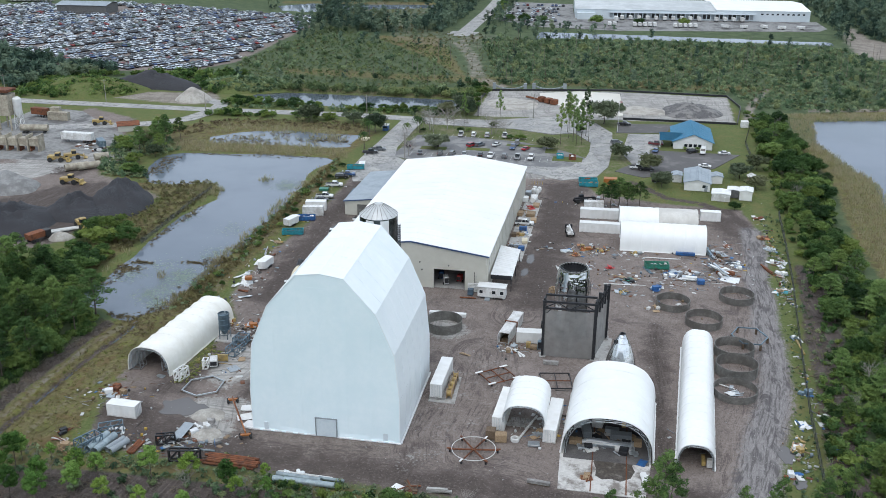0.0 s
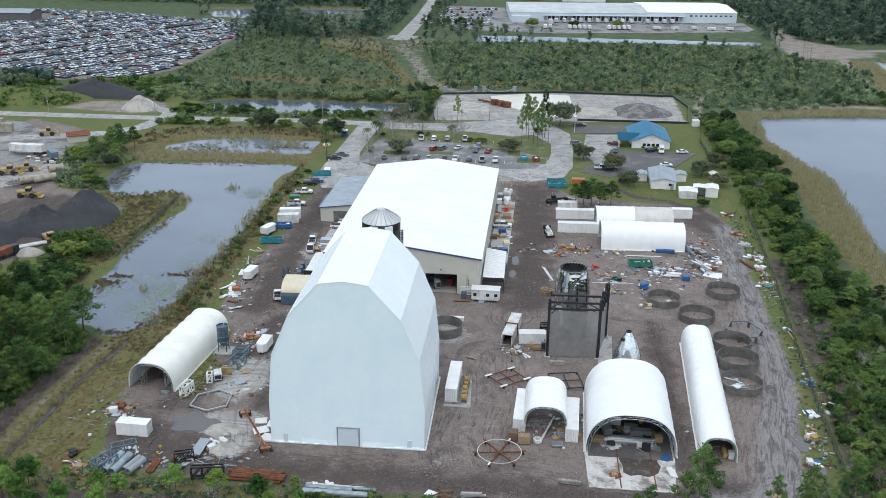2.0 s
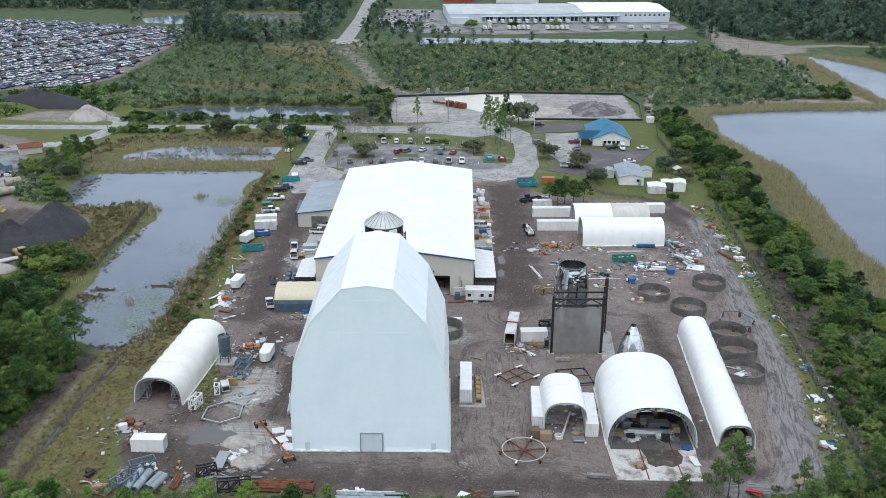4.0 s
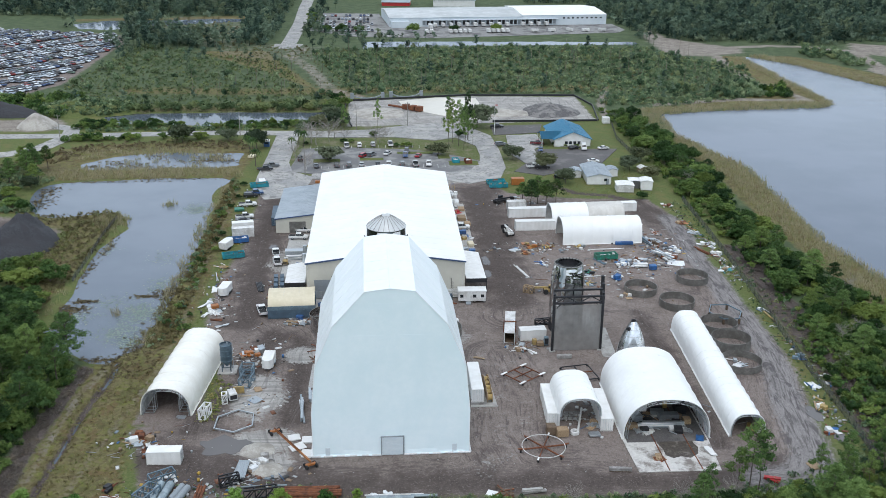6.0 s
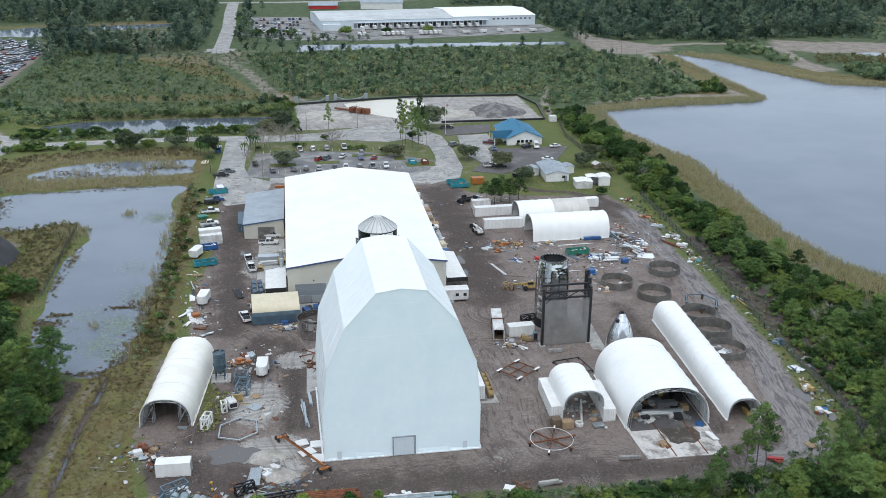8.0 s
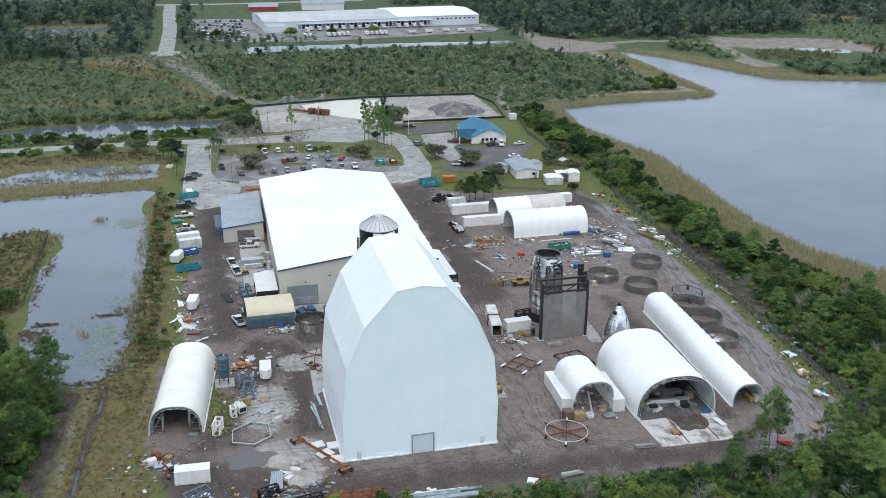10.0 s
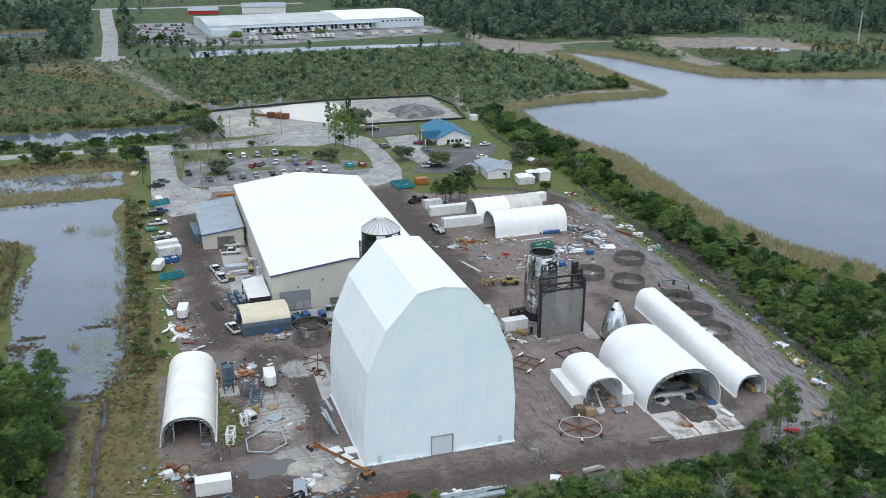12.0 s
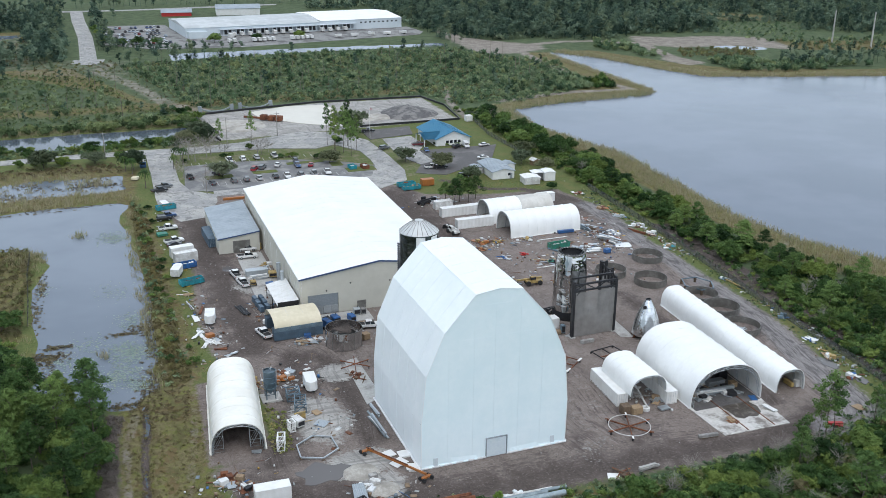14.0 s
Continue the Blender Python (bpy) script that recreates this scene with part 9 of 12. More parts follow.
def board_pile(x, y, rz, n, L, w, key, label, messy=12, thick=0.07, name="board_pile"):
    t = thing(name, (x, y, 0), rz, label, "building materials")
    rr = random.Random(int(abs(x) * 17 + abs(y) * 5 + 3))
    z = 0.0
    for k in range(n):
        bm = bmesh.new()
        l = L * rr.uniform(0.7, 1.0)
        box(bm, -w / 2, -l / 2, 0, w / 2, l / 2, thick, pose(rr.uniform(-0.5, 0.5) * w * 0.8, rr.uniform(-0.1, 0.1) * L, z, 0, rr.uniform(-2, 2), rr.uniform(-messy, messy)))
        keys = key if isinstance(key, tuple) else (key,)
        part("board", bm, M[keys[k % len(keys)]], t)
        z += thick * rr.uniform(0.75, 1.0)
    return t


def scrap_pile(x, y, spread, n, keys, label, name="scrap_pile"):
    """Loose boards, bars and boxes, each a part, thrown about a spot."""
    t = thing(name, (x, y, 0), 0, label, "scrap")
    rr = random.Random(int(abs(x) * 11 + abs(y) * 3 + 1))
    for k in range(n):
        bm = bmesh.new()
        u = rr.random()
        px, py = rr.gauss(0, 0.45) * spread, rr.gauss(0, 0.45) * spread
        a = rr.uniform(0, 180)
        if u < 0.4:
            l = rr.uniform(1.2, 3.6)
            box(bm, -0.12, -l / 2, 0, 0.12, l / 2, 0.12, pose(px, py, rr.uniform(0, 0.25), rr.uniform(-3, 3), 0, a))
            nm = "beam"
        elif u < 0.75:
            box(bm, -rr.uniform(0.4, 0.8), -rr.uniform(0.5, 1.4), 0, 0.6, 0.9, 0.05, pose(px, py, rr.uniform(0.0, 0.2), rr.uniform(-4, 4), rr.uniform(-4, 4), a))
            nm = "sheet"
        else:
            s = rr.uniform(0.35, 0.8)
            box(bm, -s, -s * 0.7, 0, s, s * 0.7, s * 1.1, pose(px, py, 0, 0, 0, a), 0.04)
            nm = "box"
        part(nm, bm, M[rr.choice(keys)], t)
    return t


def crate(x, y, rz, w, d, h, key, label, name="crate", z=0.0):
    t = thing(name, (x, y, z), rz, label, "crate")
    bm = bmesh.new()
    box(bm, -w / 2, -d / 2, 0.1, w / 2, d / 2, h, bevel=0.04)
    part("case", bm, M[key], t)
    for xx in (-w / 2 + 0.08, 0, w / 2 - 0.08):
        bm = bmesh.new()
        box(bm, xx - 0.06, -d / 2 + 0.02, 0, xx + 0.06, d / 2 - 0.02, 0.1)
        part("skid", bm, M["dark_wood"], t)
    return t


def truss_frame(x, y, rz, L, w, h, key, label, bays=3, name="steel_truss", bar=1.0):
    t = thing(name, (x, y, 0), rz, label, "steelwork")
    for sx in (0, w):
        for sz in (0.1, h):
            bm = bmesh.new()
            beam(bm, (sx, 0, sz), (sx, L, sz), 0.22 * bar, 0.22 * bar)
            part("chord", bm, M[key], t)
        for k in range(bays):
            a, b = L * k / bays, L * (k + 1) / bays
            bm = bmesh.new()
            beam(bm, (sx, a, 0.1), (sx, b, h), 0.16 * bar, 0.16 * bar)
            part("diagonal", bm, M[key], t)
    for k in range(bays + 1):
        y0 = L * k / bays
        for a, b in (((0, y0, 0.1), (0, y0, h)), ((w, y0, 0.1), (w, y0, h)), ((0, y0, h), (w, y0, h)), ((0, y0, 0.1), (w, y0, 0.1)), ((0, y0, 0.1), (w, y0, h))):
            bm = bmesh.new()
            beam(bm, a, b, 0.16 * bar, 0.16 * bar)
            part("strut", bm, M[key], t)
    return t


def small_silo():
    t = thing("storage_silo", (-34.5, 35.4, 0.25), 0, "dark slate-blue silo on four legs over a concrete base", "silo")
    R = 1.25
    bm = bmesh.new()
    lathe(bm, [(0.2, 0.9), (R, 2.4), (R, 6.05), (R - 0.1, 6.1), (R - 0.1, 5.85), (0.02, 6.0)], 24)
    smooth(part("bin", bm, M["slate_bin"], t))
    for k in range(4):
        a = math.pi / 4 + k * math.pi / 2
        bm = bmesh.new()
        beam(bm, (1.3 * math.cos(a), 1.3 * math.sin(a), 0), (1.24 * math.cos(a), 1.24 * math.sin(a), 3.2), 0.16, 0.16)
        part("leg", bm, M["slate_bin"], t)
    for z in (2.4, 3.6, 4.8, 6.0):
        bm = bmesh.new()
        lathe(bm, [(R, z), (R + 0.06, z + 0.03), (R + 0.06, z + 0.1), (R, z + 0.13)], 24)
        part("hoop", bm, M["blue_grey"], t)
    bm = bmesh.new()
    for k in range(4):
        a, b = math.pi / 4 + k * math.pi / 2, math.pi / 4 + (k + 1) * math.pi / 2
        beam(bm, (1.28 * math.cos(a), 1.28 * math.sin(a), 1.0), (1.28 * math.cos(b), 1.28 * math.sin(b), 1.0), 0.09, 0.09)
    part("bracing", bm, M["slate_bin"], t)
    bm = bmesh.new()
    rod(bm, (0.3, 0.2, 5.9), (0.3, 0.2, 6.45), 0.16, 8)
    part("vent", bm, M["galv"], t)
    bm = bmesh.new()
    for k in range(13):
        rod(bm, (R + 0.14, -0.2, 0.4 + 0.45 * k), (R + 0.14, 0.2, 0.4 + 0.45 * k), 0.02, 4)
    for y in (-0.2, 0.2):
        rod(bm, (R + 0.14, y, 0), (R + 0.14, y, 6.3), 0.025, 4)
    part("ladder", bm, M["galv"], t)


small_silo()
truss_frame(-31.2, 27.6, -12, 4.2, 2.2, 1.9, "blue_grey", "slate-blue welded steel truss section", 2, bar=0.9)
truss_frame(-31.6, 32.6, -6, 3.2, 2.6, 1.7, "blue_grey", "slate-blue welded steel truss section", 2, bar=0.9)
truss_frame(-44.0, -13.2, -28, 4.4, 2.4, 2.2, "blue_grey", "slate-blue triangular truss among pipes")
truss_frame(-42.8, -6.5, -60, 4.4, 1.8, 1.8, "blue_grey", "slate-blue steel truss beside a container", 2, bar=0.9)
truss_frame(-25.6, -12.6, -80, 5.6, 0.9, 2.3, "black_steel", "black steel rack frame in the weeds")
truss_frame(-30.4, -8.0, -70, 3.4, 0.9, 1.9, "black_steel", "black steel rack frame in the weeds", 2)
truss_frame(-37.4, 14.8, -15, 3.2, 1.3, 2.2, "white_paint", "white steel access frame on grass", 2)
truss_frame(-33.6, 20.6, 10, 1.6, 1.0, 2.0, "white_paint", "white steel access frame beside a machine", 1)


def hexagon_frame(pts, key, label, z=0.35):
    t = thing("hexagon_frame", (0, 0, 0), 0, label, "steelwork")
    for a, b in zip(pts, pts[1:] + pts[:1]):
        bm = bmesh.new()
        beam(bm, (*a, z), (*b, z), 0.22, 0.26)
        part("tube", bm, M[key], t)
    for a in pts:
        bm = bmesh.new()
        box(bm, a[0] - 0.25, a[1] - 0.25, 0, a[0] + 0.25, a[1] + 0.25, z - 0.15)
        part("block", bm, M["dark_wood"], t)


hexagon_frame([(-33.7, 15.2), (-30.1, 17.6), (-26.9, 16.0), (-26.7, 11.5), (-30.1, 9.2), (-33.9, 10.8)], "galv", "pale galvanised hexagonal steel frame on dirt")
hexagon_frame([(78.6, 56.5), (80.4, 60.8), (84.6, 60.8), (86.6, 56.5), (84.6, 52.4), (80.8, 52.4)], "blue_grey", "slate-blue hexagonal frame behind steel rings", 1.4)


def turning_ring():
    t = thing("turning_ring", (28.0, -0.2, 0), 8, "white rolled steel hoop on a rust-red cross frame", "steelwork")
    bm = bmesh.new()
    lathe(bm, [(4.08, 0.78), (4.08, 0.88), (3.97, 0.88), (3.97, 0.78), (4.08, 0.78)], 48)
    part("hoop", bm, M["dirty_white"], t)
    for a in range(3):
        bm = bmesh.new()
        c, s = math.cos(a * math.pi / 3), math.sin(a * math.pi / 3)
        beam(bm, (-4.6 * c, -4.6 * s, 0.6), (4.6 * c, 4.6 * s, 0.6), 0.2, 0.25)
        part("cross_beam", bm, M["rust"], t)
    for k in range(6):
        c, s = math.cos(k * math.pi / 3), math.sin(k * math.pi / 3)
        bm = bmesh.new()
        rod(bm, (4.4 * c, 4.4 * s, 0.5), (4.4 * c, 4.4 * s, 0.0), 0.2, 8)
        part("caster", bm, M["black_steel"], t)
        bm = bmesh.new()
        box(bm, -0.45, -0.15, 0.72, 0.45, 0.15, 0.86, Matrix.Translation((4.5 * c, 4.5 * s, 0)) @ Matrix.Rotation(k * math.pi / 3, 4, "Z"))
        part("pad", bm, M["white_paint"] if k in (1, 4) else M["rust"], t)


turning_ring()


def cart_frame(x, y, rz, w, d, label, pads):
    t = thing("cart_frame", (x, y, 0), rz, label, "steelwork")
    for a, b in (((0, 0), (w, 0)), ((w, 0), (w, d)), ((w, d), (0, d)), ((0, d), (0, 0)), ((w / 2, 0), (w / 2, d)), ((0, d / 2), (w, d / 2))):
        bm = bmesh.new()
        beam(bm, (*a, 0.45), (*b, 0.45), 0.16, 0.2)
        part("tube", bm, M["rust"] if not pads and a == (0, d / 2) else M["black_steel"] if not pads else M["rust"], t)
    for a in ((0, 0), (w, 0), (w, d), (0, d)):
        bm = bmesh.new()
        rod(bm, (a[0], a[1], 0.35), (a[0], a[1], 0), 0.2, 8)
        part("caster", bm, M["black_steel"], t)
        if pads:
            bm = bmesh.new()
            box(bm, a[0] - 0.9, a[1] - 0.25, 0.56, a[0] + 0.9, a[1] + 0.25, 0.7, bevel=0.04)
            part("pad", bm, M["white_paint"], t)


cart_frame(28.0, 25.0, 38, 6.0, 5.5, "rust-brown steel cart frame with white pads", True)
cart_frame(38.4, 25.2, 10, 6.2, 6.6, "dark steel cart frame on casters", False)


def boom():
    t = thing("lift_boom", (-14.8, -3.3, 0), 0, "orange folded boom lift lying along the ground", "boom lift")
    bm = bmesh.new()
    beam(bm, (0, 0, 1.2), (-7.2, 11.8, 1.0), 0.26, 0.36)
    part("boom_arm", bm, M["orange"], t)
    bm = bmesh.new()
    beam(bm, (-2.2, 3.6, 1.4), (-7.4, 12.1, 1.26), 0.16, 0.18)
    part("inner_arm", bm, M["rust"], t)
    for c in ((0, 0), (-7.3, 12)):
        bm = bmesh.new()
        box(bm, -0.95, -0.3, 0.45, 0.95, 0.3, 0.85, Matrix.Translation((c[0], c[1], 0)) @ Matrix.Rotation(0.4, 4, "Z"), 0.06)
        part("chassis", bm, M["orange"], t)
        for sx in (-1, 1):
            for sy in (-0.5, 0.5):
                bm = bmesh.new()
                p = Matrix.Translation((c[0], c[1], 0)) @ Matrix.Rotation(0.4, 4, "Z") @ Vector((sx * 0.9, sy, 0.45))
                rod(bm, p - Vector((0.1, 0.1, 0)), p + Vector((0.1, 0.1, 0)), 0.4, 10)
                part("wheel", bm, M["rubber"], t)


boom()
pipe_pile(-40.5, -13.5, -10, 2, 5.8, 0.72, "zinc_pipe", "large galvanised ducts lying side by side", 1)
pipe_pile(-37.3, -12.8, -18, 2, 4.4, 0.6, "grey_door", "dark grey ducts beside lighter ones", 1)
pipe_pile(-9.8, -11.9, 88, 6, 9.6, 0.26, "rust", "stack of long rusty steel pipes", 2)
pipe_pile(-6.0, -15.4, -91, 1, 11.2, 0.52, "zinc_pipe", "long blue-grey zinc-coated pipe below the yard's edge", 1)
pipe_pile(-5.0, -14.1, -93, 1, 8.2, 0.46, "zinc_pipe", "blue-grey zinc-coated pipe with open dark end", 1)
pipe_pile(2.6, -13.6, -93, 1, 4.6, 0.31, "zinc_pipe", "short blue-grey zinc-coated pipe", 1)
board_pile(-0.6, -12.9, 88, 2, 11.0, 0.3, "dirty_white", "long white boards lying behind pipes", 2, 0.12)


def sacks(x, y, n, spread, label):
    t = thing("plastic_sacks", (x, y, 0), 0, label, "rubbish")
    rr = random.Random(int(abs(x) * 9 + abs(y) * 4))
    for k in range(n):
        bm = bmesh.new()
        bmesh.ops.create_icosphere(bm, subdivisions=2, radius=rr.uniform(0.3, 0.55))
        for v in bm.verts:
            v.co *= 1 + 0.35 * noise.noise(v.co * 3 + Vector((k, x, y)))
            v.co.z = max(v.co.z * 0.7, -0.12)
        bmesh.ops.translate(bm, verts=bm.verts[:], vec=(rr.gauss(0, 0.5) * spread, rr.gauss(0, 0.4) * spread, 0.12))
        part("sack", bm, M["plastic_sheet"], t)
    return t


def pallet(x, y, rz, label):
    t = thing("pallet", (x, y, 0), rz, label, "pallet")
    for k in range(7):
        bm = bmesh.new()
        box(bm, -0.6, -1.5 + k * 0.46, 0.12, 0.6, -1.5 + k * 0.46 + 0.2, 0.15)
        part("slat", bm, M["wood"], t)
    for xx in (-0.55, 0, 0.55):
        bm = bmesh.new()
        box(bm, xx - 0.05, -1.5, 0, xx + 0.05, 1.5, 0.12)
        part("bearer", bm, M["wood"], t)
    return t


def corrugated_stack(x, y, rz, w, L, label):
    t = thing("roofing_sheets", (x, y, 0), rz, label, "building materials")
    for k in range(3):
        bm = bmesh.new()
        m = pose(0.12 * k, 0.1 * k, 0.5 + 0.09 * k, 4, 0, 2.5 * k)
        edge = []
        for i in range(25):
            xx, zz = -w / 2 + w * i / 24, (0.0, 0.06, 0.06, 0.0)[i % 4]
            edge.append([bm.verts.new(m @ Vector((xx, yy, zz + dz))) for yy, dz in ((-L / 2, 0), (L / 2, 0), (L / 2, 0.025), (-L / 2, 0.025))])
        for p, q in zip(edge, edge[1:]):
            for i in range(4):
                bm.faces.new((p[i], q[i], q[(i + 1) % 4], p[(i + 1) % 4]))
        bm.faces.new(edge[0]), bm.faces.new(edge[-1][::-1])
        bmesh.ops.recalc_face_normals(bm, faces=bm.faces[:])
        part("sheet", bm, M["galv"], t)
    for yy in (-L / 3, L / 3):
        bm = bmesh.new()
        box(bm, -w / 2, yy - 0.1, 0, w / 2, yy + 0.1, 0.5 + yy * 0.07)
        part("support", bm, M["dark_wood"], t)
    return t


sacks(-1.4, -12.7, 3, 0.9, "crumpled white plastic sacks behind pipes")
sacks(-3.6, -12.6, 2, 0.5, "crumpled white plastic sacks behind pipes")
sacks(-39.0, -5.6, 6, 1.5, "heap of crumpled white plastic sacks on grass")
pallet(-45.6, -13.6, 70, "weathered wooden pallet in dry grass")
pallet(-47.2, -12.4, 40, "weathered wooden pallet leaning among boards")
board_pile(-48.4, -10.8, 65, 6, 3.4, 0.22, ("white_paint", "dirty_white", "rust"), "white and rusty boards thrown on dry grass", 40, 0.1)
scrap_pile(-49.2, -7.8, 1.0, 6, ["rust", "dark_wood", "black_steel"], "small rusty scrap on the meadow")
pipe_pile(-26.5, -8.9, -90, 1, 8.0, 0.17, "zinc_pipe", "pale blue-grey pipe lying beside a rack", 1)
pipe_pile(-33.6, -12.6, -4, 3, 4.2, 0.26, "rust", "short rusty pipes in the weeds", 1)
board_pile(24.2, -13.6, -82, 3, 5.0, 0.5, ("concrete", "block"), "pale concrete beams in the weeds", 10, 0.3)
corrugated_stack(-27.2, -4.2, -10, 2.0, 5.0, "silver corrugated roofing sheets stacked on weeds")
scrap_pile(-46.5, -12.4, 1.3, 8, ["wood", "dark_wood", "wood"], "heap of broken pallets and timber", "timber_heap")
scrap_pile(-47.8, 8.4, 2.8, 22, ["wood", "galv", "white_paint", "rust"], "scattered timber, bars and scrap on grass")
scrap_pile(-45.2, 5.0, 1.2, 8, ["dirty_white", "rust", "black_steel"], "small scrap heap beside a container")
scrap_pile(-36.6, -8.8, 1.2, 8, ["black_steel", "rust", "white_paint"], "white plastic waste on the grass")
scrap_pile(-24.5, -1.0, 1.8, 12, ["plastic_sheet", "block", "dirty_white"], "rubble and crumpled plastic on pale sand")
board_pile(-17.5, 17.0, 4, 7, 9.5, 0.4, ("galv", "plastic_sheet", "zinc_pipe"), "long steel sections wrapped in white plastic", 4, 0.22)
board_pile(-16.2, 22.6, 4, 4, 5.5, 0.4, "galv", "galvanised sections beside the assembly building", 4, 0.2)
for x, y, rz in ((-18.2, 7.0, 10), (-15.7, 6.0, 0), (-17.6, 3.4, 25), (-15.4, 1.2, -10)):
    board_pile(x, y, rz, 3, 2.4, 1.9, "white_paint", "square white insulated panels on the dirt", 6, 0.1, "panel_stack")
board_pile(-27.2, 22.2, 40, 2, 2.6, 1.8, "galv", "grey metal sheet lying on sand", 8)
board_pile(-27.0, 26.6, 20, 2, 2.0, 1.4, "wood", "plywood sheet on the dirt", 8)


def machine(x, y, rz, key, label, w=1.6, d=2.6, h=1.5, wheels=True, name="site_generator"):
    t = thing(name, (x, y, 0), rz, label, "machine")
    z0 = 0.5 if wheels else 0.15
    bm = bmesh.new()
    box(bm, -w / 2, -d / 2, z0, w / 2, d / 2, z0 + h, bevel=0.08)
    part("housing", bm, M[key], t)
    bm = bmesh.new()
    box(bm, -w / 2 + 0.1, -d / 2 - 0.02, z0 + 0.3, w / 2 - 0.1, -d / 2 - 0.002, z0 + h - 0.3)
    part("grille", bm, M["black_steel"], t)
    bm = bmesh.new()
    rod(bm, (w * 0.2, d * 0.25, z0 + h), (w * 0.2, d * 0.25, z0 + h + 0.4), 0.06, 6)
    part("exhaust", bm, M["black_steel"], t)
    if wheels:
        for s in (-1, 1):
            bm = bmesh.new()
            rod(bm, (s * w / 2, 0, 0.36), (s * (w / 2 + 0.2), 0, 0.36), 0.36, 10)
            part("wheel", bm, M["rubber"], t)
        bm = bmesh.new()
        beam(bm, (0, d / 2, z0), (0, d / 2 + 1.3, z0), 0.1, 0.1)
        part("drawbar", bm, M["black_steel"], t)
    else:
        for s in (-1, 1):
            bm = bmesh.new()
            box(bm, s * w * 0.4 - 0.08, -d / 2, 0, s * w * 0.4 + 0.08, d / 2, 0.15)
            part("skid", bm, M["black_steel"], t)
    return t


machine(-31.8, 22.4, 20, "dirty_white", "white towable generator under a yellow hoist")
crate(-30.8, 25.0, 5, 2.2, 0.4, 1.6, "yellow", "yellow lifting beam standing on edge", "lifting_beam")
machine(-12.5, 67.0, 10, "blue", "blue compact lift machine by the roll door", 1.7, 2.4, 1.5)
machine(-14.6, 66.6, 10, "black_steel", "black compact loader by the roll door", 1.6, 2.2, 1.4)
machine(1.0, 66.8, 0, "blue", "blue compressor against the warehouse wall", 2.4, 1.6, 1.3, False)
machine(-6.3, 70.4, 0, "galv", "grey transformer cabinet by the wall", 1.6, 1.4, 1.6, False)
machine(-4.6, 70.4, 0, "grey_agg", "grey equipment cabinet by the wall", 1.2, 1.2, 1.4, False)
machine(36.2, 43.6, 0, "blue_grey", "blue-grey control cabinet beside the mesh screen", 1.0, 1.0, 2.0, False)
machine(-26.2, 68.8, 0, "yellow", "yellow welder near white tanks", 1.0, 1.4, 1.1)


def telehandler(x, y, rz, key, label):
    t = thing("telehandler", (x, y, 0), rz, label, "machine")
    bm = bmesh.new()
    box(bm, -0.9, -2.4, 0.6, 0.9, 2.0, 1.3, bevel=0.1)
    part("chassis", bm, M[key], t)
    bm = bmesh.new()
    box(bm, -0.95, -0.6, 1.3, -0.1, 0.9, 2.5, bevel=0.1)
    c = part("cab", bm, M[key], t)
    bm = bmesh.new()
    box(bm, -0.98, -0.5, 1.65, -0.07, 0.93, 2.3)
    part("window", bm, M["glass"], c)
    bm = bmesh.new()
    beam(bm, (0.35, -2.6, 1.7), (0.35, 4.6, 1.3), 0.4, 0.45)
    part("boom", bm, M[key], t)
    bm = bmesh.new()
    box(bm, -0.9, 4.5, 0.3, 1.3, 4.7, 1.5)
    part("carriage", bm, M["black_steel"], t)
    for s in (-0.4, 0.8):
        bm = bmesh.new()
        box(bm, s - 0.07, 4.7, 0.25, s + 0.07, 5.9, 0.32)
        part("fork", bm, M["black_steel"], t)
    for yy in (-1.7, 1.5):
        for s in (-1, 1):
            bm = bmesh.new()
            rod(bm, (s * 0.75, yy, 0.65), (s * 1.2, yy, 0.65), 0.65, 14)
            part("wheel", bm, M["rubber"], t)


telehandler(43.0, 73.8, 84, "yellow", "yellow telehandler with its boom lowered")
telehandler(40.0, 150.5, -60, "black_steel", "dark telehandler beside white containers")
telehandler(38.2, 119.5, 10, "dirty_white", "white and red lift machine on the dirt")


def spool(x, y, z, rz, label):
    t = thing("cable_spool", (x, y, z), rz, label, "spool", "timber cable spools")
    for yy in (-0.55, 0.45):
        bm = bmesh.new()
        rod(bm, (0, yy, 1.05), (0, yy + 0.12, 1.05), 1.05, 18)
        part("flange", bm, M["wood"], t)
    bm = bmesh.new()
    rod(bm, (0, -0.45, 1.05), (0, 0.45, 1.05), 0.62, 14)
    part("drum", bm, M["yellow"], t, "yellow wound hose")
    return t


for k in range(5):
    spool(20.2, 18.4 + 1.9 * k, 0.08, 90 + 3 * k, "timber spool wound with yellow hose on a pad")
crate(32.4, 4.6, 5, 2.2, 1.6, 1.6, "wood", "pale plywood crate beside a canopy")
crate(30.4, 5.4, 0, 1.8, 1.8, 1.9, "dark_wood", "weathered timber crate beside a canopy")
pipe_pile(36.0, 6.5, -16, 1, 9.0, 0.22, "dirty_white", "long white pipe under the canopy", 1)
scrap_pile(39.0, 8.0, 1.1, 9, ["dirty_white", "wood", "galv"], "loose fittings under the canopy")
for i in range(5):
    for j in range(3):
        crate(33.2 + 0.95 * i + 0.3 * j, 10.4 + 1.1 * j, 0, 0.8, 0.9, 0.35, "block", "low grey block tray in a grid under the canopy", "timber_tray")
bm = bmesh.new()
lathe(bm, [(0.85, 0), (0.85, 0.6), (0.45, 0.6), (0.45, 0), (0.85, 0)], 18)
ob = tagged(part("hose_coil", bm, M["dirty_white"]), "white coil of hose on the dirt", "hose")
ob.matrix_basis = pose(35.0, 5.2, 0)
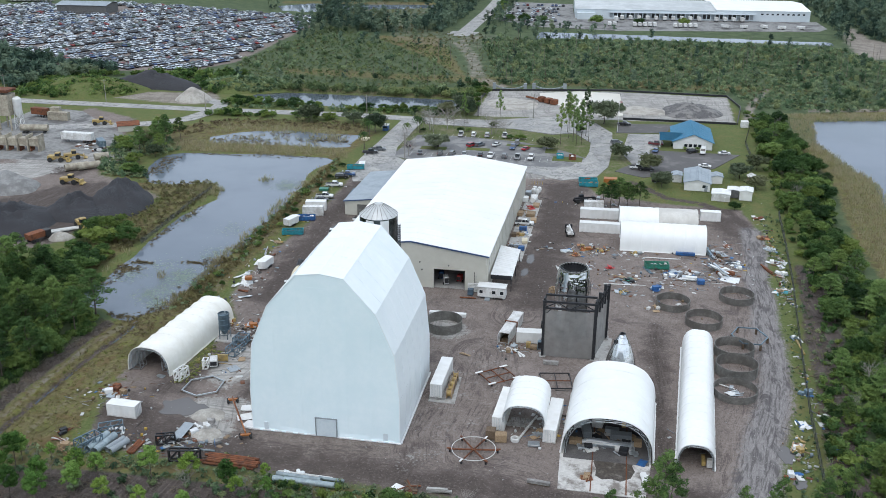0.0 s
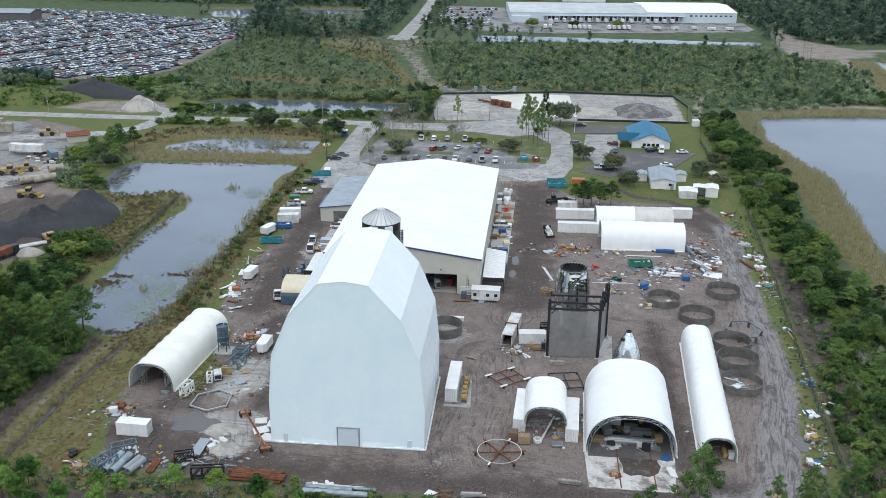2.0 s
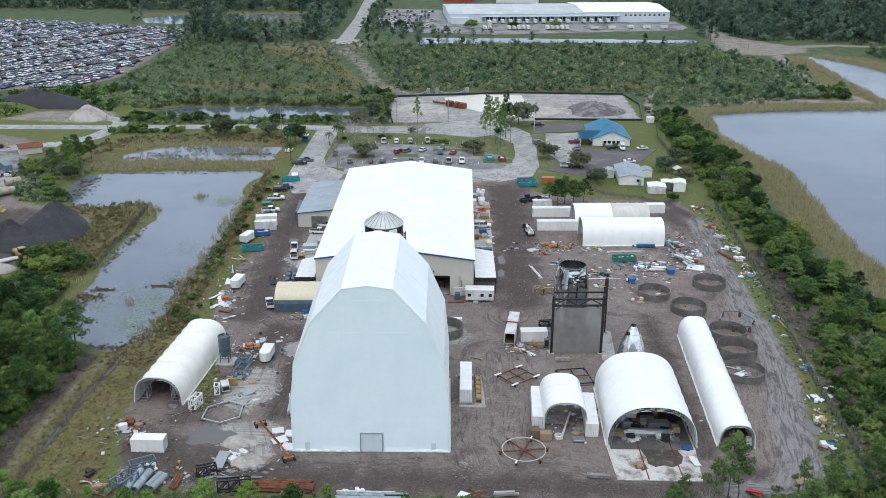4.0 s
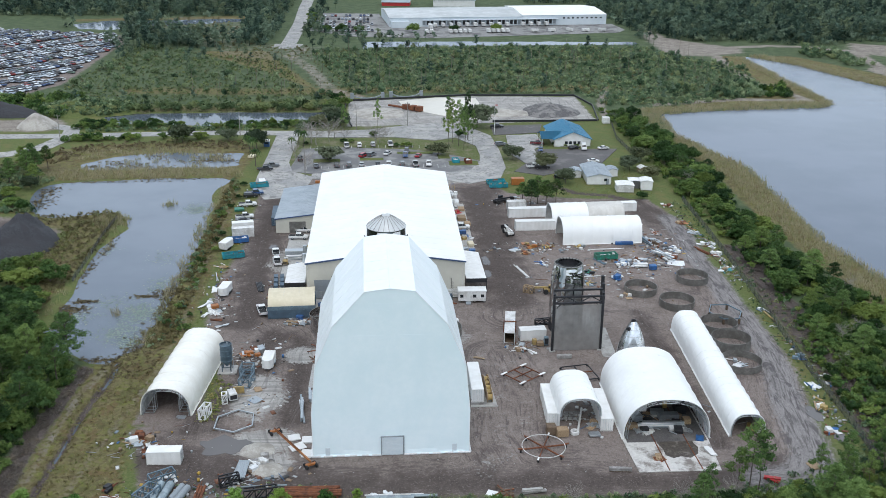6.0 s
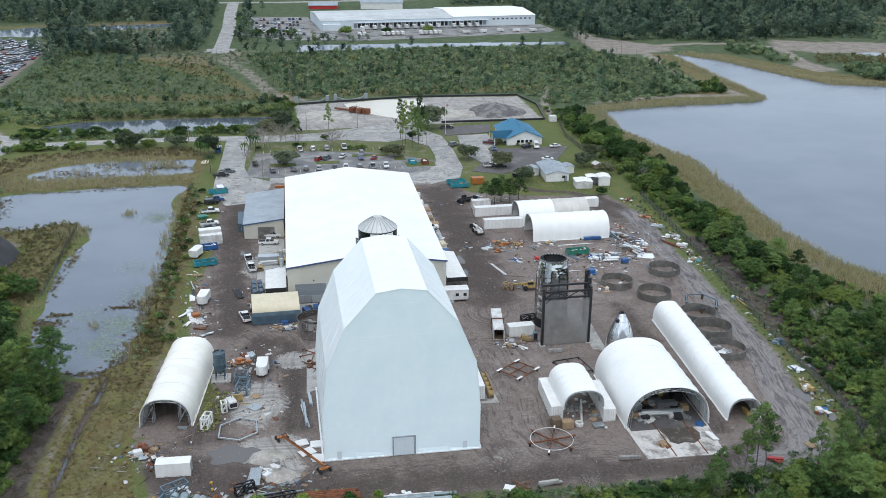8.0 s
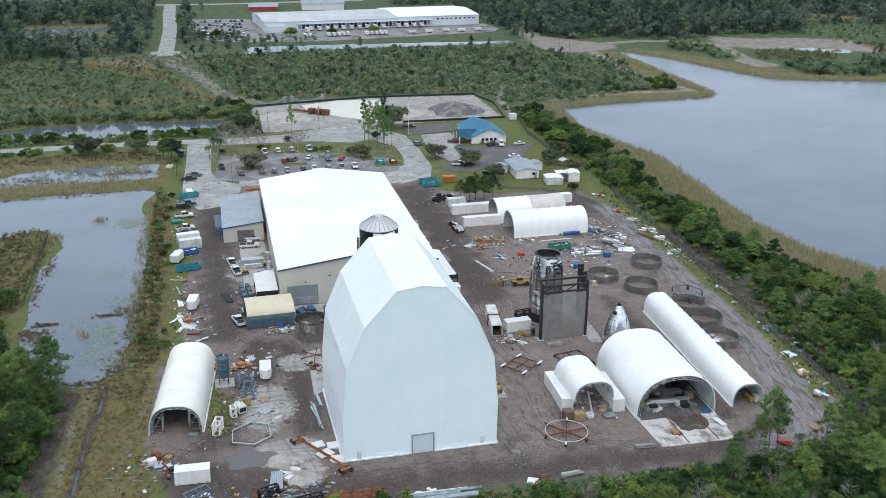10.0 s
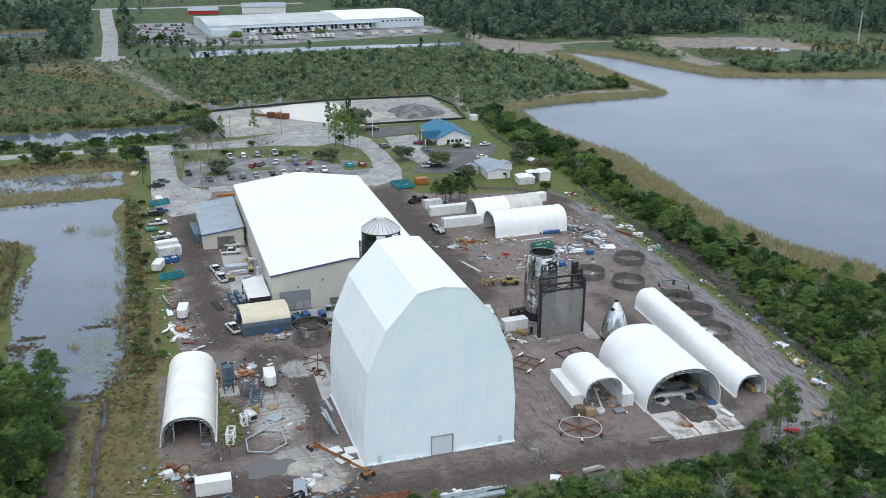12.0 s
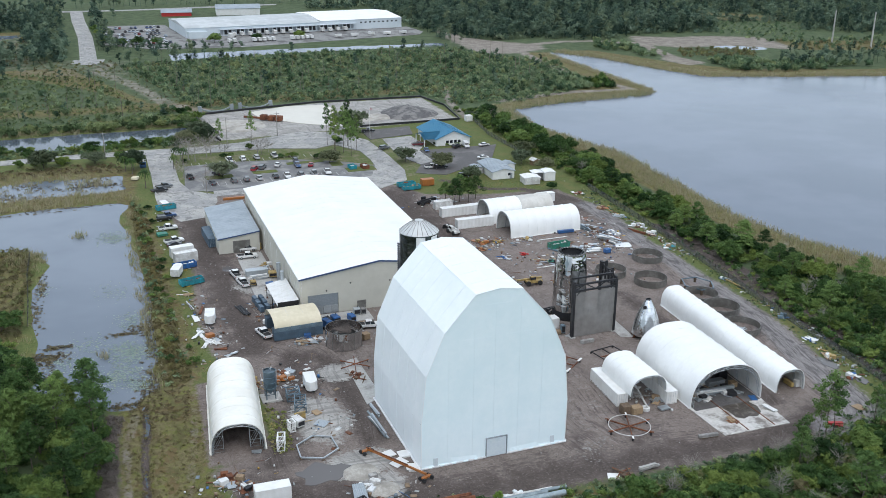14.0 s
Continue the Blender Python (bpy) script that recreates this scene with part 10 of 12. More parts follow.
# inside and in front of the wide tunnel
board_pile(51.5, 6.2, 88, 7, 9.0, 0.6, ("galv", "white_paint"), "long steel sections laid across the slab", 4, 0.25)
crate(54.5, 9.5, 0, 4.0, 1.6, 1.2, "galv", "grey fabrication bench inside the tunnel", "work_bench")
crate(48.0, 10.5, 10, 1.6, 4.0, 1.4, "galv", "grey machine tool inside the tunnel", "machine_tool")
crate(50.2, 14, -10, 2.0, 3.2, 1.8, "dirty_white", "pale machine cabinet inside the tunnel", "machine_tool")
crate(55.2, 5.8, -8, 1.6, 4.5, 0.9, "black_steel", "dark steel jig inside the tunnel", "steel_jig")
crate(46.2, 6.4, 0, 2.4, 1.4, 1.0, "wood", "timber crate inside the tunnel")
crate(57.6, 7.6, 0, 1.4, 1.4, 1.2, "wood", "timber crate inside the tunnel")
crate(56.0, 15, 0, 3, 2, 1.6, "ring_steel", "grey steel tank part inside the tunnel", "steel_part")
for x in (49.5, 55.6):
    bm = bmesh.new()
    box(bm, x - 0.1, -8.6, 0.06, x + 0.1, 18, 0.14)
    tagged(part("floor_rail", bm, M["rust"]), "rusty floor rail set along the slab", "rail")
scrap_pile(48.6, -4.4, 0.7, 6, ["rust", "wood"], "small rusty scrap heap on the slab")
board_pile(58.8, 1.8, -20, 3, 2.4, 1.4, "blue", "folded blue tarpaulin sheet", 5)
board_pile(58.9, -3.0, 10, 6, 3.4, 0.9, "white_paint", "white panels laid along the slab edge", 7)
crate(40.6, -8.0, 84, 0.7, 4.0, 0.7, "block", "concrete barrier lying near the track", "concrete_barrier")
board_pile(17.2, -13.2, 60, 1, 2.2, 1.8, "white_paint", "square white panel leaning in weeds", 5)
for x, y, rz, w, d, h, key, lab in ((46.6, 13.5, 5, 2.2, 3.4, 2.2, "dirty_white", "pale machine cabinet along the tunnel wall"), (46.8, 18, 0, 2.4, 3.0, 1.9, "galv", "grey metal press along the tunnel wall"), (57.6, 12.5, -4, 2.0, 3.4, 2.0, "black_steel", "dark welding station along the tunnel wall"), (57.8, 18.0, 0, 2.0, 3.6, 2.2, "ring_steel", "grey storage rack along the tunnel wall"), (52.4, 18.5, 8, 3.4, 2.2, 1.8, "blue_grey", "blue-grey rolling machine inside the tunnel"), (52.8, 11.4, -6, 2.6, 1.2, 1.0, "galv", "grey work table inside the tunnel"), (49.0, 17.6, 20, 1.2, 2.4, 1.3, "white_paint", "white welding unit inside the tunnel"), (55.0, 13.8, 0, 0.8, 0.8, 1.4, "yellow", "yellow gas cart inside the tunnel")):
    crate(x, y, rz, w, d, h, key, lab, "machine_tool")
scrap_pile(50.5, 9.0, 3.4, 18, ["galv", "black_steel", "dirty_white", "wood"], "small steel parts on the tunnel floor")
scrap_pile(56.0, 9.0, 1.6, 10, ["galv", "wood", "white_paint"], "boards and parts on the tunnel floor")
scrap_pile(48.4, 5.2, 2.2, 16, ["galv", "dirty_white", "black_steel"], "steel sections heaped inside the tunnel mouth")
scrap_pile(55.6, 5.6, 2.0, 14, ["galv", "black_steel", "dirty_white"], "machine parts heaped inside the tunnel mouth")
# inside the small long tunnel
crate(69.2, 4.2, 0, 0.7, 2.6, 1.0, "yellow", "yellow steel trolley inside the narrow tunnel", "trolley")
crate(70.2, 3.0, 0, 1.0, 1.0, 1.6, "dirty_white", "pale drum rack inside the narrow tunnel", "drum_rack")
# storage racks in the open front of the western tunnel
for s in (-1, 1):
    t = truss_frame(-44.1 + (2.4 if s > 0 else -4.4), 18.2, -6, 2.4, 1.9, 3.4, "galv", "thin galvanised shelving inside the tunnel mouth", 2, "shelving_rack", 0.4)
board_pile(-40.9, 15.9, 80, 3, 1.8, 0.8, "galv", "small grey sheets at the tunnel mouth", 10)
# along the pond side of the yard
for x, y, rz, n, L, key, lab in ((-41.6, 85.6, -28, 6, 6.0, ("dark_wood", "rust"), "dark timbers and bars on the verge"), (-43.8, 80.8, 5, 3, 4.4, "white_paint", "white panels on the verge"), (-44.2, 71.4, -35, 5, 5.0, ("white_paint", "galv"), "white boards laid on the verge"), (-43.4, 65.0, -25, 4, 3.6, "white_paint", "white boards beside the track"), (-38.6, 58.4, -60, 5, 3.4, ("galv", "white_paint"), "grey boards beside the track"), (-40.6, 61.8, 80, 4, 3.2, "rust", "rust-red steel plates stacked on dirt")):
    board_pile(x, y, rz, n, L, 0.5, key, lab, 16)
crate(-41.8, 69.2, 20, 1.8, 1.4, 0.9, "orange", "orange steel basket on the verge", "steel_basket")
scrap_pile(-41.4, 66.0, 1.4, 10, ["galv", "dirty_white", "white_paint"], "grey offcuts beside the track")
scrap_pile(-43.4, 97, 2.0, 12, ["wood", "dark_wood", "dirty_white", "yellow"], "mixed timber offcuts beside a dumpster")
scrap_pile(-31.2, 43.2, 1.8, 12, ["rust", "orange", "galv", "galv"], "rusty frames and bars behind the silo")
scrap_pile(-29.0, 45.0, 1.8, 10, ["white_paint", "galv", "rust"], "white sheets and frames on dirt")
scrap_pile(-36.6, 43.0, 1.2, 8, ["yellow", "orange", "rust"], "yellow lifting frames by the tunnel")
pipe_pile(-38.6, 44.6, 0, 3, 3.2, 0.12, "yellow", "yellow pipes standing by the tunnel's back", 1)
# beside the warehouse, west
for k, (x, y) in enumerate(((-26.2, 80.5), (-27.8, 80.2), (-26.4, 83.6), (-28.0, 83.4), (-26.6, 86.4), (-28.2, 86.2))):
    crate(x, y, 8, 1.0, 2.2, 1.5, "navy", "dark slate crate in a row", "equipment_case")
pipe_pile(-31.4, 79.0, 12, 5, 6.4, 0.16, "black_steel", "dark steel tubes laid in a row", 1)
board_pile(-24.0, 101.5, -86, 6, 6.5, 0.5, ("galv", "white_paint"), "long pale steel sections stacked on the apron", 4, 0.25)
crate(-24.2, 105.2, 0, 6.0, 2.2, 1.6, "galv", "grey machine bed on the apron", "machine_bed")
machine(-20.6, 101.6, 0, "yellow", "yellow wheeled machine on the apron", 2.0, 2.0, 1.3)
machine(-26.6, 97.4, 0, "yellow", "yellow wheeled machine beside tubes", 1.4, 1.6, 1.0)
crate(-22.6, 95.4, 0, 2.0, 1.6, 1.2, "blue", "blue steel bin on the apron", "steel_bin")
crate(-19.6, 125.4, 0, 0.9, 1.4, 1.7, "yellow", "yellow cabinet by the wall", "cabinet")
scrap_pile(-20.6, 111, 1.6, 10, ["wood", "yellow", "galv", "dirty_white"], "pallets and parts on the apron")
crate(-29.0, 139.0, 0, 1.8, 1.6, 1.2, "blue", "blue waste bin beside the annex", "waste_bin")
for x, y in ((-27.2, 73.6), (-28.4, 72.6)):
    bm = bmesh.new()
    lathe(bm, [(0.5, 0), (0.5, 0.9), (0.2, 1.1), (0.02, 1.1)], 12)
    tagged(part("plastic_tank", bm, M["white_paint"]), "white plastic tank on dirt", "tank").matrix_basis = pose(x, y, 0)
for x, z in ((-20.0, 5.2), (-20.0, 4.4)):
    bm = bmesh.new()
    y = 92 if z > 5 else 87.8
    rod(bm, (x - 0.75, y, 0.6), (x - 0.75, y, z + 2.5), 0.55, 12)
    box(bm, x - 1.3, y - 0.6, 0, x - 0.2, y + 0.6, 0.6)
    tagged(part("dust_collector", bm, M["galv"]), "galvanised dust collector against the wall", "duct")
# beside the warehouse, east
scrap_pile(23.6, 106.5, 1.4, 12, ["black_steel", "galv", "yellow"], "dark machine parts on the apron")
scrap_pile(23.4, 115.8, 1.2, 8, ["yellow", "wood", "galv"], "yellow steel and pallets on the apron")
crate(25.6, 104.0, 0, 1.8, 1.4, 1.2, "blue", "blue steel bin by the awning", "steel_bin")
crate(24.4, 120.4, 0, 2.2, 1.4, 1.2, "blue", "blue steel skip on the apron", "steel_skip")
for x, y, w, d, h, key, lab in ((22.4, 148, 1.6, 2.4, 1.5, "white_paint", "white wrapped bundle on the apron"), (24.9, 150.2, 2.2, 3.2, 1.3, "dirty_white", "pale wrapped machine part on the apron"), (22.2, 133.8, 1.5, 2.6, 1.2, "wood", "stacked timber pallets by the wall"), (26.7, 128.5, 1.8, 2.6, 1.0, "wood", "pale plywood stack on the apron"), (23.0, 127.0, 1.6, 1.6, 1.4, "dirty_white", "weathered pale crate by the wall"), (22.3, 114.8, 1.4, 2.0, 1.1, "dark_wood", "dark timber crate by the wall"), (25.9, 110.5, 1.6, 2.8, 0.9, "tan_tarp", "tan sheeted stack on the apron"), (24.9, 99.0, 1.4, 1.8, 1.0, "dirty_white", "pale crate before the awning"), (22.6, 155.0, 1.8, 2.4, 1.2, "galv", "grey steel stillage by the wall"), (26.2, 143.4, 2.0, 3.0, 0.8, "wood", "long plywood sheets on bearers")):
    crate(x, y, rng.uniform(-8, 8), w, d, h, key, lab)
for x, y, n, key, lab in ((24.8, 160.5, 12, ["white_paint", "white_paint", "galv"], "white bent pipes heaped on the apron"), (23.6, 124.0, 10, ["wood", "galv", "yellow"], "loose timber and yellow brackets"), (25.6, 116.5, 9, ["galv", "dirty_white", "blue"], "loose grey parts on the apron"), (22.6, 138.0, 9, ["wood", "dark_wood", "dirty_white"], "broken pallets by the wall")):
    scrap_pile(x, y, 1.3, n, key, lab)
crate(25.4, 134.0, 0, 2.6, 3.4, 1.1, "wood", "timber flatbed load on the apron", "timber_load")
scrap_pile(24.2, 141, 1.6, 12, ["wood", "galv", "red", "dirty_white"], "mixed pallets and parts on the apron")
for x, y in ((24.0, 157), (25.4, 156), (24.2, 159.6), (25.8, 159)):
    bm = bmesh.new()
    lathe(bm, [(0.6, 0.3), (0.7, 0.8), (0.6, 1.5), (0.1, 1.7), (0.02, 1.7)], 12)
    box(bm, -0.5, -0.5, 0, 0.5, 0.5, 0.3)
    tagged(part("plastic_tank", bm, M["white_paint"]), "white rounded tank beside the warehouse", "tank").matrix_basis = pose(x, y, 0)
t = thing("steel_tank", (24.8, 147.5, 0), 0, "white horizontal tank on saddles", "tank")
bm = bmesh.new()
rod(bm, (0, -2, 1.2), (0, 2, 1.2), 0.8, 16)
part("barrel", bm, M["white_paint"], t)
for yy in (-1.3, 1.3):
    bm = bmesh.new()
    box(bm, -0.6, yy - 0.12, 0, 0.6, yy + 0.12, 0.8)
    part("saddle", bm, M["galv"], t)
for k in range(5):
    bm = bmesh.new()
    rod(bm, (22.6 + 0.9 * k, 166.5 + 0.3 * (k % 2), 0), (22.6 + 0.9 * k, 166.5 + 0.3 * (k % 2), 1.3), 0.1, 8)
    tagged(part("bollard", bm, M["yellow"]), "yellow steel bollard on asphalt", "bollard", "yellow bollards")
board_pile(16.0, 68.4, 90, 2, 4.2, 0.5, "rust", "rusty steel plates before the doorway", 6, 0.15)
for k in range(6):
    bm = bmesh.new()
    box(bm, 15.4, 72.2 - 0.05, 0.25 + 0.4 * k, 18.6, 72.35, 0.45 + 0.4 * k)
    tagged(part("white_pipe_rack", bm, M["white_paint"]), "white bundled pipe on a wall rack", "pipes", "white pipes on a rack")
crate(16.4, 70.6, 0, 1.4, 1.4, 1.6, "navy", "dark blue bin by the open doorway", "waste_bin")
machine(9.2, 75.8, 20, "dirty_white", "white lift machine inside the doorway", 1.2, 2.2, 2.0)
machine(12.4, 78.0, -10, "red", "red machine inside the doorway", 1.2, 1.6, 1.6)
machine(7.4, 79.0, 0, "blue", "blue machine inside the doorway", 1.2, 1.6, 1.8)
board_pile(20.2, 38, 70, 3, 2.8, 0.5, "wood", "loose planks on the dirt", 12)
bm = bmesh.new()
box(bm, 8.5, 56.6, 0.0, 17.4, 57.8, 0.9, bevel=0.05)
tagged(part("long_beam", bm, M["white_paint"]), "long white steel beam behind a ring", "beam")
board_pile(31.6, 41.0, 35, 4, 5.2, 0.4, "white_paint", "white steel lengths fanned on dirt", 14, 0.12)
scrap_pile(29.8, 42.6, 1.4, 9, ["dirty_white", "wood", "galv"], "hoses and offcuts by an open container")
crate(33.6, 44.2, 0, 1.0, 1.0, 1.3, "yellow", "yellow lift cart beside a container", "lift_cart")
crate(34.8, 43.6, 0, 1.6, 1.2, 0.9, "wood", "pallet of timber beside a cabinet", "pallet_load")
bm = bmesh.new()
for zz in (1.5, 2.7):
    box(bm, -1.5, -0.12, zz, 1.5, 0.12, zz + 0.2)
for xx in (-1.5, 1.3):
    box(bm, xx, -0.12, 0, xx + 0.2, 0.12, 2.9)
tagged(part("lifting_frame", bm, M["rust"]), "rust-red lifting frame over a container", "steelwork").matrix_basis = pose(28.9, 51.0, 0, 0, 0, -9)
truss_frame(35.5, 55.0, -80, 4.6, 0.8, 1.4, "black_steel", "black steel trestle behind the tank", 2)
truss_frame(38.0, 73.5, 60, 2.6, 1.4, 1.6, "wood", "yellow-brown timber trestle by a telehandler", 2, "trestle")
# the laydown area
for x, y, sp, n, keys, lab in ((42.8, 109.2, 2.2, 14, ["yellow", "rust", "orange"], "yellow and rusty steel lengths on dirt"), (47.8, 108.0, 2.0, 12, ["rust", "yellow", "orange"], "rusty lifting gear on dirt"), (38.0, 105.5, 1.6, 10, ["galv", "dirty_white"], "white scaffold parts on dirt"), (41.0, 103.4, 1.4, 8, ["orange", "wood", "rust"], "orange steel offcuts on dirt"), (57.6, 107.4, 2.0, 10, ["galv", "yellow", "dirty_white"], "small frames beside the shelter"), (67.2, 93.2, 2.4, 16, ["white_paint", "blue", "galv", "plastic_sheet"], "white and blue crates and sheets"), (72.5, 96.0, 2.2, 12, ["white_paint", "galv", "rust", "dirty_white"], "pale sheets and beams in the laydown yard"), (62.0, 83.0, 1.4, 8, ["dirty_white", "blue", "galv"], "small bins and sheets on dirt"), (54.6, 87.0, 2.4, 16, ["galv", "black_steel", "wood", "green"], "grey steel offcuts on dirt"), (53.6, 79.4, 1.6, 8, ["blue_grey", "yellow", "galv"], "odd steel parts on dirt"), (62.5, 70.0, 2.2, 8, ["dirty_white", "wood"], "pale planks beside a ring")):
    scrap_pile(x, y, sp, n, keys, lab)
for x, y, sp, n, keys, lab in ((80.0, 110.5, 2.4, 16, ["rust", "galv", "galv", "dark_wood"], "tall rusty sections and grey tubes"), (83.5, 104.0, 2.6, 16, ["white_paint", "galv", "blue", "black_steel"], "heaped pale tubes and sheets"), (80.6, 98.6, 2.4, 14, ["white_paint", "galv", "rust"], "white tubes and sheets in a heap"), (82.5, 118, 1.8, 8, ["white_paint", "rust", "dirty_white"], "small scrap beside the shelter"), (50.6, 95.4, 0.6, 4, ["red", "red"], "red steel stand on dirt"), (44.5, 94.0, 1.6, 8, ["blue", "dirty_white", "galv"], "blue bin and white offcuts on dirt")):
    scrap_pile(x, y, sp, n, keys, lab)
board_pile(79.0, 97.0, 24, 8, 8.5, 0.5, ("white_paint", "galv"), "long white steel sections heaped askew", 14, 0.25)
board_pile(77.4, 110.0, 8, 6, 7.5, 0.45, ("galv", "blue_grey"), "long grey tubes heaped askew", 10, 0.22)
board_pile(81.5, 92.4, 60, 2, 4.6, 3.4, "plastic_sheet", "crumpled white plastic sheet on the ground", 20)
board_pile(71.2, 91.2, 88, 5, 4.0, 1.4, ("white_paint", "galv"), "stack of white panels over rusty bearers", 5, 0.2)
crate(73.8, 88.6, 10, 1.8, 1.4, 1.3, "blue", "blue steel bin in the laydown yard", "steel_bin")
crate(62.2, 82.2, 20, 1.6, 1.2, 1.2, "blue", "blue wheeled bin on dirt", "waste_bin")
pipe_pile(61.5, 93.0, 24, 3, 5.0, 0.14, "blue_grey", "blue-grey tubes laid on dirt", 1)
pipe_pile(50.0, 84.0, -86, 2, 9.0, 0.1, "dirty_white", "long thin white pipes on dirt", 1)
pipe_pile(60.0, 104.8, -88, 2, 9.5, 0.1, "white_paint", "long thin white pipes before the shelter", 1)
crate(70.8, 108.6, 0, 5.2, 1.0, 0.9, "blue", "blue steel trestle along the shelter", "steel_trestle")
pipe_pile(38.6, 85.0, 14, 3, 9.0, 0.12, "dirty_white", "white scaffold poles beside the track", 1)
for x, y, sp, n, keys, lab in ((93.6, 127, 1.6, 12, ["rust", "rust", "orange", "wood"], "rusty plates and timber on the verge"), (95.0, 117.5, 1.6, 12, ["galv", "white_paint", "dirty_white"], "grey and white sheets on the verge"), (95.6, 107.6, 2.0, 16, ["plastic_sheet", "white_paint", "blue_grey", "rust"], "white plastic and scrap on the verge"), (95.4, 98.4, 1.8, 12, ["white_paint", "blue_grey", "rust"], "blue-grey and white scrap on the verge"), (94.0, 87.4, 2.0, 12, ["white_paint", "teal", "wood"], "white boards and teal sheets in grass"), (93.8, 145.0, 1.6, 10, ["wood", "rust", "dirty_white"], "timber and rusty drums on the verge"), (93.0, 60, 1.2, 7, ["white_paint", "blue_grey"], "pale sheets in the grass"), (91.6, 34, 1.0, 6, ["blue_grey", "dirty_white"], "scraps in the grass"), (88.8, 20.6, 1.4, 9, ["white_paint", "plastic_sheet", "blue"], "tyres and white boards in grass"), (86.8, 12.0, 1.6, 12, ["white_paint", "plastic_sheet", "wood", "yellow"], "heap of white boards and plastic in grass"), (84.4, 2.6, 1.2, 7, ["blue", "dirty_white", "rust"], "small scrap by the track")):
    scrap_pile(x, y, sp, n, keys, lab)
board_pile(91.8, 101.5, 18, 3, 7.0, 0.5, "rust", "long rusty beams along the fence", 6, 0.2)
pipe_pile(94.0, 52.0, 6, 1, 7.0, 0.22, "yellow", "long yellow pipe lying in the grass", 1)
board_pile(87.6, 15.6, 24, 3, 2.8, 0.3, "yellow", "yellow planks in the grass", 25)
board_pile(66.5, -12.6, 60, 3, 3.0, 0.8, "red", "red steel parts beside the trees", 18, 0.2)
board_pile(76.2, -8.6, 10, 2, 2.8, 2.0, "wood", "plywood sheet leaning in the grass", 5)
scrap_pile(19.5, -13.6, 1.4, 9, ["rust", "dark_wood", "dark_wood"], "brown heap of rotten timber in the weeds")
scrap_pile(-15.2, 38.6, 2.6, 9, ["rust", "rust", "dark_wood"], "rusty beams crossed on a concrete pad")
scrap_pile(-20.0, 59.6, 2.6, 16, ["dirty_white", "wood", "blue", "galv"], "hoses and offcuts along the shelter")
scrap_pile(77.2, 31.0, 2.2, 8, ["plastic_sheet", "white_paint", "galv"], "white sheets inside a steel ring")
scrap_pile(44.5, 154.5, 2.2, 10, ["galv", "dirty_white", "wood"], "pale planks and parts behind the containers")
bm = bmesh.new()
box(bm, -22.0, 176.4, 0, -2.0, 177.4, 0.7, bevel=0.05)
tagged(part("crane_boom", bm, M["orange"]), "long orange-yellow steel boom lying on asphalt", "steelwork")
scrap_pile(-22.5, 163, 2.6, 14, ["white_paint", "dirty_white", "rust", "black_steel"], "white ducts and scrap behind the annex")
crate(-10.0, 163.5, 0, 4.5, 2.6, 1.6, "green", "green frame load behind the warehouse", "frame_load")
board_pile(-40.2, 181.0, 12, 1, 5.0, 2.2, "white_paint", "flat white trailer canopy on the verge", 2, 0.15)
crate(-44.8, 146.6, 10, 3.0, 2.4, 0.8, "green", "low green trailer with scrap on the verge", "flat_trailer")


def star_frame(x, y):
    t = thing("star_frame", (x, y, 0.06), 8, "rusty steel star frame lying on a concrete pad", "frame")
    for k in range(3):
        a = math.radians(10 + 60 * k)
        c, s = math.cos(a) * 3.6, math.sin(a) * 3.6
        bm = bmesh.new()
        beam(bm, (-c, -s, 0.45 + 0.06 * k), (c, s, 0.45 + 0.06 * k), 0.16, 0.2)
        part("bar", bm, M["rust"], t)
        for e in (-1, 1):
            bm = bmesh.new()
            beam(bm, (e * c * 0.93, e * s * 0.93, 0), (e * c * 0.93, e * s * 0.93, 0.45), 0.12, 0.12)
            part("foot", bm, M["black_steel"], t)


star_frame(-14.4, 43.6)
machine(-15.2, 64.6, 20, "blue", "small blue forklift before the roll door", 1.5, 2.6, 1.9, name="forklift")
machine(-8.6, 66.6, 10, "blue", "small blue scissor lift by the wall", 1.4, 2.4, 1.4, name="scissor_lift")
crate(-8.2, 56.2, 15, 1.6, 1.6, 1.5, "wood", "brown plywood box beside a dented ring")
board_pile(-43.7, 80.8, 6, 1, 3.6, 1.3, "white_paint", "long white panel lying on the verge", 3)
board_pile(-43.6, 71.8, 8, 2, 4.8, 0.7, "white_paint", "narrow white panels on the verge", 5)
board_pile(-42.2, 68.0, 8, 1, 3.8, 1.2, "white_paint", "white panel lying beside the track", 3)
board_pile(-44.0, 89.0, 10, 5, 5.2, 0.25, ("rust", "galv", "white_paint"), "mixed steel lengths laid side by side", 5, 0.16)
crate(38.6, 4.2, 4, 2.2, 1.5, 0.5, "galv", "low grey stack of block pallets")


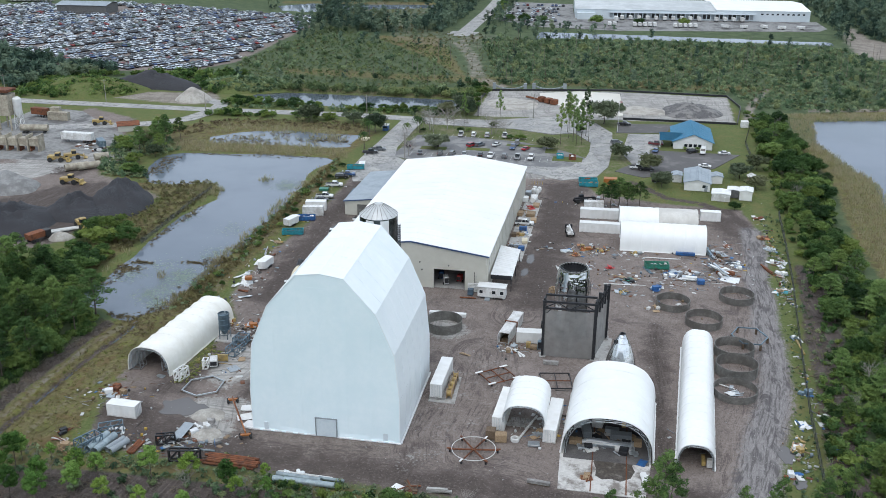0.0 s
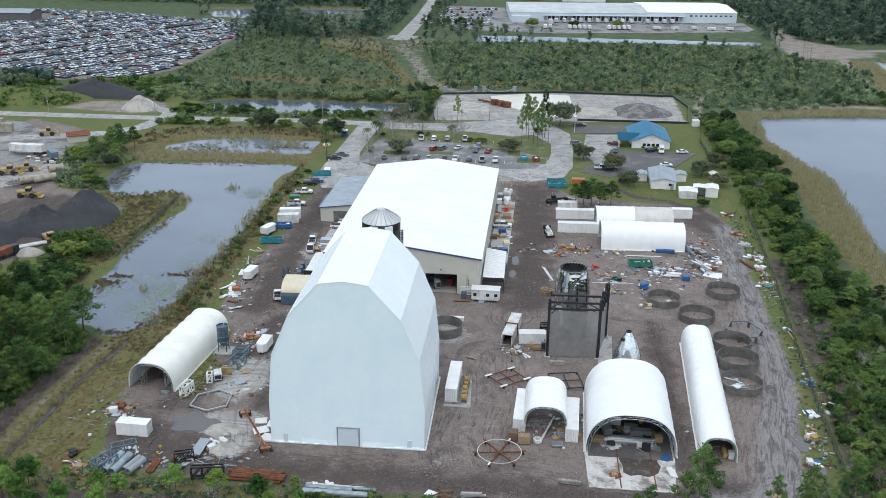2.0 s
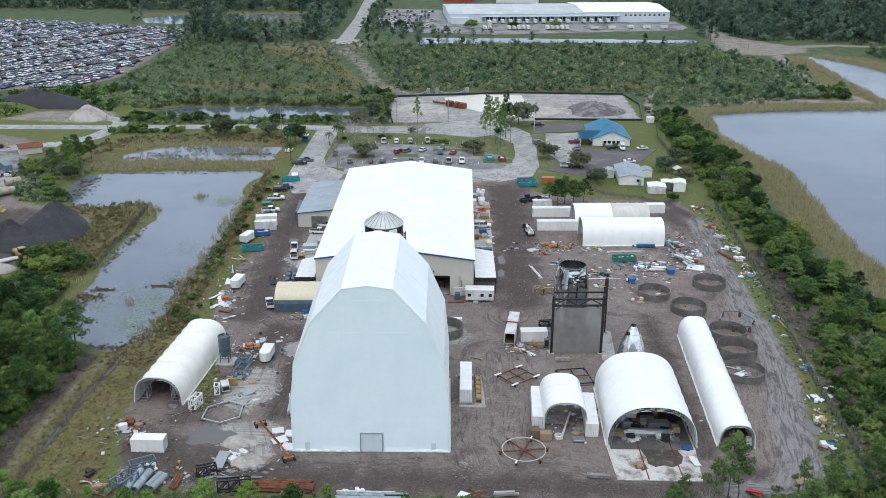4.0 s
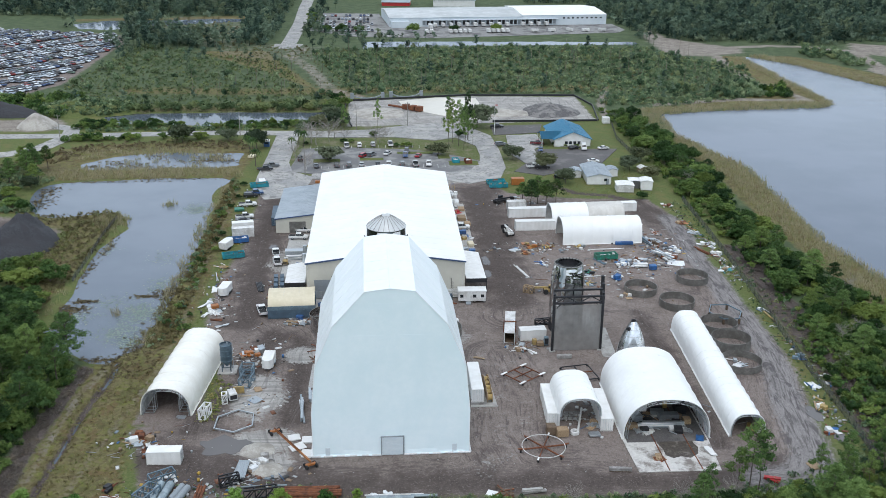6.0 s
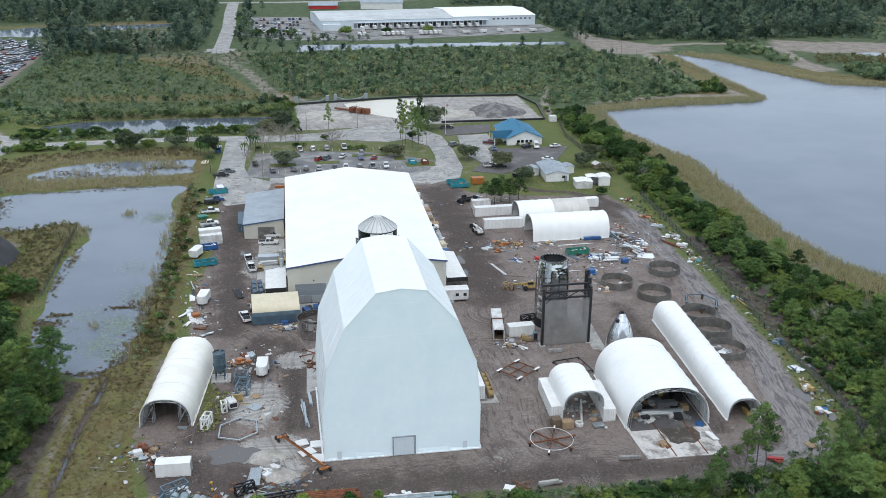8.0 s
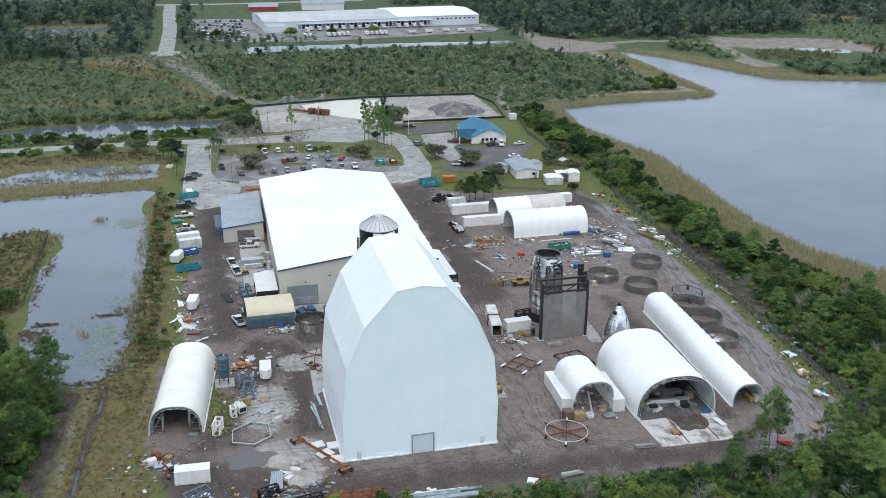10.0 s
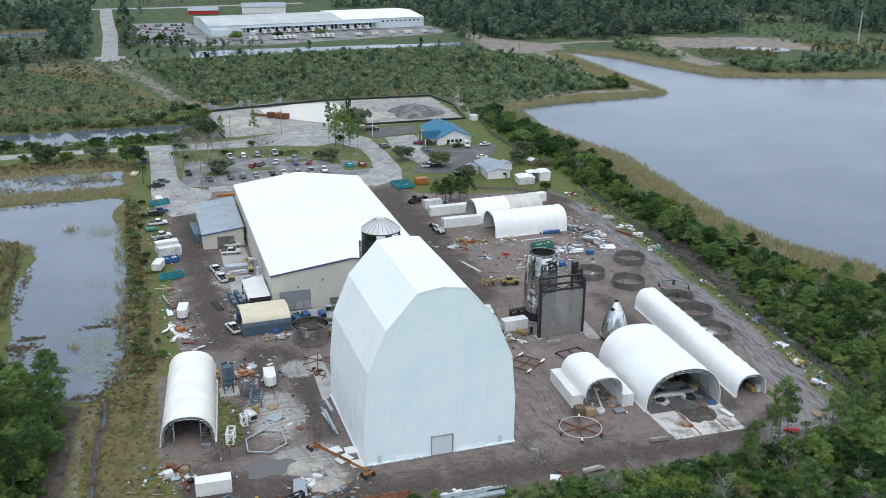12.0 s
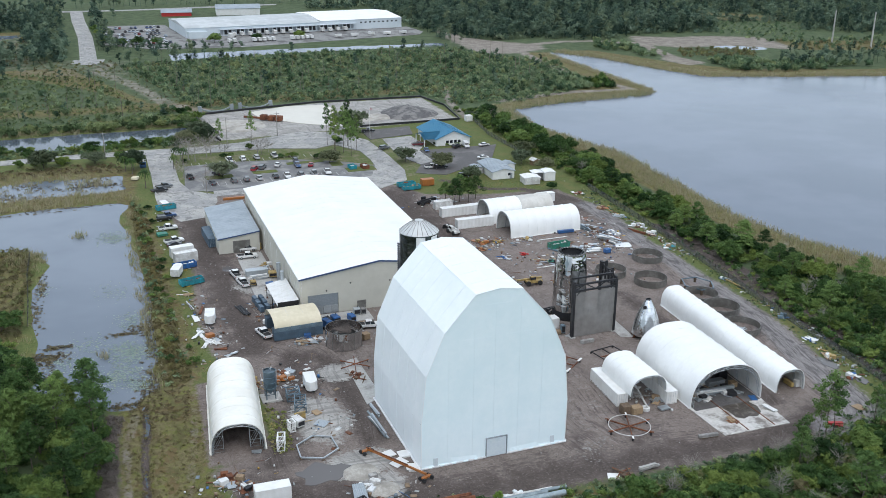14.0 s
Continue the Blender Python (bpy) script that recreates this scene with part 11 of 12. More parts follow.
# ---- fences, poles ----
def fence(line, step, h, label, rails=(0.15, 1.0, 1.85)):
    t = thing("chain_link_fence", (0, 0, 0), 0, label, "fence")
    for (ax, ay), (bx, by) in zip(line, line[1:]):
        d = math.hypot(bx - ax, by - ay)
        n = max(1, int(d / step))
        for k in range(n):
            u = k / n
            bm = bmesh.new()
            rod(bm, (ax + (bx - ax) * u, ay + (by - ay) * u, -0.2), (ax + (bx - ax) * u, ay + (by - ay) * u, h), 0.045, 5)
            part("post", bm, M["black_steel"], t)
        for z in rails:
            bm = bmesh.new()
            rod(bm, (ax, ay, z), (bx, by, z), 0.022, 4)
            part("wire", bm, M["black_steel"], t)
        bm = bmesh.new()
        bm.faces.new([bm.verts.new(q) for q in ((ax, ay, 0.0), (bx, by, 0.0), (bx, by, h - 0.1), (ax, ay, h - 0.1))])
        part("mesh_panel", bm, M["fence_mesh"], t, "thin grey chain-link mesh")


fence([(88.5, -8), (89.6, 3), (91, 26), (93.9, 59), (97.2, 93), (99.5, 125), (101, 150)], 3.2, 2.0, "grey chain-link fence along the yard's edge")
fence([(-81.5, 140), (-81.9, 122), (-81.4, 106), (-81.2, 88)], 3.4, 1.6, "grey chain-link fence on the pond dike")
fence([(99.5, 205), (99.5, 235), (104, 262)], 3.2, 1.8, "dark chain-link fence round the office lawn")


def utility_pole(x, y, h, label="grey timber utility pole with a crossarm", arm=True):
    t = thing("utility_pole", (x, y, 0), 4, label, "pole", "roadside poles")
    bm = bmesh.new()
    rod(bm, (0, 0, -0.3), (0, 0, h), 0.17, 8, 0.11)
    part("mast", bm, M["dead_wood"], t)
    if arm:
        bm = bmesh.new()
        beam(bm, (-1.2, 0, h - 0.8), (1.2, 0, h - 0.8), 0.1, 0.14)
        part("crossarm", bm, M["dead_wood"], t)
        for x0 in (-1.0, 0.0, 1.0):
            bm = bmesh.new()
            rod(bm, (x0, 0, h - 0.73), (x0, 0, h - 0.5), 0.05, 6)
            part("insulator", bm, M["grey_agg"], t)


for x, y in ((-232, 256), (-181, 255), (-128, 244), (-56, 247), (-26, 186), (14, 262), (-8, 256)):
    utility_pole(x, y, 10.5)
t = thing("flagpole", (50, 246, 0), 0, "slim white flagpole with a furled flag", "flagpole")
bm = bmesh.new()
rod(bm, (0, 0, 0), (0, 0, 13), 0.09, 8, 0.05)
part("mast", bm, M["white_paint"], t)
for k in range(5):
    bm = bmesh.new()
    box(bm, 0.06, -0.03, 12.0 + 0.15 * k, 1.2, 0.03, 12.149 + 0.15 * k)
    part("flag_stripe", bm, M["red" if k % 2 == 0 else "white_paint"], t)
for x, y in ((435, 409), (452, 390)):
    bm = bmesh.new()
    rod(bm, (x, y, -0.5), (x, y, 24), 0.6, 10, 0.4)
    tagged(part("transmission_mast", bm, M["concrete"]), "tall pale concrete power line mast", "pole")
for x, y in ((-10.5, 318.6), (8.5, 321.5)):
    t = thing("curved_trestle", (x, y, 0), 6, "grey curved steel cradle on pale ground", "cradle")
    for x0 in (-0.8, 14.2):
        bm = bmesh.new()
        box(bm, x0, -0.6, 0, x0 + 1.6, 0.6, 3.2)
        part("pier", bm, M["grey_door"], t)
    for k in range(14):
        a, b = math.pi * k / 14, math.pi * (k + 1) / 14
        bm = bmesh.new()
        beam(bm, (7.5 * math.cos(a) + 7.5, 0, 3.2 - 2.8 * math.sin(a)), (7.5 * math.cos(b) + 7.5, 0, 3.2 - 2.8 * math.sin(b)), 0.6, 0.5)
        part("curved_segment", bm, M["grey_door"], t)
t = thing("dredge_rig", (14, 296, 0), -38, "rust-red dredging rig with a long pipe", "dredge")
bm = bmesh.new()
rod(bm, (-9, 0, 0.8), (9, 0, 0.8), 0.5, 8)
part("pipe", bm, M["rust"], t)
for xx in (1.0, 5.0, 8.5):
    bm = bmesh.new()
    box(bm, xx - 1.4, -1.4, 0.2, xx + 1.4, 1.4, 2.4, bevel=0.1)
    part("drum_unit", bm, M["rust"], t)

# ---- by the drive ----
t = thing("ticket_booth", (-43.5, 229.5, 0), 0, "small blue covered booth on the grass", "booth")
bm = bmesh.new()
box(bm, -1.1, -1.4, 0, 1.1, 1.4, 2.2, bevel=0.06)
part("cabin", bm, M["blue"], t)
bm = bmesh.new()
box(bm, -1.3, -1.6, 2.2, 1.3, 1.6, 2.4, bevel=0.05)
part("roof", bm, M["white_paint"], t)
bm = bmesh.new()
box(bm, -0.8, -1.44, 1.1, 0.8, -1.405, 1.9)
part("window", bm, M["glass"], t)
crate(-47.6, 212.5, -20, 2.2, 3.0, 0.9, "tan_tarp", "tan stack of boards on the pond bank")
vehicle("pickup", "black", -29.0, 207, 5, "dark flatbed truck at the edge of the car park")


# ---- heaps ----
M["dark_sand"] = mat("dark_muddy_sand", (0.075, 0.072, 0.074), (0.13, 0.124, 0.122), 2, 0.95, 0, 0.6, (0.21, 0.2, 0.19), 0.25, edge=(0.45, 0.6))
def heap(name, x, y, rx, ry, h, key, label, seed=1, peak=1.25, rough=0.1, rz=0.0):
    bm = bmesh.new()
    n, rings = 40, 12
    rows = []
    for i in range(rings + 1):
        u = i / rings
        row = []
        for k in range(n):
            a = 2 * math.pi * k / n
            w = 1 + 0.22 * noise.noise((math.cos(a) * 1.3, math.sin(a) * 1.3, seed))
            px, py = rx * u * w * math.cos(a), ry * u * w * math.sin(a)
            z = h * max(0.0, 1 - u ** 1.1) ** (1 / peak)
            z *= 1 + 0.35 * noise.noise((px * 0.16, py * 0.16, seed + 3.0))
            z += h * rough * noise.noise((px * 0.5, py * 0.5, seed)) * (1 - u)
            row.append((px, py, z if i < rings else -0.2))
        rows.append(row)
    top = bm.verts.new((0, 0, rows[0][0][2]))
    vs = [[bm.verts.new(p) for p in row] for row in rows[1:]]
    for k in range(n):
        bm.faces.new((top, vs[0][k], vs[0][(k + 1) % n]))
    for a, b in zip(vs, vs[1:]):
        for k in range(n):
            bm.faces.new((a[k], b[k], b[(k + 1) % n], a[(k + 1) % n]))
    ob = smooth(part(name, bm, M[key]), 50)
    ob.matrix_basis = pose(x, y, -0.1, 0, 0, rz)
    return tagged(ob, label, "heap")


heap("aggregate_mound", -103.5, 119, 10.5, 15, 8.8, "coal", "large dark grey aggregate heap beside the pond", 1, 1.1, 0.3, rz=8)
heap("aggregate_mound", -113.5, 110, 11, 11, 6.6, "coal", "dark aggregate heap with a loose crest", 4, 1.1, 0.35, rz=-15)
heap("aggregate_mound", -129, 92, 15, 20, 7.6, "coal", "broad dark aggregate heap with a dug face", 5, 1.2, 0.4, rz=-20)
heap("aggregate_mound", -150, 129, 12, 10, 5.5, "grey_agg", "grey gravel heap in the plant yard", 8)
heap("gravel_mound", -106, 88, 4, 3, 2.2, "pale_agg", "small pale gravel heap behind trees", 2)
heap("shell_mound", -144, 268, 9, 8, 6.0, "pale_agg", "pale crushed stone heap across the road", 3, rz=10)
heap("tyre_mound", -176, 293, 25, 10, 7.5, "coal", "long dark heap of tyres and asphalt rubble", 9, rough=0.25, rz=-8)
mound = heap("grass_mound", -204, 278, 30, 20, 7.0, "ground", "tall green overgrown earth mound", 11)
heap("grass_mound", -132, 300, 26, 16, 5.0, "ground", "low green overgrown earth mound", 12)
heap("sand_mound", 81, 288, 13, 15, 4.0, "dark_sand", "dark muddy sand heap on the pale pad", 4, rough=0.3)
heap("sand_mound", 60, 285, 14, 7, 2.2, "pale_agg", "low pale sand heap on the pad", 6, rough=0.3)
heap("sand_mound", 2, 288, 12, 14, 1.2, "pale_agg", "low pale sand bank on the pad", 7, rough=0.3)
heap("rubble_mound", -22.5, -3.5, 3.2, 2.4, 0.9, "pale_agg", "low heap of pale rubble and sand", 13, rough=0.4)
heap("rubble_mound", -24.8, 3.0, 3.4, 3.0, 0.7, "pale_agg", "low pale sand heap by a puddle", 14, rough=0.4)
def mound_cover(cx, cy, rx, ry, h, key, label):
    pts = scatter([(cx + rx * math.cos(k * math.pi / 6), cy + ry * math.sin(k * math.pi / 6)) for k in range(12)], 1.25, keep=0.95)
    stuff("mound_scrub", tuft_t, [(x, y, h * max(0, 1 - math.hypot((x - cx) / rx, (y - cy) / ry)) - 0.1, rng.uniform(1.2, 2.6), 0.9) for x, y in zip(*pts)], key, label)


mound_cover(-204, 278, 28, 18, 6.2, "leaf", "dense creeping scrub over an earth mound")
mound_cover(-132, 300, 25, 15, 4.4, "scrub", "grass and scrub over a low earth mound")


# ---- the plant across the pond ----
def hopper_row():
    t = thing("feed_hoppers", (-184, 170, 0), 4, "row of cream aggregate feed hoppers on a frame", "hoppers")
    for k in range(5):
        bm = bmesh.new()
        box(bm, 4.2 * k, 0, 2.0, 4.2 * k + 3.6, 3.4, 5.0, bevel=0.1)
        part("hopper_bin", bm, M["plant_beige"], t)
        bm = bmesh.new()
        box(bm, 4.2 * k + 3.62, -0.6, 0.0, 4.2 * k + 4.1, 4.0, 6.2)
        part("divider", bm, M["plant_beige"], t)
        for dx in (0.3, 3.3):
            bm = bmesh.new()
            box(bm, 4.2 * k + dx - 0.15, 0.2, 0, 4.2 * k + dx + 0.15, 3.2, 2.0)
            part("leg", bm, M["rust"], t)


hopper_row()
t = thing("mixing_tower", (-197, 201, 0), 0, "tall cream mixing tower with steel bins", "tower")
for k, (x, z0, z1) in enumerate(((-2.8, 6.0, 15.5), (2.6, 6.0, 14.6))):
    bm = bmesh.new()
    box(bm, x - 2.5, -3, z0, x + 2.5, 3, z1, bevel=0.2)
    part("bin", bm, M["plant_beige"], t)
for x in (-5, 0, 5):
    for y in (-2.6, 2.6):
        bm = bmesh.new()
        box(bm, x - 0.25, y - 0.25, 0, x + 0.25, y + 0.25, 6.0)
        part("leg", bm, M["plant_beige"], t)
bm = bmesh.new()
box(bm, -5.5, -3.2, 15.6, 5.5, 3.2, 16.6)
part("walkway", bm, M["rust"], t)
t = thing("white_silo", (-190.5, 202, 0), 0, "white cement silo on braced legs", "silo")
bm = bmesh.new()
lathe(bm, [(0.3, 4.5), (1.7, 6.5), (1.7, 12.5), (1.0, 13.2), (0.02, 13.3)], 20)
smooth(part("bin", bm, M["white_paint"], t))
for k in range(4):
    a = math.pi / 4 + k * math.pi / 2
    bm = bmesh.new()
    beam(bm, (2.0 * math.cos(a), 2.0 * math.sin(a), 0), (1.6 * math.cos(a), 1.6 * math.sin(a), 7), 0.22, 0.22)
    part("leg", bm, M["white_paint"], t)
for k in range(4):
    a, b = math.pi / 4 + k * math.pi / 2, math.pi / 4 + (k + 1) * math.pi / 2
    for z0, z1 in ((0.3, 3.2), (3.2, 6.2)):
        bm = bmesh.new()
        beam(bm, (1.95 * math.cos(a), 1.95 * math.sin(a), z0), (1.8 * math.cos(b), 1.8 * math.sin(b), z1), 0.1, 0.1)
        part("brace", bm, M["white_paint"], t)
t = thing("tank_trailer", (-181, 197, 0), -80, "tan horizontal tanker trailer", "trailer")
bm = bmesh.new()
rod(bm, (0, -5.5, 2.2), (0, 5.5, 2.2), 1.3, 16)
smooth(part("barrel", bm, M["plant_beige"], t))
for yy in (-4.2, -3.0, 4):
    bm = bmesh.new()
    box(bm, -1.2, yy - 0.5, 0, 1.2, yy + 0.5, 1.0, bevel=0.3)
    part("axle", bm, M["rubber"], t)
semi_trailer((-190, 222, 0), 80, "rust", "rusty red dry trailer in the plant yard", 8)
container(-179, 219.5, 92, 9, "plant_beige", "cream control cabin in the plant yard", h=3.4)
container(-183.5, 221, 92, 4, "plant_beige", "cream two-level control cabin", h=5.0)
semi_trailer((-150, 187, 0), 88, "dirty_white", "weathered pale trailer in the scrap area", 13)
container(-143, 181.5, 40, 6.1, "blue_grey", "pale blue-grey container in the scrap area")
for x, y, L in ((-140.5, 150, 8), (-136.6, 152, 7.5), (-137.5, 165, 5)):
    bm = bmesh.new()
    lathe(bm, [(1.25, 0), (1.25, L), (1.1, L), (1.1, 0), (1.25, 0)], 16)
    ob = smooth(part("steel_drum_pipe", bm, M["plant_beige"]))
    ob.matrix_basis = pose(x, y, 1.25, -90, 0, -48)
    tagged(ob, "long weathered steel drum lying on the ground", "pipe", "large drums on the ground")
for x, y, sp, n in ((-150, 184, 4, 26), (-143, 178, 3.5, 20), (-152, 190, 3, 14)):
    scrap_pile(x, y, sp, n, ["rust", "dark_wood", "black_steel", "dirty_white"], "heaped dark scrap in the plant yard")


def loader(x, y, rz, label, s=1.0):
    t = thing("wheel_loader", (x, y, 0), rz, label, "machine", "yellow loaders")
    bm = bmesh.new()
    box(bm, -1.2, -3.2, 0.9, 1.2, -0.2, 2.3, bevel=0.15)
    part("engine_housing", bm, M["yellow"], t)
    bm = bmesh.new()
    box(bm, -0.9, -0.4, 1.2, 0.9, 1.2, 3.4, bevel=0.1)
    c = part("cab", bm, M["yellow"], t)
    bm = bmesh.new()
    box(bm, -0.93, -0.3, 2.1, 0.93, 1.23, 3.1)
    part("window", bm, M["glass"], c)
    for sx in (-1, 1):
        bm = bmesh.new()
        beam(bm, (sx * 0.7, 0.8, 1.8), (sx * 0.7, 4.0, 0.9), 0.25, 0.4)
        part("lift_arm", bm, M["yellow"], t)
        for yy in (-2.2, 1.7):
            bm = bmesh.new()
            rod(bm, (sx * 0.9, yy, 0.85), (sx * 1.5, yy, 0.85), 0.85, 14)
            part("wheel", bm, M["rubber"], t)
    bm = bmesh.new()
    loft_x(bm, [(3.7, 0.2), (3.6, 1.5), (3.9, 1.5), (4.2, 0.5), (5.0, 0.2)], 1.5)
    part("bucket", bm, M["yellow"], t)


loader(-162, 215, -70, "yellow wheel loader on pale dirt")
loader(-150, 161, -80, "yellow wheel loader among scrap")
loader(-146, 165, -60, "yellow loader with raised arms among scrap")
loader(-131, 137, -85, "yellow tracked loader on a dark heap's edge")
loader(-104, 97, -130, "yellow excavator behind bushes at the heap")
t = thing("dump_truck", (-111, 85, 0), -25, "dark dump truck with a rusty tipping body", "truck")
bm = bmesh.new()
loft_x(bm, [(-3.4, 1.2), (-3.6, 2.8), (1.6, 2.9), (1.4, 1.2)], 1.25)
part("tipping_body", bm, M["rust"], t)
bm = bmesh.new()
box(bm, -1.15, 1.7, 0.7, 1.15, 3.6, 2.8, bevel=0.15)
part("cab", bm, M["black_steel"], t)
for yy in (-2.4, -1.2, 2.8):
    for sx in (-1, 1):
        bm = bmesh.new()
        rod(bm, (sx * 0.8, yy, 0.52), (sx * 1.25, yy, 0.52), 0.52, 12)
        part("wheel", bm, M["rubber"], t)
pipe_pile(-113, 90, -50, 3, 14, 0.35, "dirty_white", "long pale pipes leaning at the heap's foot", 1)
gable_house((-150, 207, 0), -60, 6, 8, 2.6, 1.0, "beige", "rust", "small shelter with a rusty brown roof", 0.5, name="shed")


# ---- the scrapyard of cars, and the far car park ----
def scrap_paint():
    m, n, l, b = nodes_of("scrapped_car_paint")
    r = n.new("ShaderNodeValToRGB")
    r.color_ramp.interpolation = "CONSTANT"
    cols = [(0.0, (0.70, 0.75, 0.80)), (0.26, (0.36, 0.42, 0.49)), (0.48, (0.03, 0.03, 0.035)), (0.68, (0.13, 0.15, 0.19)), (0.80, (0.05, 0.09, 0.20)), (0.87, (0.24, 0.03, 0.03)), (0.905, (0.55, 0.55, 0.53)), (0.95, (0.10, 0.16, 0.12))]
    r.color_ramp.elements[0].color = rgb(cols[0][1])
    r.color_ramp.elements[1].position, r.color_ramp.elements[1].color = cols[-1][0], rgb(cols[-1][1])
    for p, c in cols[1:-1]:
        r.color_ramp.elements.new(p).color = rgb(c)
    l.new(attr_node(n, "tint"), r.inputs["Fac"])
    pos = n.new("ShaderNodeNewGeometry").outputs["Position"]
    l.new(mix_node(n, l, ramp_node(n, l, noise_node(n, l, pos, 1.5, 4), 0.55, 0.75), r.outputs["Color"], (0.16, 0.13, 0.11)), b.inputs["Base Color"])
    b.inputs["Roughness"].default_value = 0.4
    return m


M["scrap_paint"] = scrap_paint()


def car_shell():
    bm = bmesh.new()
    loft_x(bm, [(-2.2, 0.35), (-2.15, 0.95), (-1.6, 1.0), (1.0, 1.0), (2.1, 0.8), (2.2, 0.35)], 0.88)
    loft_x(bm, [(-1.2, 1.42), (-1.15, 1.46), (0.3, 1.46), (0.35, 1.42)], 0.66)
    bmesh.ops.triangulate(bm, faces=bm.faces[:])
    bm.verts.index_update()
    v = np.array([p.co[:] for p in bm.verts])
    f = np.array([[q.index for q in p.verts] for p in bm.faces])
    bm.free()
    bm = bmesh.new()
    loft_x(bm, [(-1.75, 0.99), (-1.2, 1.42), (0.35, 1.42), (1.0, 0.99)], 0.8, 0.14, 0.99, 1.42)
    for y0 in (-1.3, 1.3):
        box(bm, -0.9, y0 - 0.3, 0.02, 0.9, y0 + 0.3, 0.55)
    bmesh.ops.triangulate(bm, faces=bm.faces[:])
    bm.verts.index_update()
    gv = np.array([p.co[:] for p in bm.verts])
    gf = np.array([[q.index for q in p.verts] for p in bm.faces])
    bm.free()
    return (v, f), (gv, gf)


SHELL, DARK = car_shell()


def car_field(name, rows, label):
    for nm, (v, f), key in ((name, SHELL, "scrap_paint"), (name + "_glass", DARK, "glass")):
        vs, fs, ts = [], [], []
        for k, (x, y, a, s, tint) in enumerate(rows):
            c, sn = math.cos(a), math.sin(a)
            w = v * np.array((s, s, s * 1.05))
            vs.append(np.column_stack([w[:, 0] * c - w[:, 1] * sn + x, w[:, 0] * sn + w[:, 1] * c + y, w[:, 2]]))
            fs.append(f + k * len(v))
            ts.append(np.full(len(v), tint))
        ob = mesh_np(nm, np.concatenate(vs), np.concatenate(fs), M[key], tint=np.concatenate(ts))
        tagged(ob, label if key == "scrap_paint" else "dark windows and wheels of " + label, "cars", kind="stuff")


rows = []
# rows run north-east, three cars deep, with dirt aisles between them
rd, rn = Vector((0.582, 0.813)), Vector((-0.813, 0.582))
across = -10.0
while across < 330:
    for lane in (0.0, 4.8, 9.5):
        s = -160.0 + rng.uniform(0, 3)
        while s < 300:
            q = Vector((-200, 325)) + rd * s + rn * (across + lane + rng.uniform(-0.6, 0.6))
            rows.append((q.x, q.y, math.atan2(rd.y, rd.x) + rng.uniform(-0.22, 0.22) + (math.pi if rng.uniform() < 0.5 else 0), rng.uniform(0.95, 1.25), rng.uniform(0, 1)))
            s += rng.uniform(2.3, 3.1) if rng.uniform() > 0.04 else rng.uniform(5, 11)
    across += rng.uniform(21.0, 24.0)
rows = np.array(rows)
rows = rows[signed(JUNK, rows[:, 0], rows[:, 1]) > 3]
rows = rows[signed([(-370, 518), (-318, 520), (-318, 560), (-370, 560)], rows[:, 0], rows[:, 1]) < 0]
car_field("scrapped_cars", rows, "crowded rows of scrapped cars in many colours")
rows = []
for y in (556, 572, 588, 604, 620, 640):
    for x in np.arange(-46, 4, 2.8):
        if rng.uniform() < 0.72:
            rows.append((x, y + rng.uniform(-0.4, 0.4), rng.uniform(-0.05, 0.05), 1.1, rng.uniform(0, 1)))
rows = np.array(rows)
rows = rows[signed(FAR_LOT, rows[:, 0], rows[:, 1]) > 2]
car_field("far_parked_cars", rows, "far rows of parked cars on pale asphalt")
for x, y in ((-30, 552), (-20, 551), (-40, 565), (-8, 550), (30, 548), (60, 550), (90, 552), (-42, 600), (-44, 620)):
    broad.put(x, y, rng.uniform(5, 7), 1.3, label="far broadleaf tree beside the truck apron")

# ---- litter too small to pick apart ----
def litter_mat():
    m, n, l, b = nodes_of("mixed_litter")
    r = n.new("ShaderNodeValToRGB")
    r.color_ramp.interpolation = "CONSTANT"
    cols = [(0.0, (0.60, 0.60, 0.59)), (0.22, (0.38, 0.39, 0.39)), (0.45, (0.24, 0.17, 0.11)), (0.62, (0.15, 0.06, 0.03)), (0.72, (0.05, 0.05, 0.05)), (0.84, (0.18, 0.22, 0.25)), (0.92, (0.05, 0.14, 0.30)), (0.97, (0.42, 0.27, 0.05))]
    r.color_ramp.elements[0].color = rgb(cols[0][1])
    r.color_ramp.elements[1].position, r.color_ramp.elements[1].color = cols[-1][0], rgb(cols[-1][1])
    for p, c in cols[1:-1]:
        r.color_ramp.elements.new(p).color = rgb(c)
    l.new(attr_node(n, "tint"), r.inputs["Fac"])
    l.new(r.outputs["Color"], b.inputs["Base Color"])
    b.inputs["Roughness"].default_value = 0.7
    return m


M["litter"] = litter_mat()


def box_template(w, d, h):
    bm = bmesh.new()
    box(bm, -w / 2, -d / 2, 0, w / 2, d / 2, h)
    bmesh.ops.triangulate(bm, faces=bm.faces[:])
    bm.verts.index_update()
    v = np.array([p.co[:] for p in bm.verts])
    f = np.array([[q.index for q in p.verts] for p in bm.faces])
    bm.free()
    return v, f


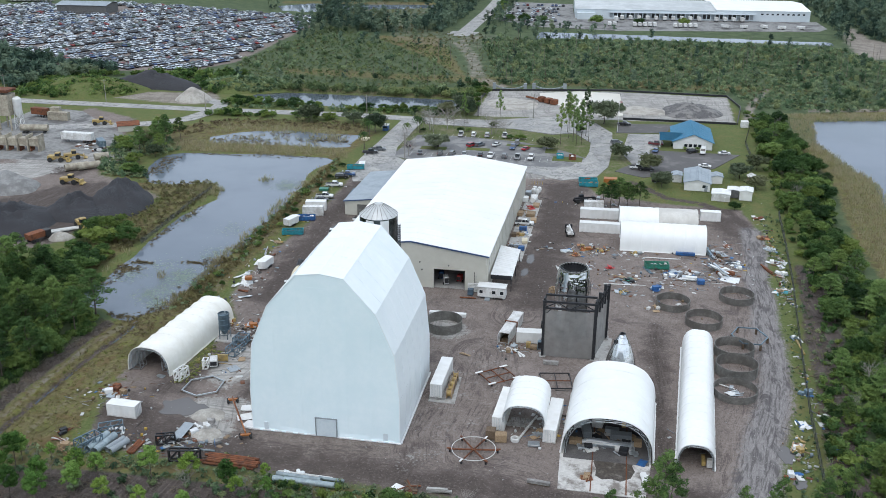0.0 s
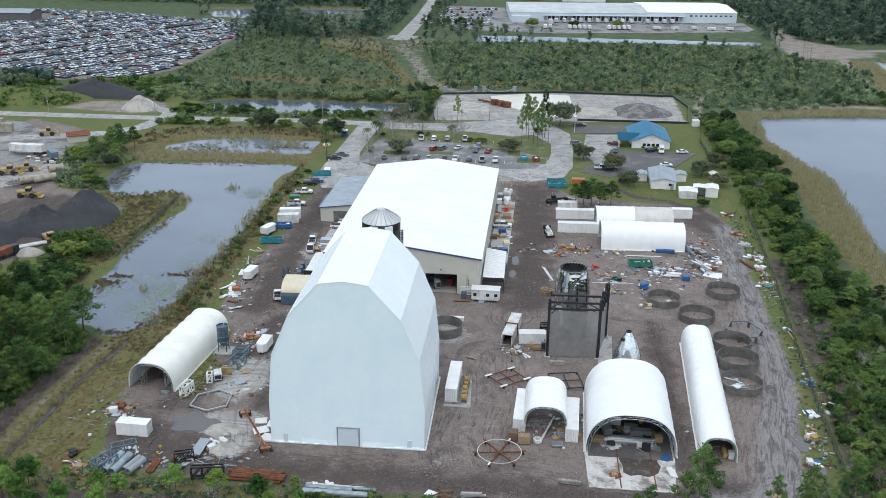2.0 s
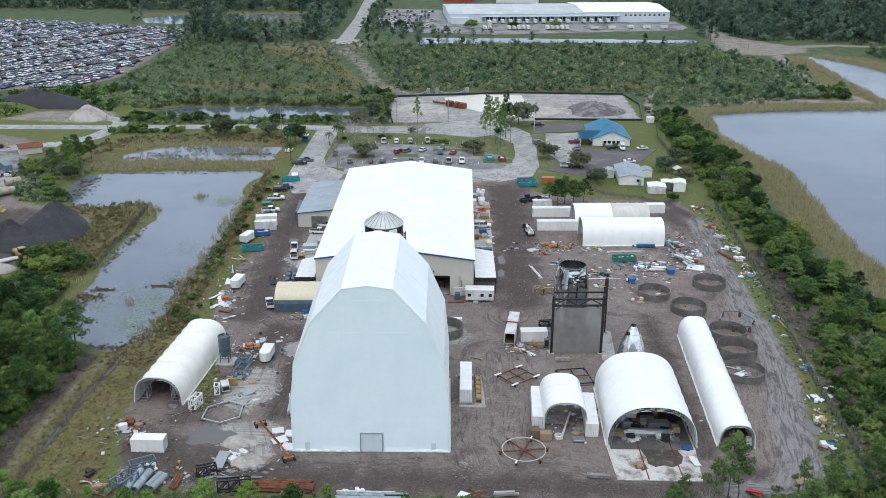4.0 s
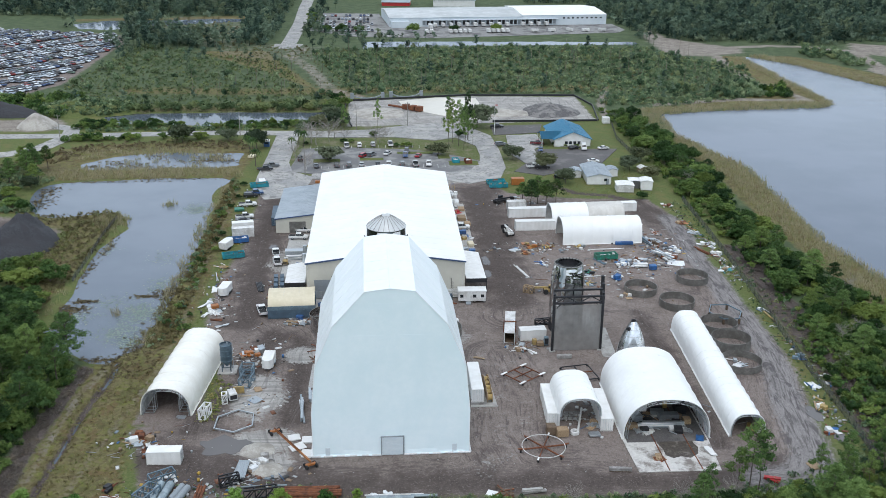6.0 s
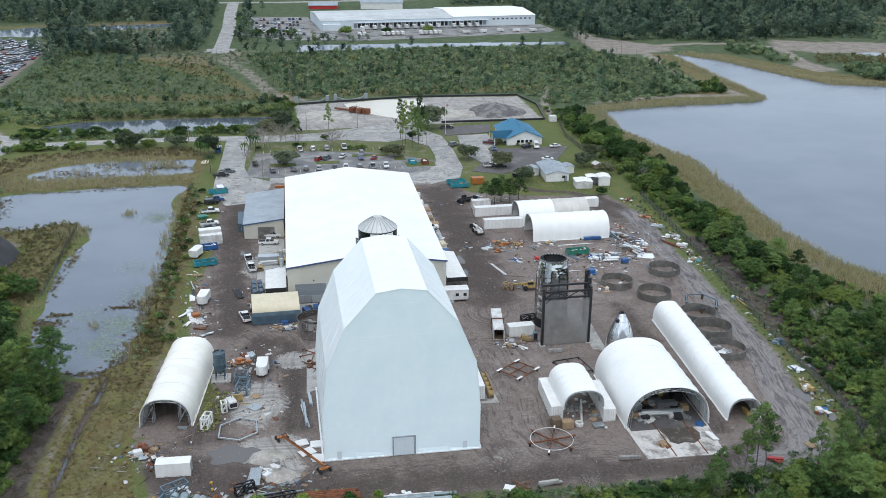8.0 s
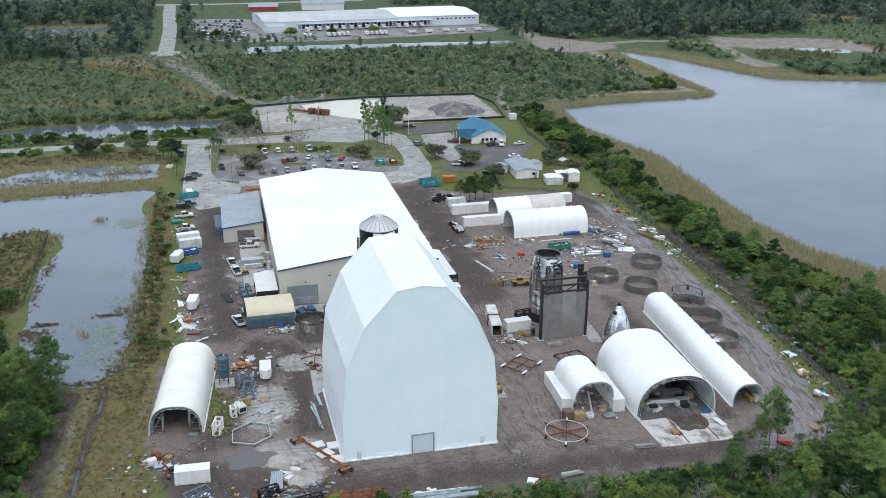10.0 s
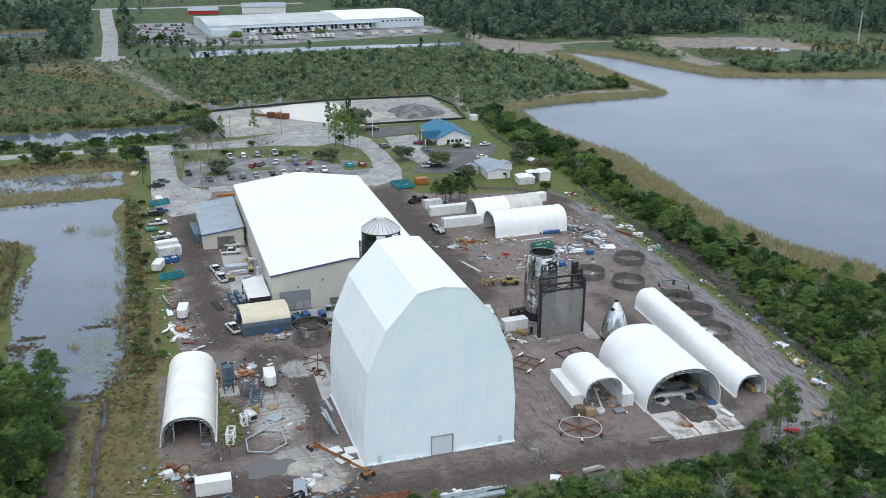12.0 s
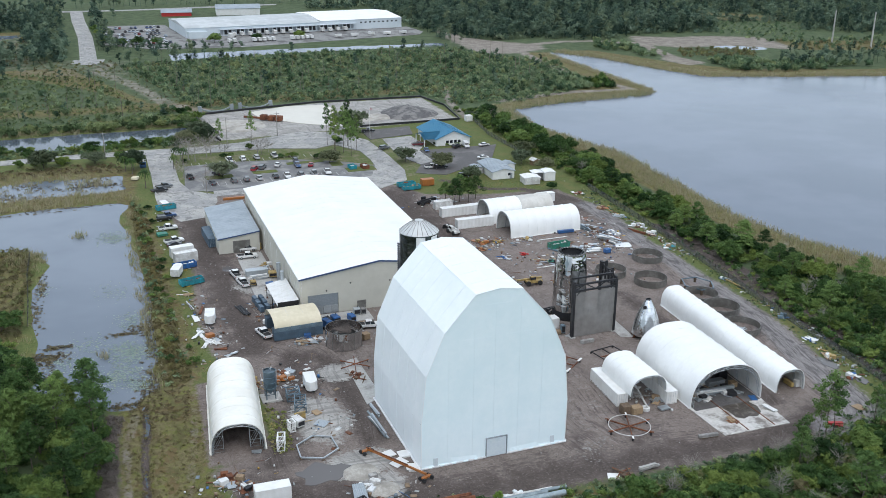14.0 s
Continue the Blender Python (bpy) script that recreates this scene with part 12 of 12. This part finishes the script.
bits = [box_template(0.25, 0.35, 0.25), box_template(0.08, 1.6, 0.08), box_template(0.6, 0.9, 0.05), box_template(0.15, 0.8, 0.12), box_template(0.4, 0.4, 0.45), box_template(0.06, 2.6, 0.06), box_template(1.2, 0.7, 0.06)]
spots = [(-42, 66, 2.4, 14, 130), (-31, 41, 4, 5, 90), (-28, 24, 4, 6, 50), (-46, 6, 4, 3, 70), (-36, -9, 7, 2.5, 100), (-24, -6, 4, 3, 50), (-22, 98, 3, 16, 130), (-27, 78, 2, 6, 60), (24.4, 125, 1.4, 22, 130), (-18, 59, 5, 1.2, 60), (30, 43, 3, 2, 40), (45, 107, 7, 3, 120), (57, 86, 9, 7, 160), (73, 97, 8, 7, 220), (81, 108, 3, 7, 110), (50, 14, 5, 5, 90), (95.4, 112, 0.8, 16, 130), (94.6, 86, 0.8, 8, 60), (92.6, 34, 0.7, 14, 60), (87.5, 11, 1.0, 4, 50), (37, 11, 3, 3, 40), (-43, 130, 1.5, 26, 60), (45, 150, 5, 4, 60), (-8, 66, 7, 2, 50)]
rows = [(cx + rng.normal() * sx, cy + rng.normal() * sy, -0.03, rng.uniform(0.5, 1.3), rng.uniform(0.7, 1.3)) for cx, cy, sx, sy, k in spots for _ in range(k)]
rows = [r for r in rows if not (-15 < r[0] < 15 and 0 < r[1] < 29) and not (-20 < r[0] < 21 and 73 < r[1] < 156)]
stuff("loose_litter", bits, rows, "litter", "loose offcuts, boards and small scrap strewn on dirt", "litter")
rows = [(rng.uniform(-40, 92), rng.uniform(-8, 150), -0.06, rng.uniform(0.15, 0.5), 0.8) for _ in range(1500)]
rows = [r for r in rows if not (-15 < r[0] < 15 and -1 < r[1] < 29) and not (-20 < r[0] < 27 and 72 < r[1] < 156)]
stuff("loose_stones", [ICO1], [(x, y, z, s * 0.35, h) for x, y, z, s, h in rows], "block", "loose stones and clods on the yard", "stones")

# ---- car park details ----
for k in range(20):
    bm = bmesh.new()
    x = -26 + 2.7 * k
    for y0 in (194.6, 224.0):
        box(bm, x - 0.06, y0, 0.036, x + 0.06, y0 + 4.6, 0.042)
    tagged(part("bay_line", bm, M["line_paint"]), "worn white parking bay lines", "road marking", kind="structure")
for x0, y0, x1, y1 in ((-6.5, 205.5, 2.5, 209), (8, 214.5, 22, 217.5), (23.5, 207, 28, 213), (27, 197, 38, 203), (-24, 203.5, -14, 208)):
    bm = bmesh.new()
    box(bm, x0, y0, -0.1, x1, y1, 0.16, bevel=0.05)
    tagged(part("pavement_island", bm, M["ground"]), "raised planted island in the car park", "kerb island", kind="structure")
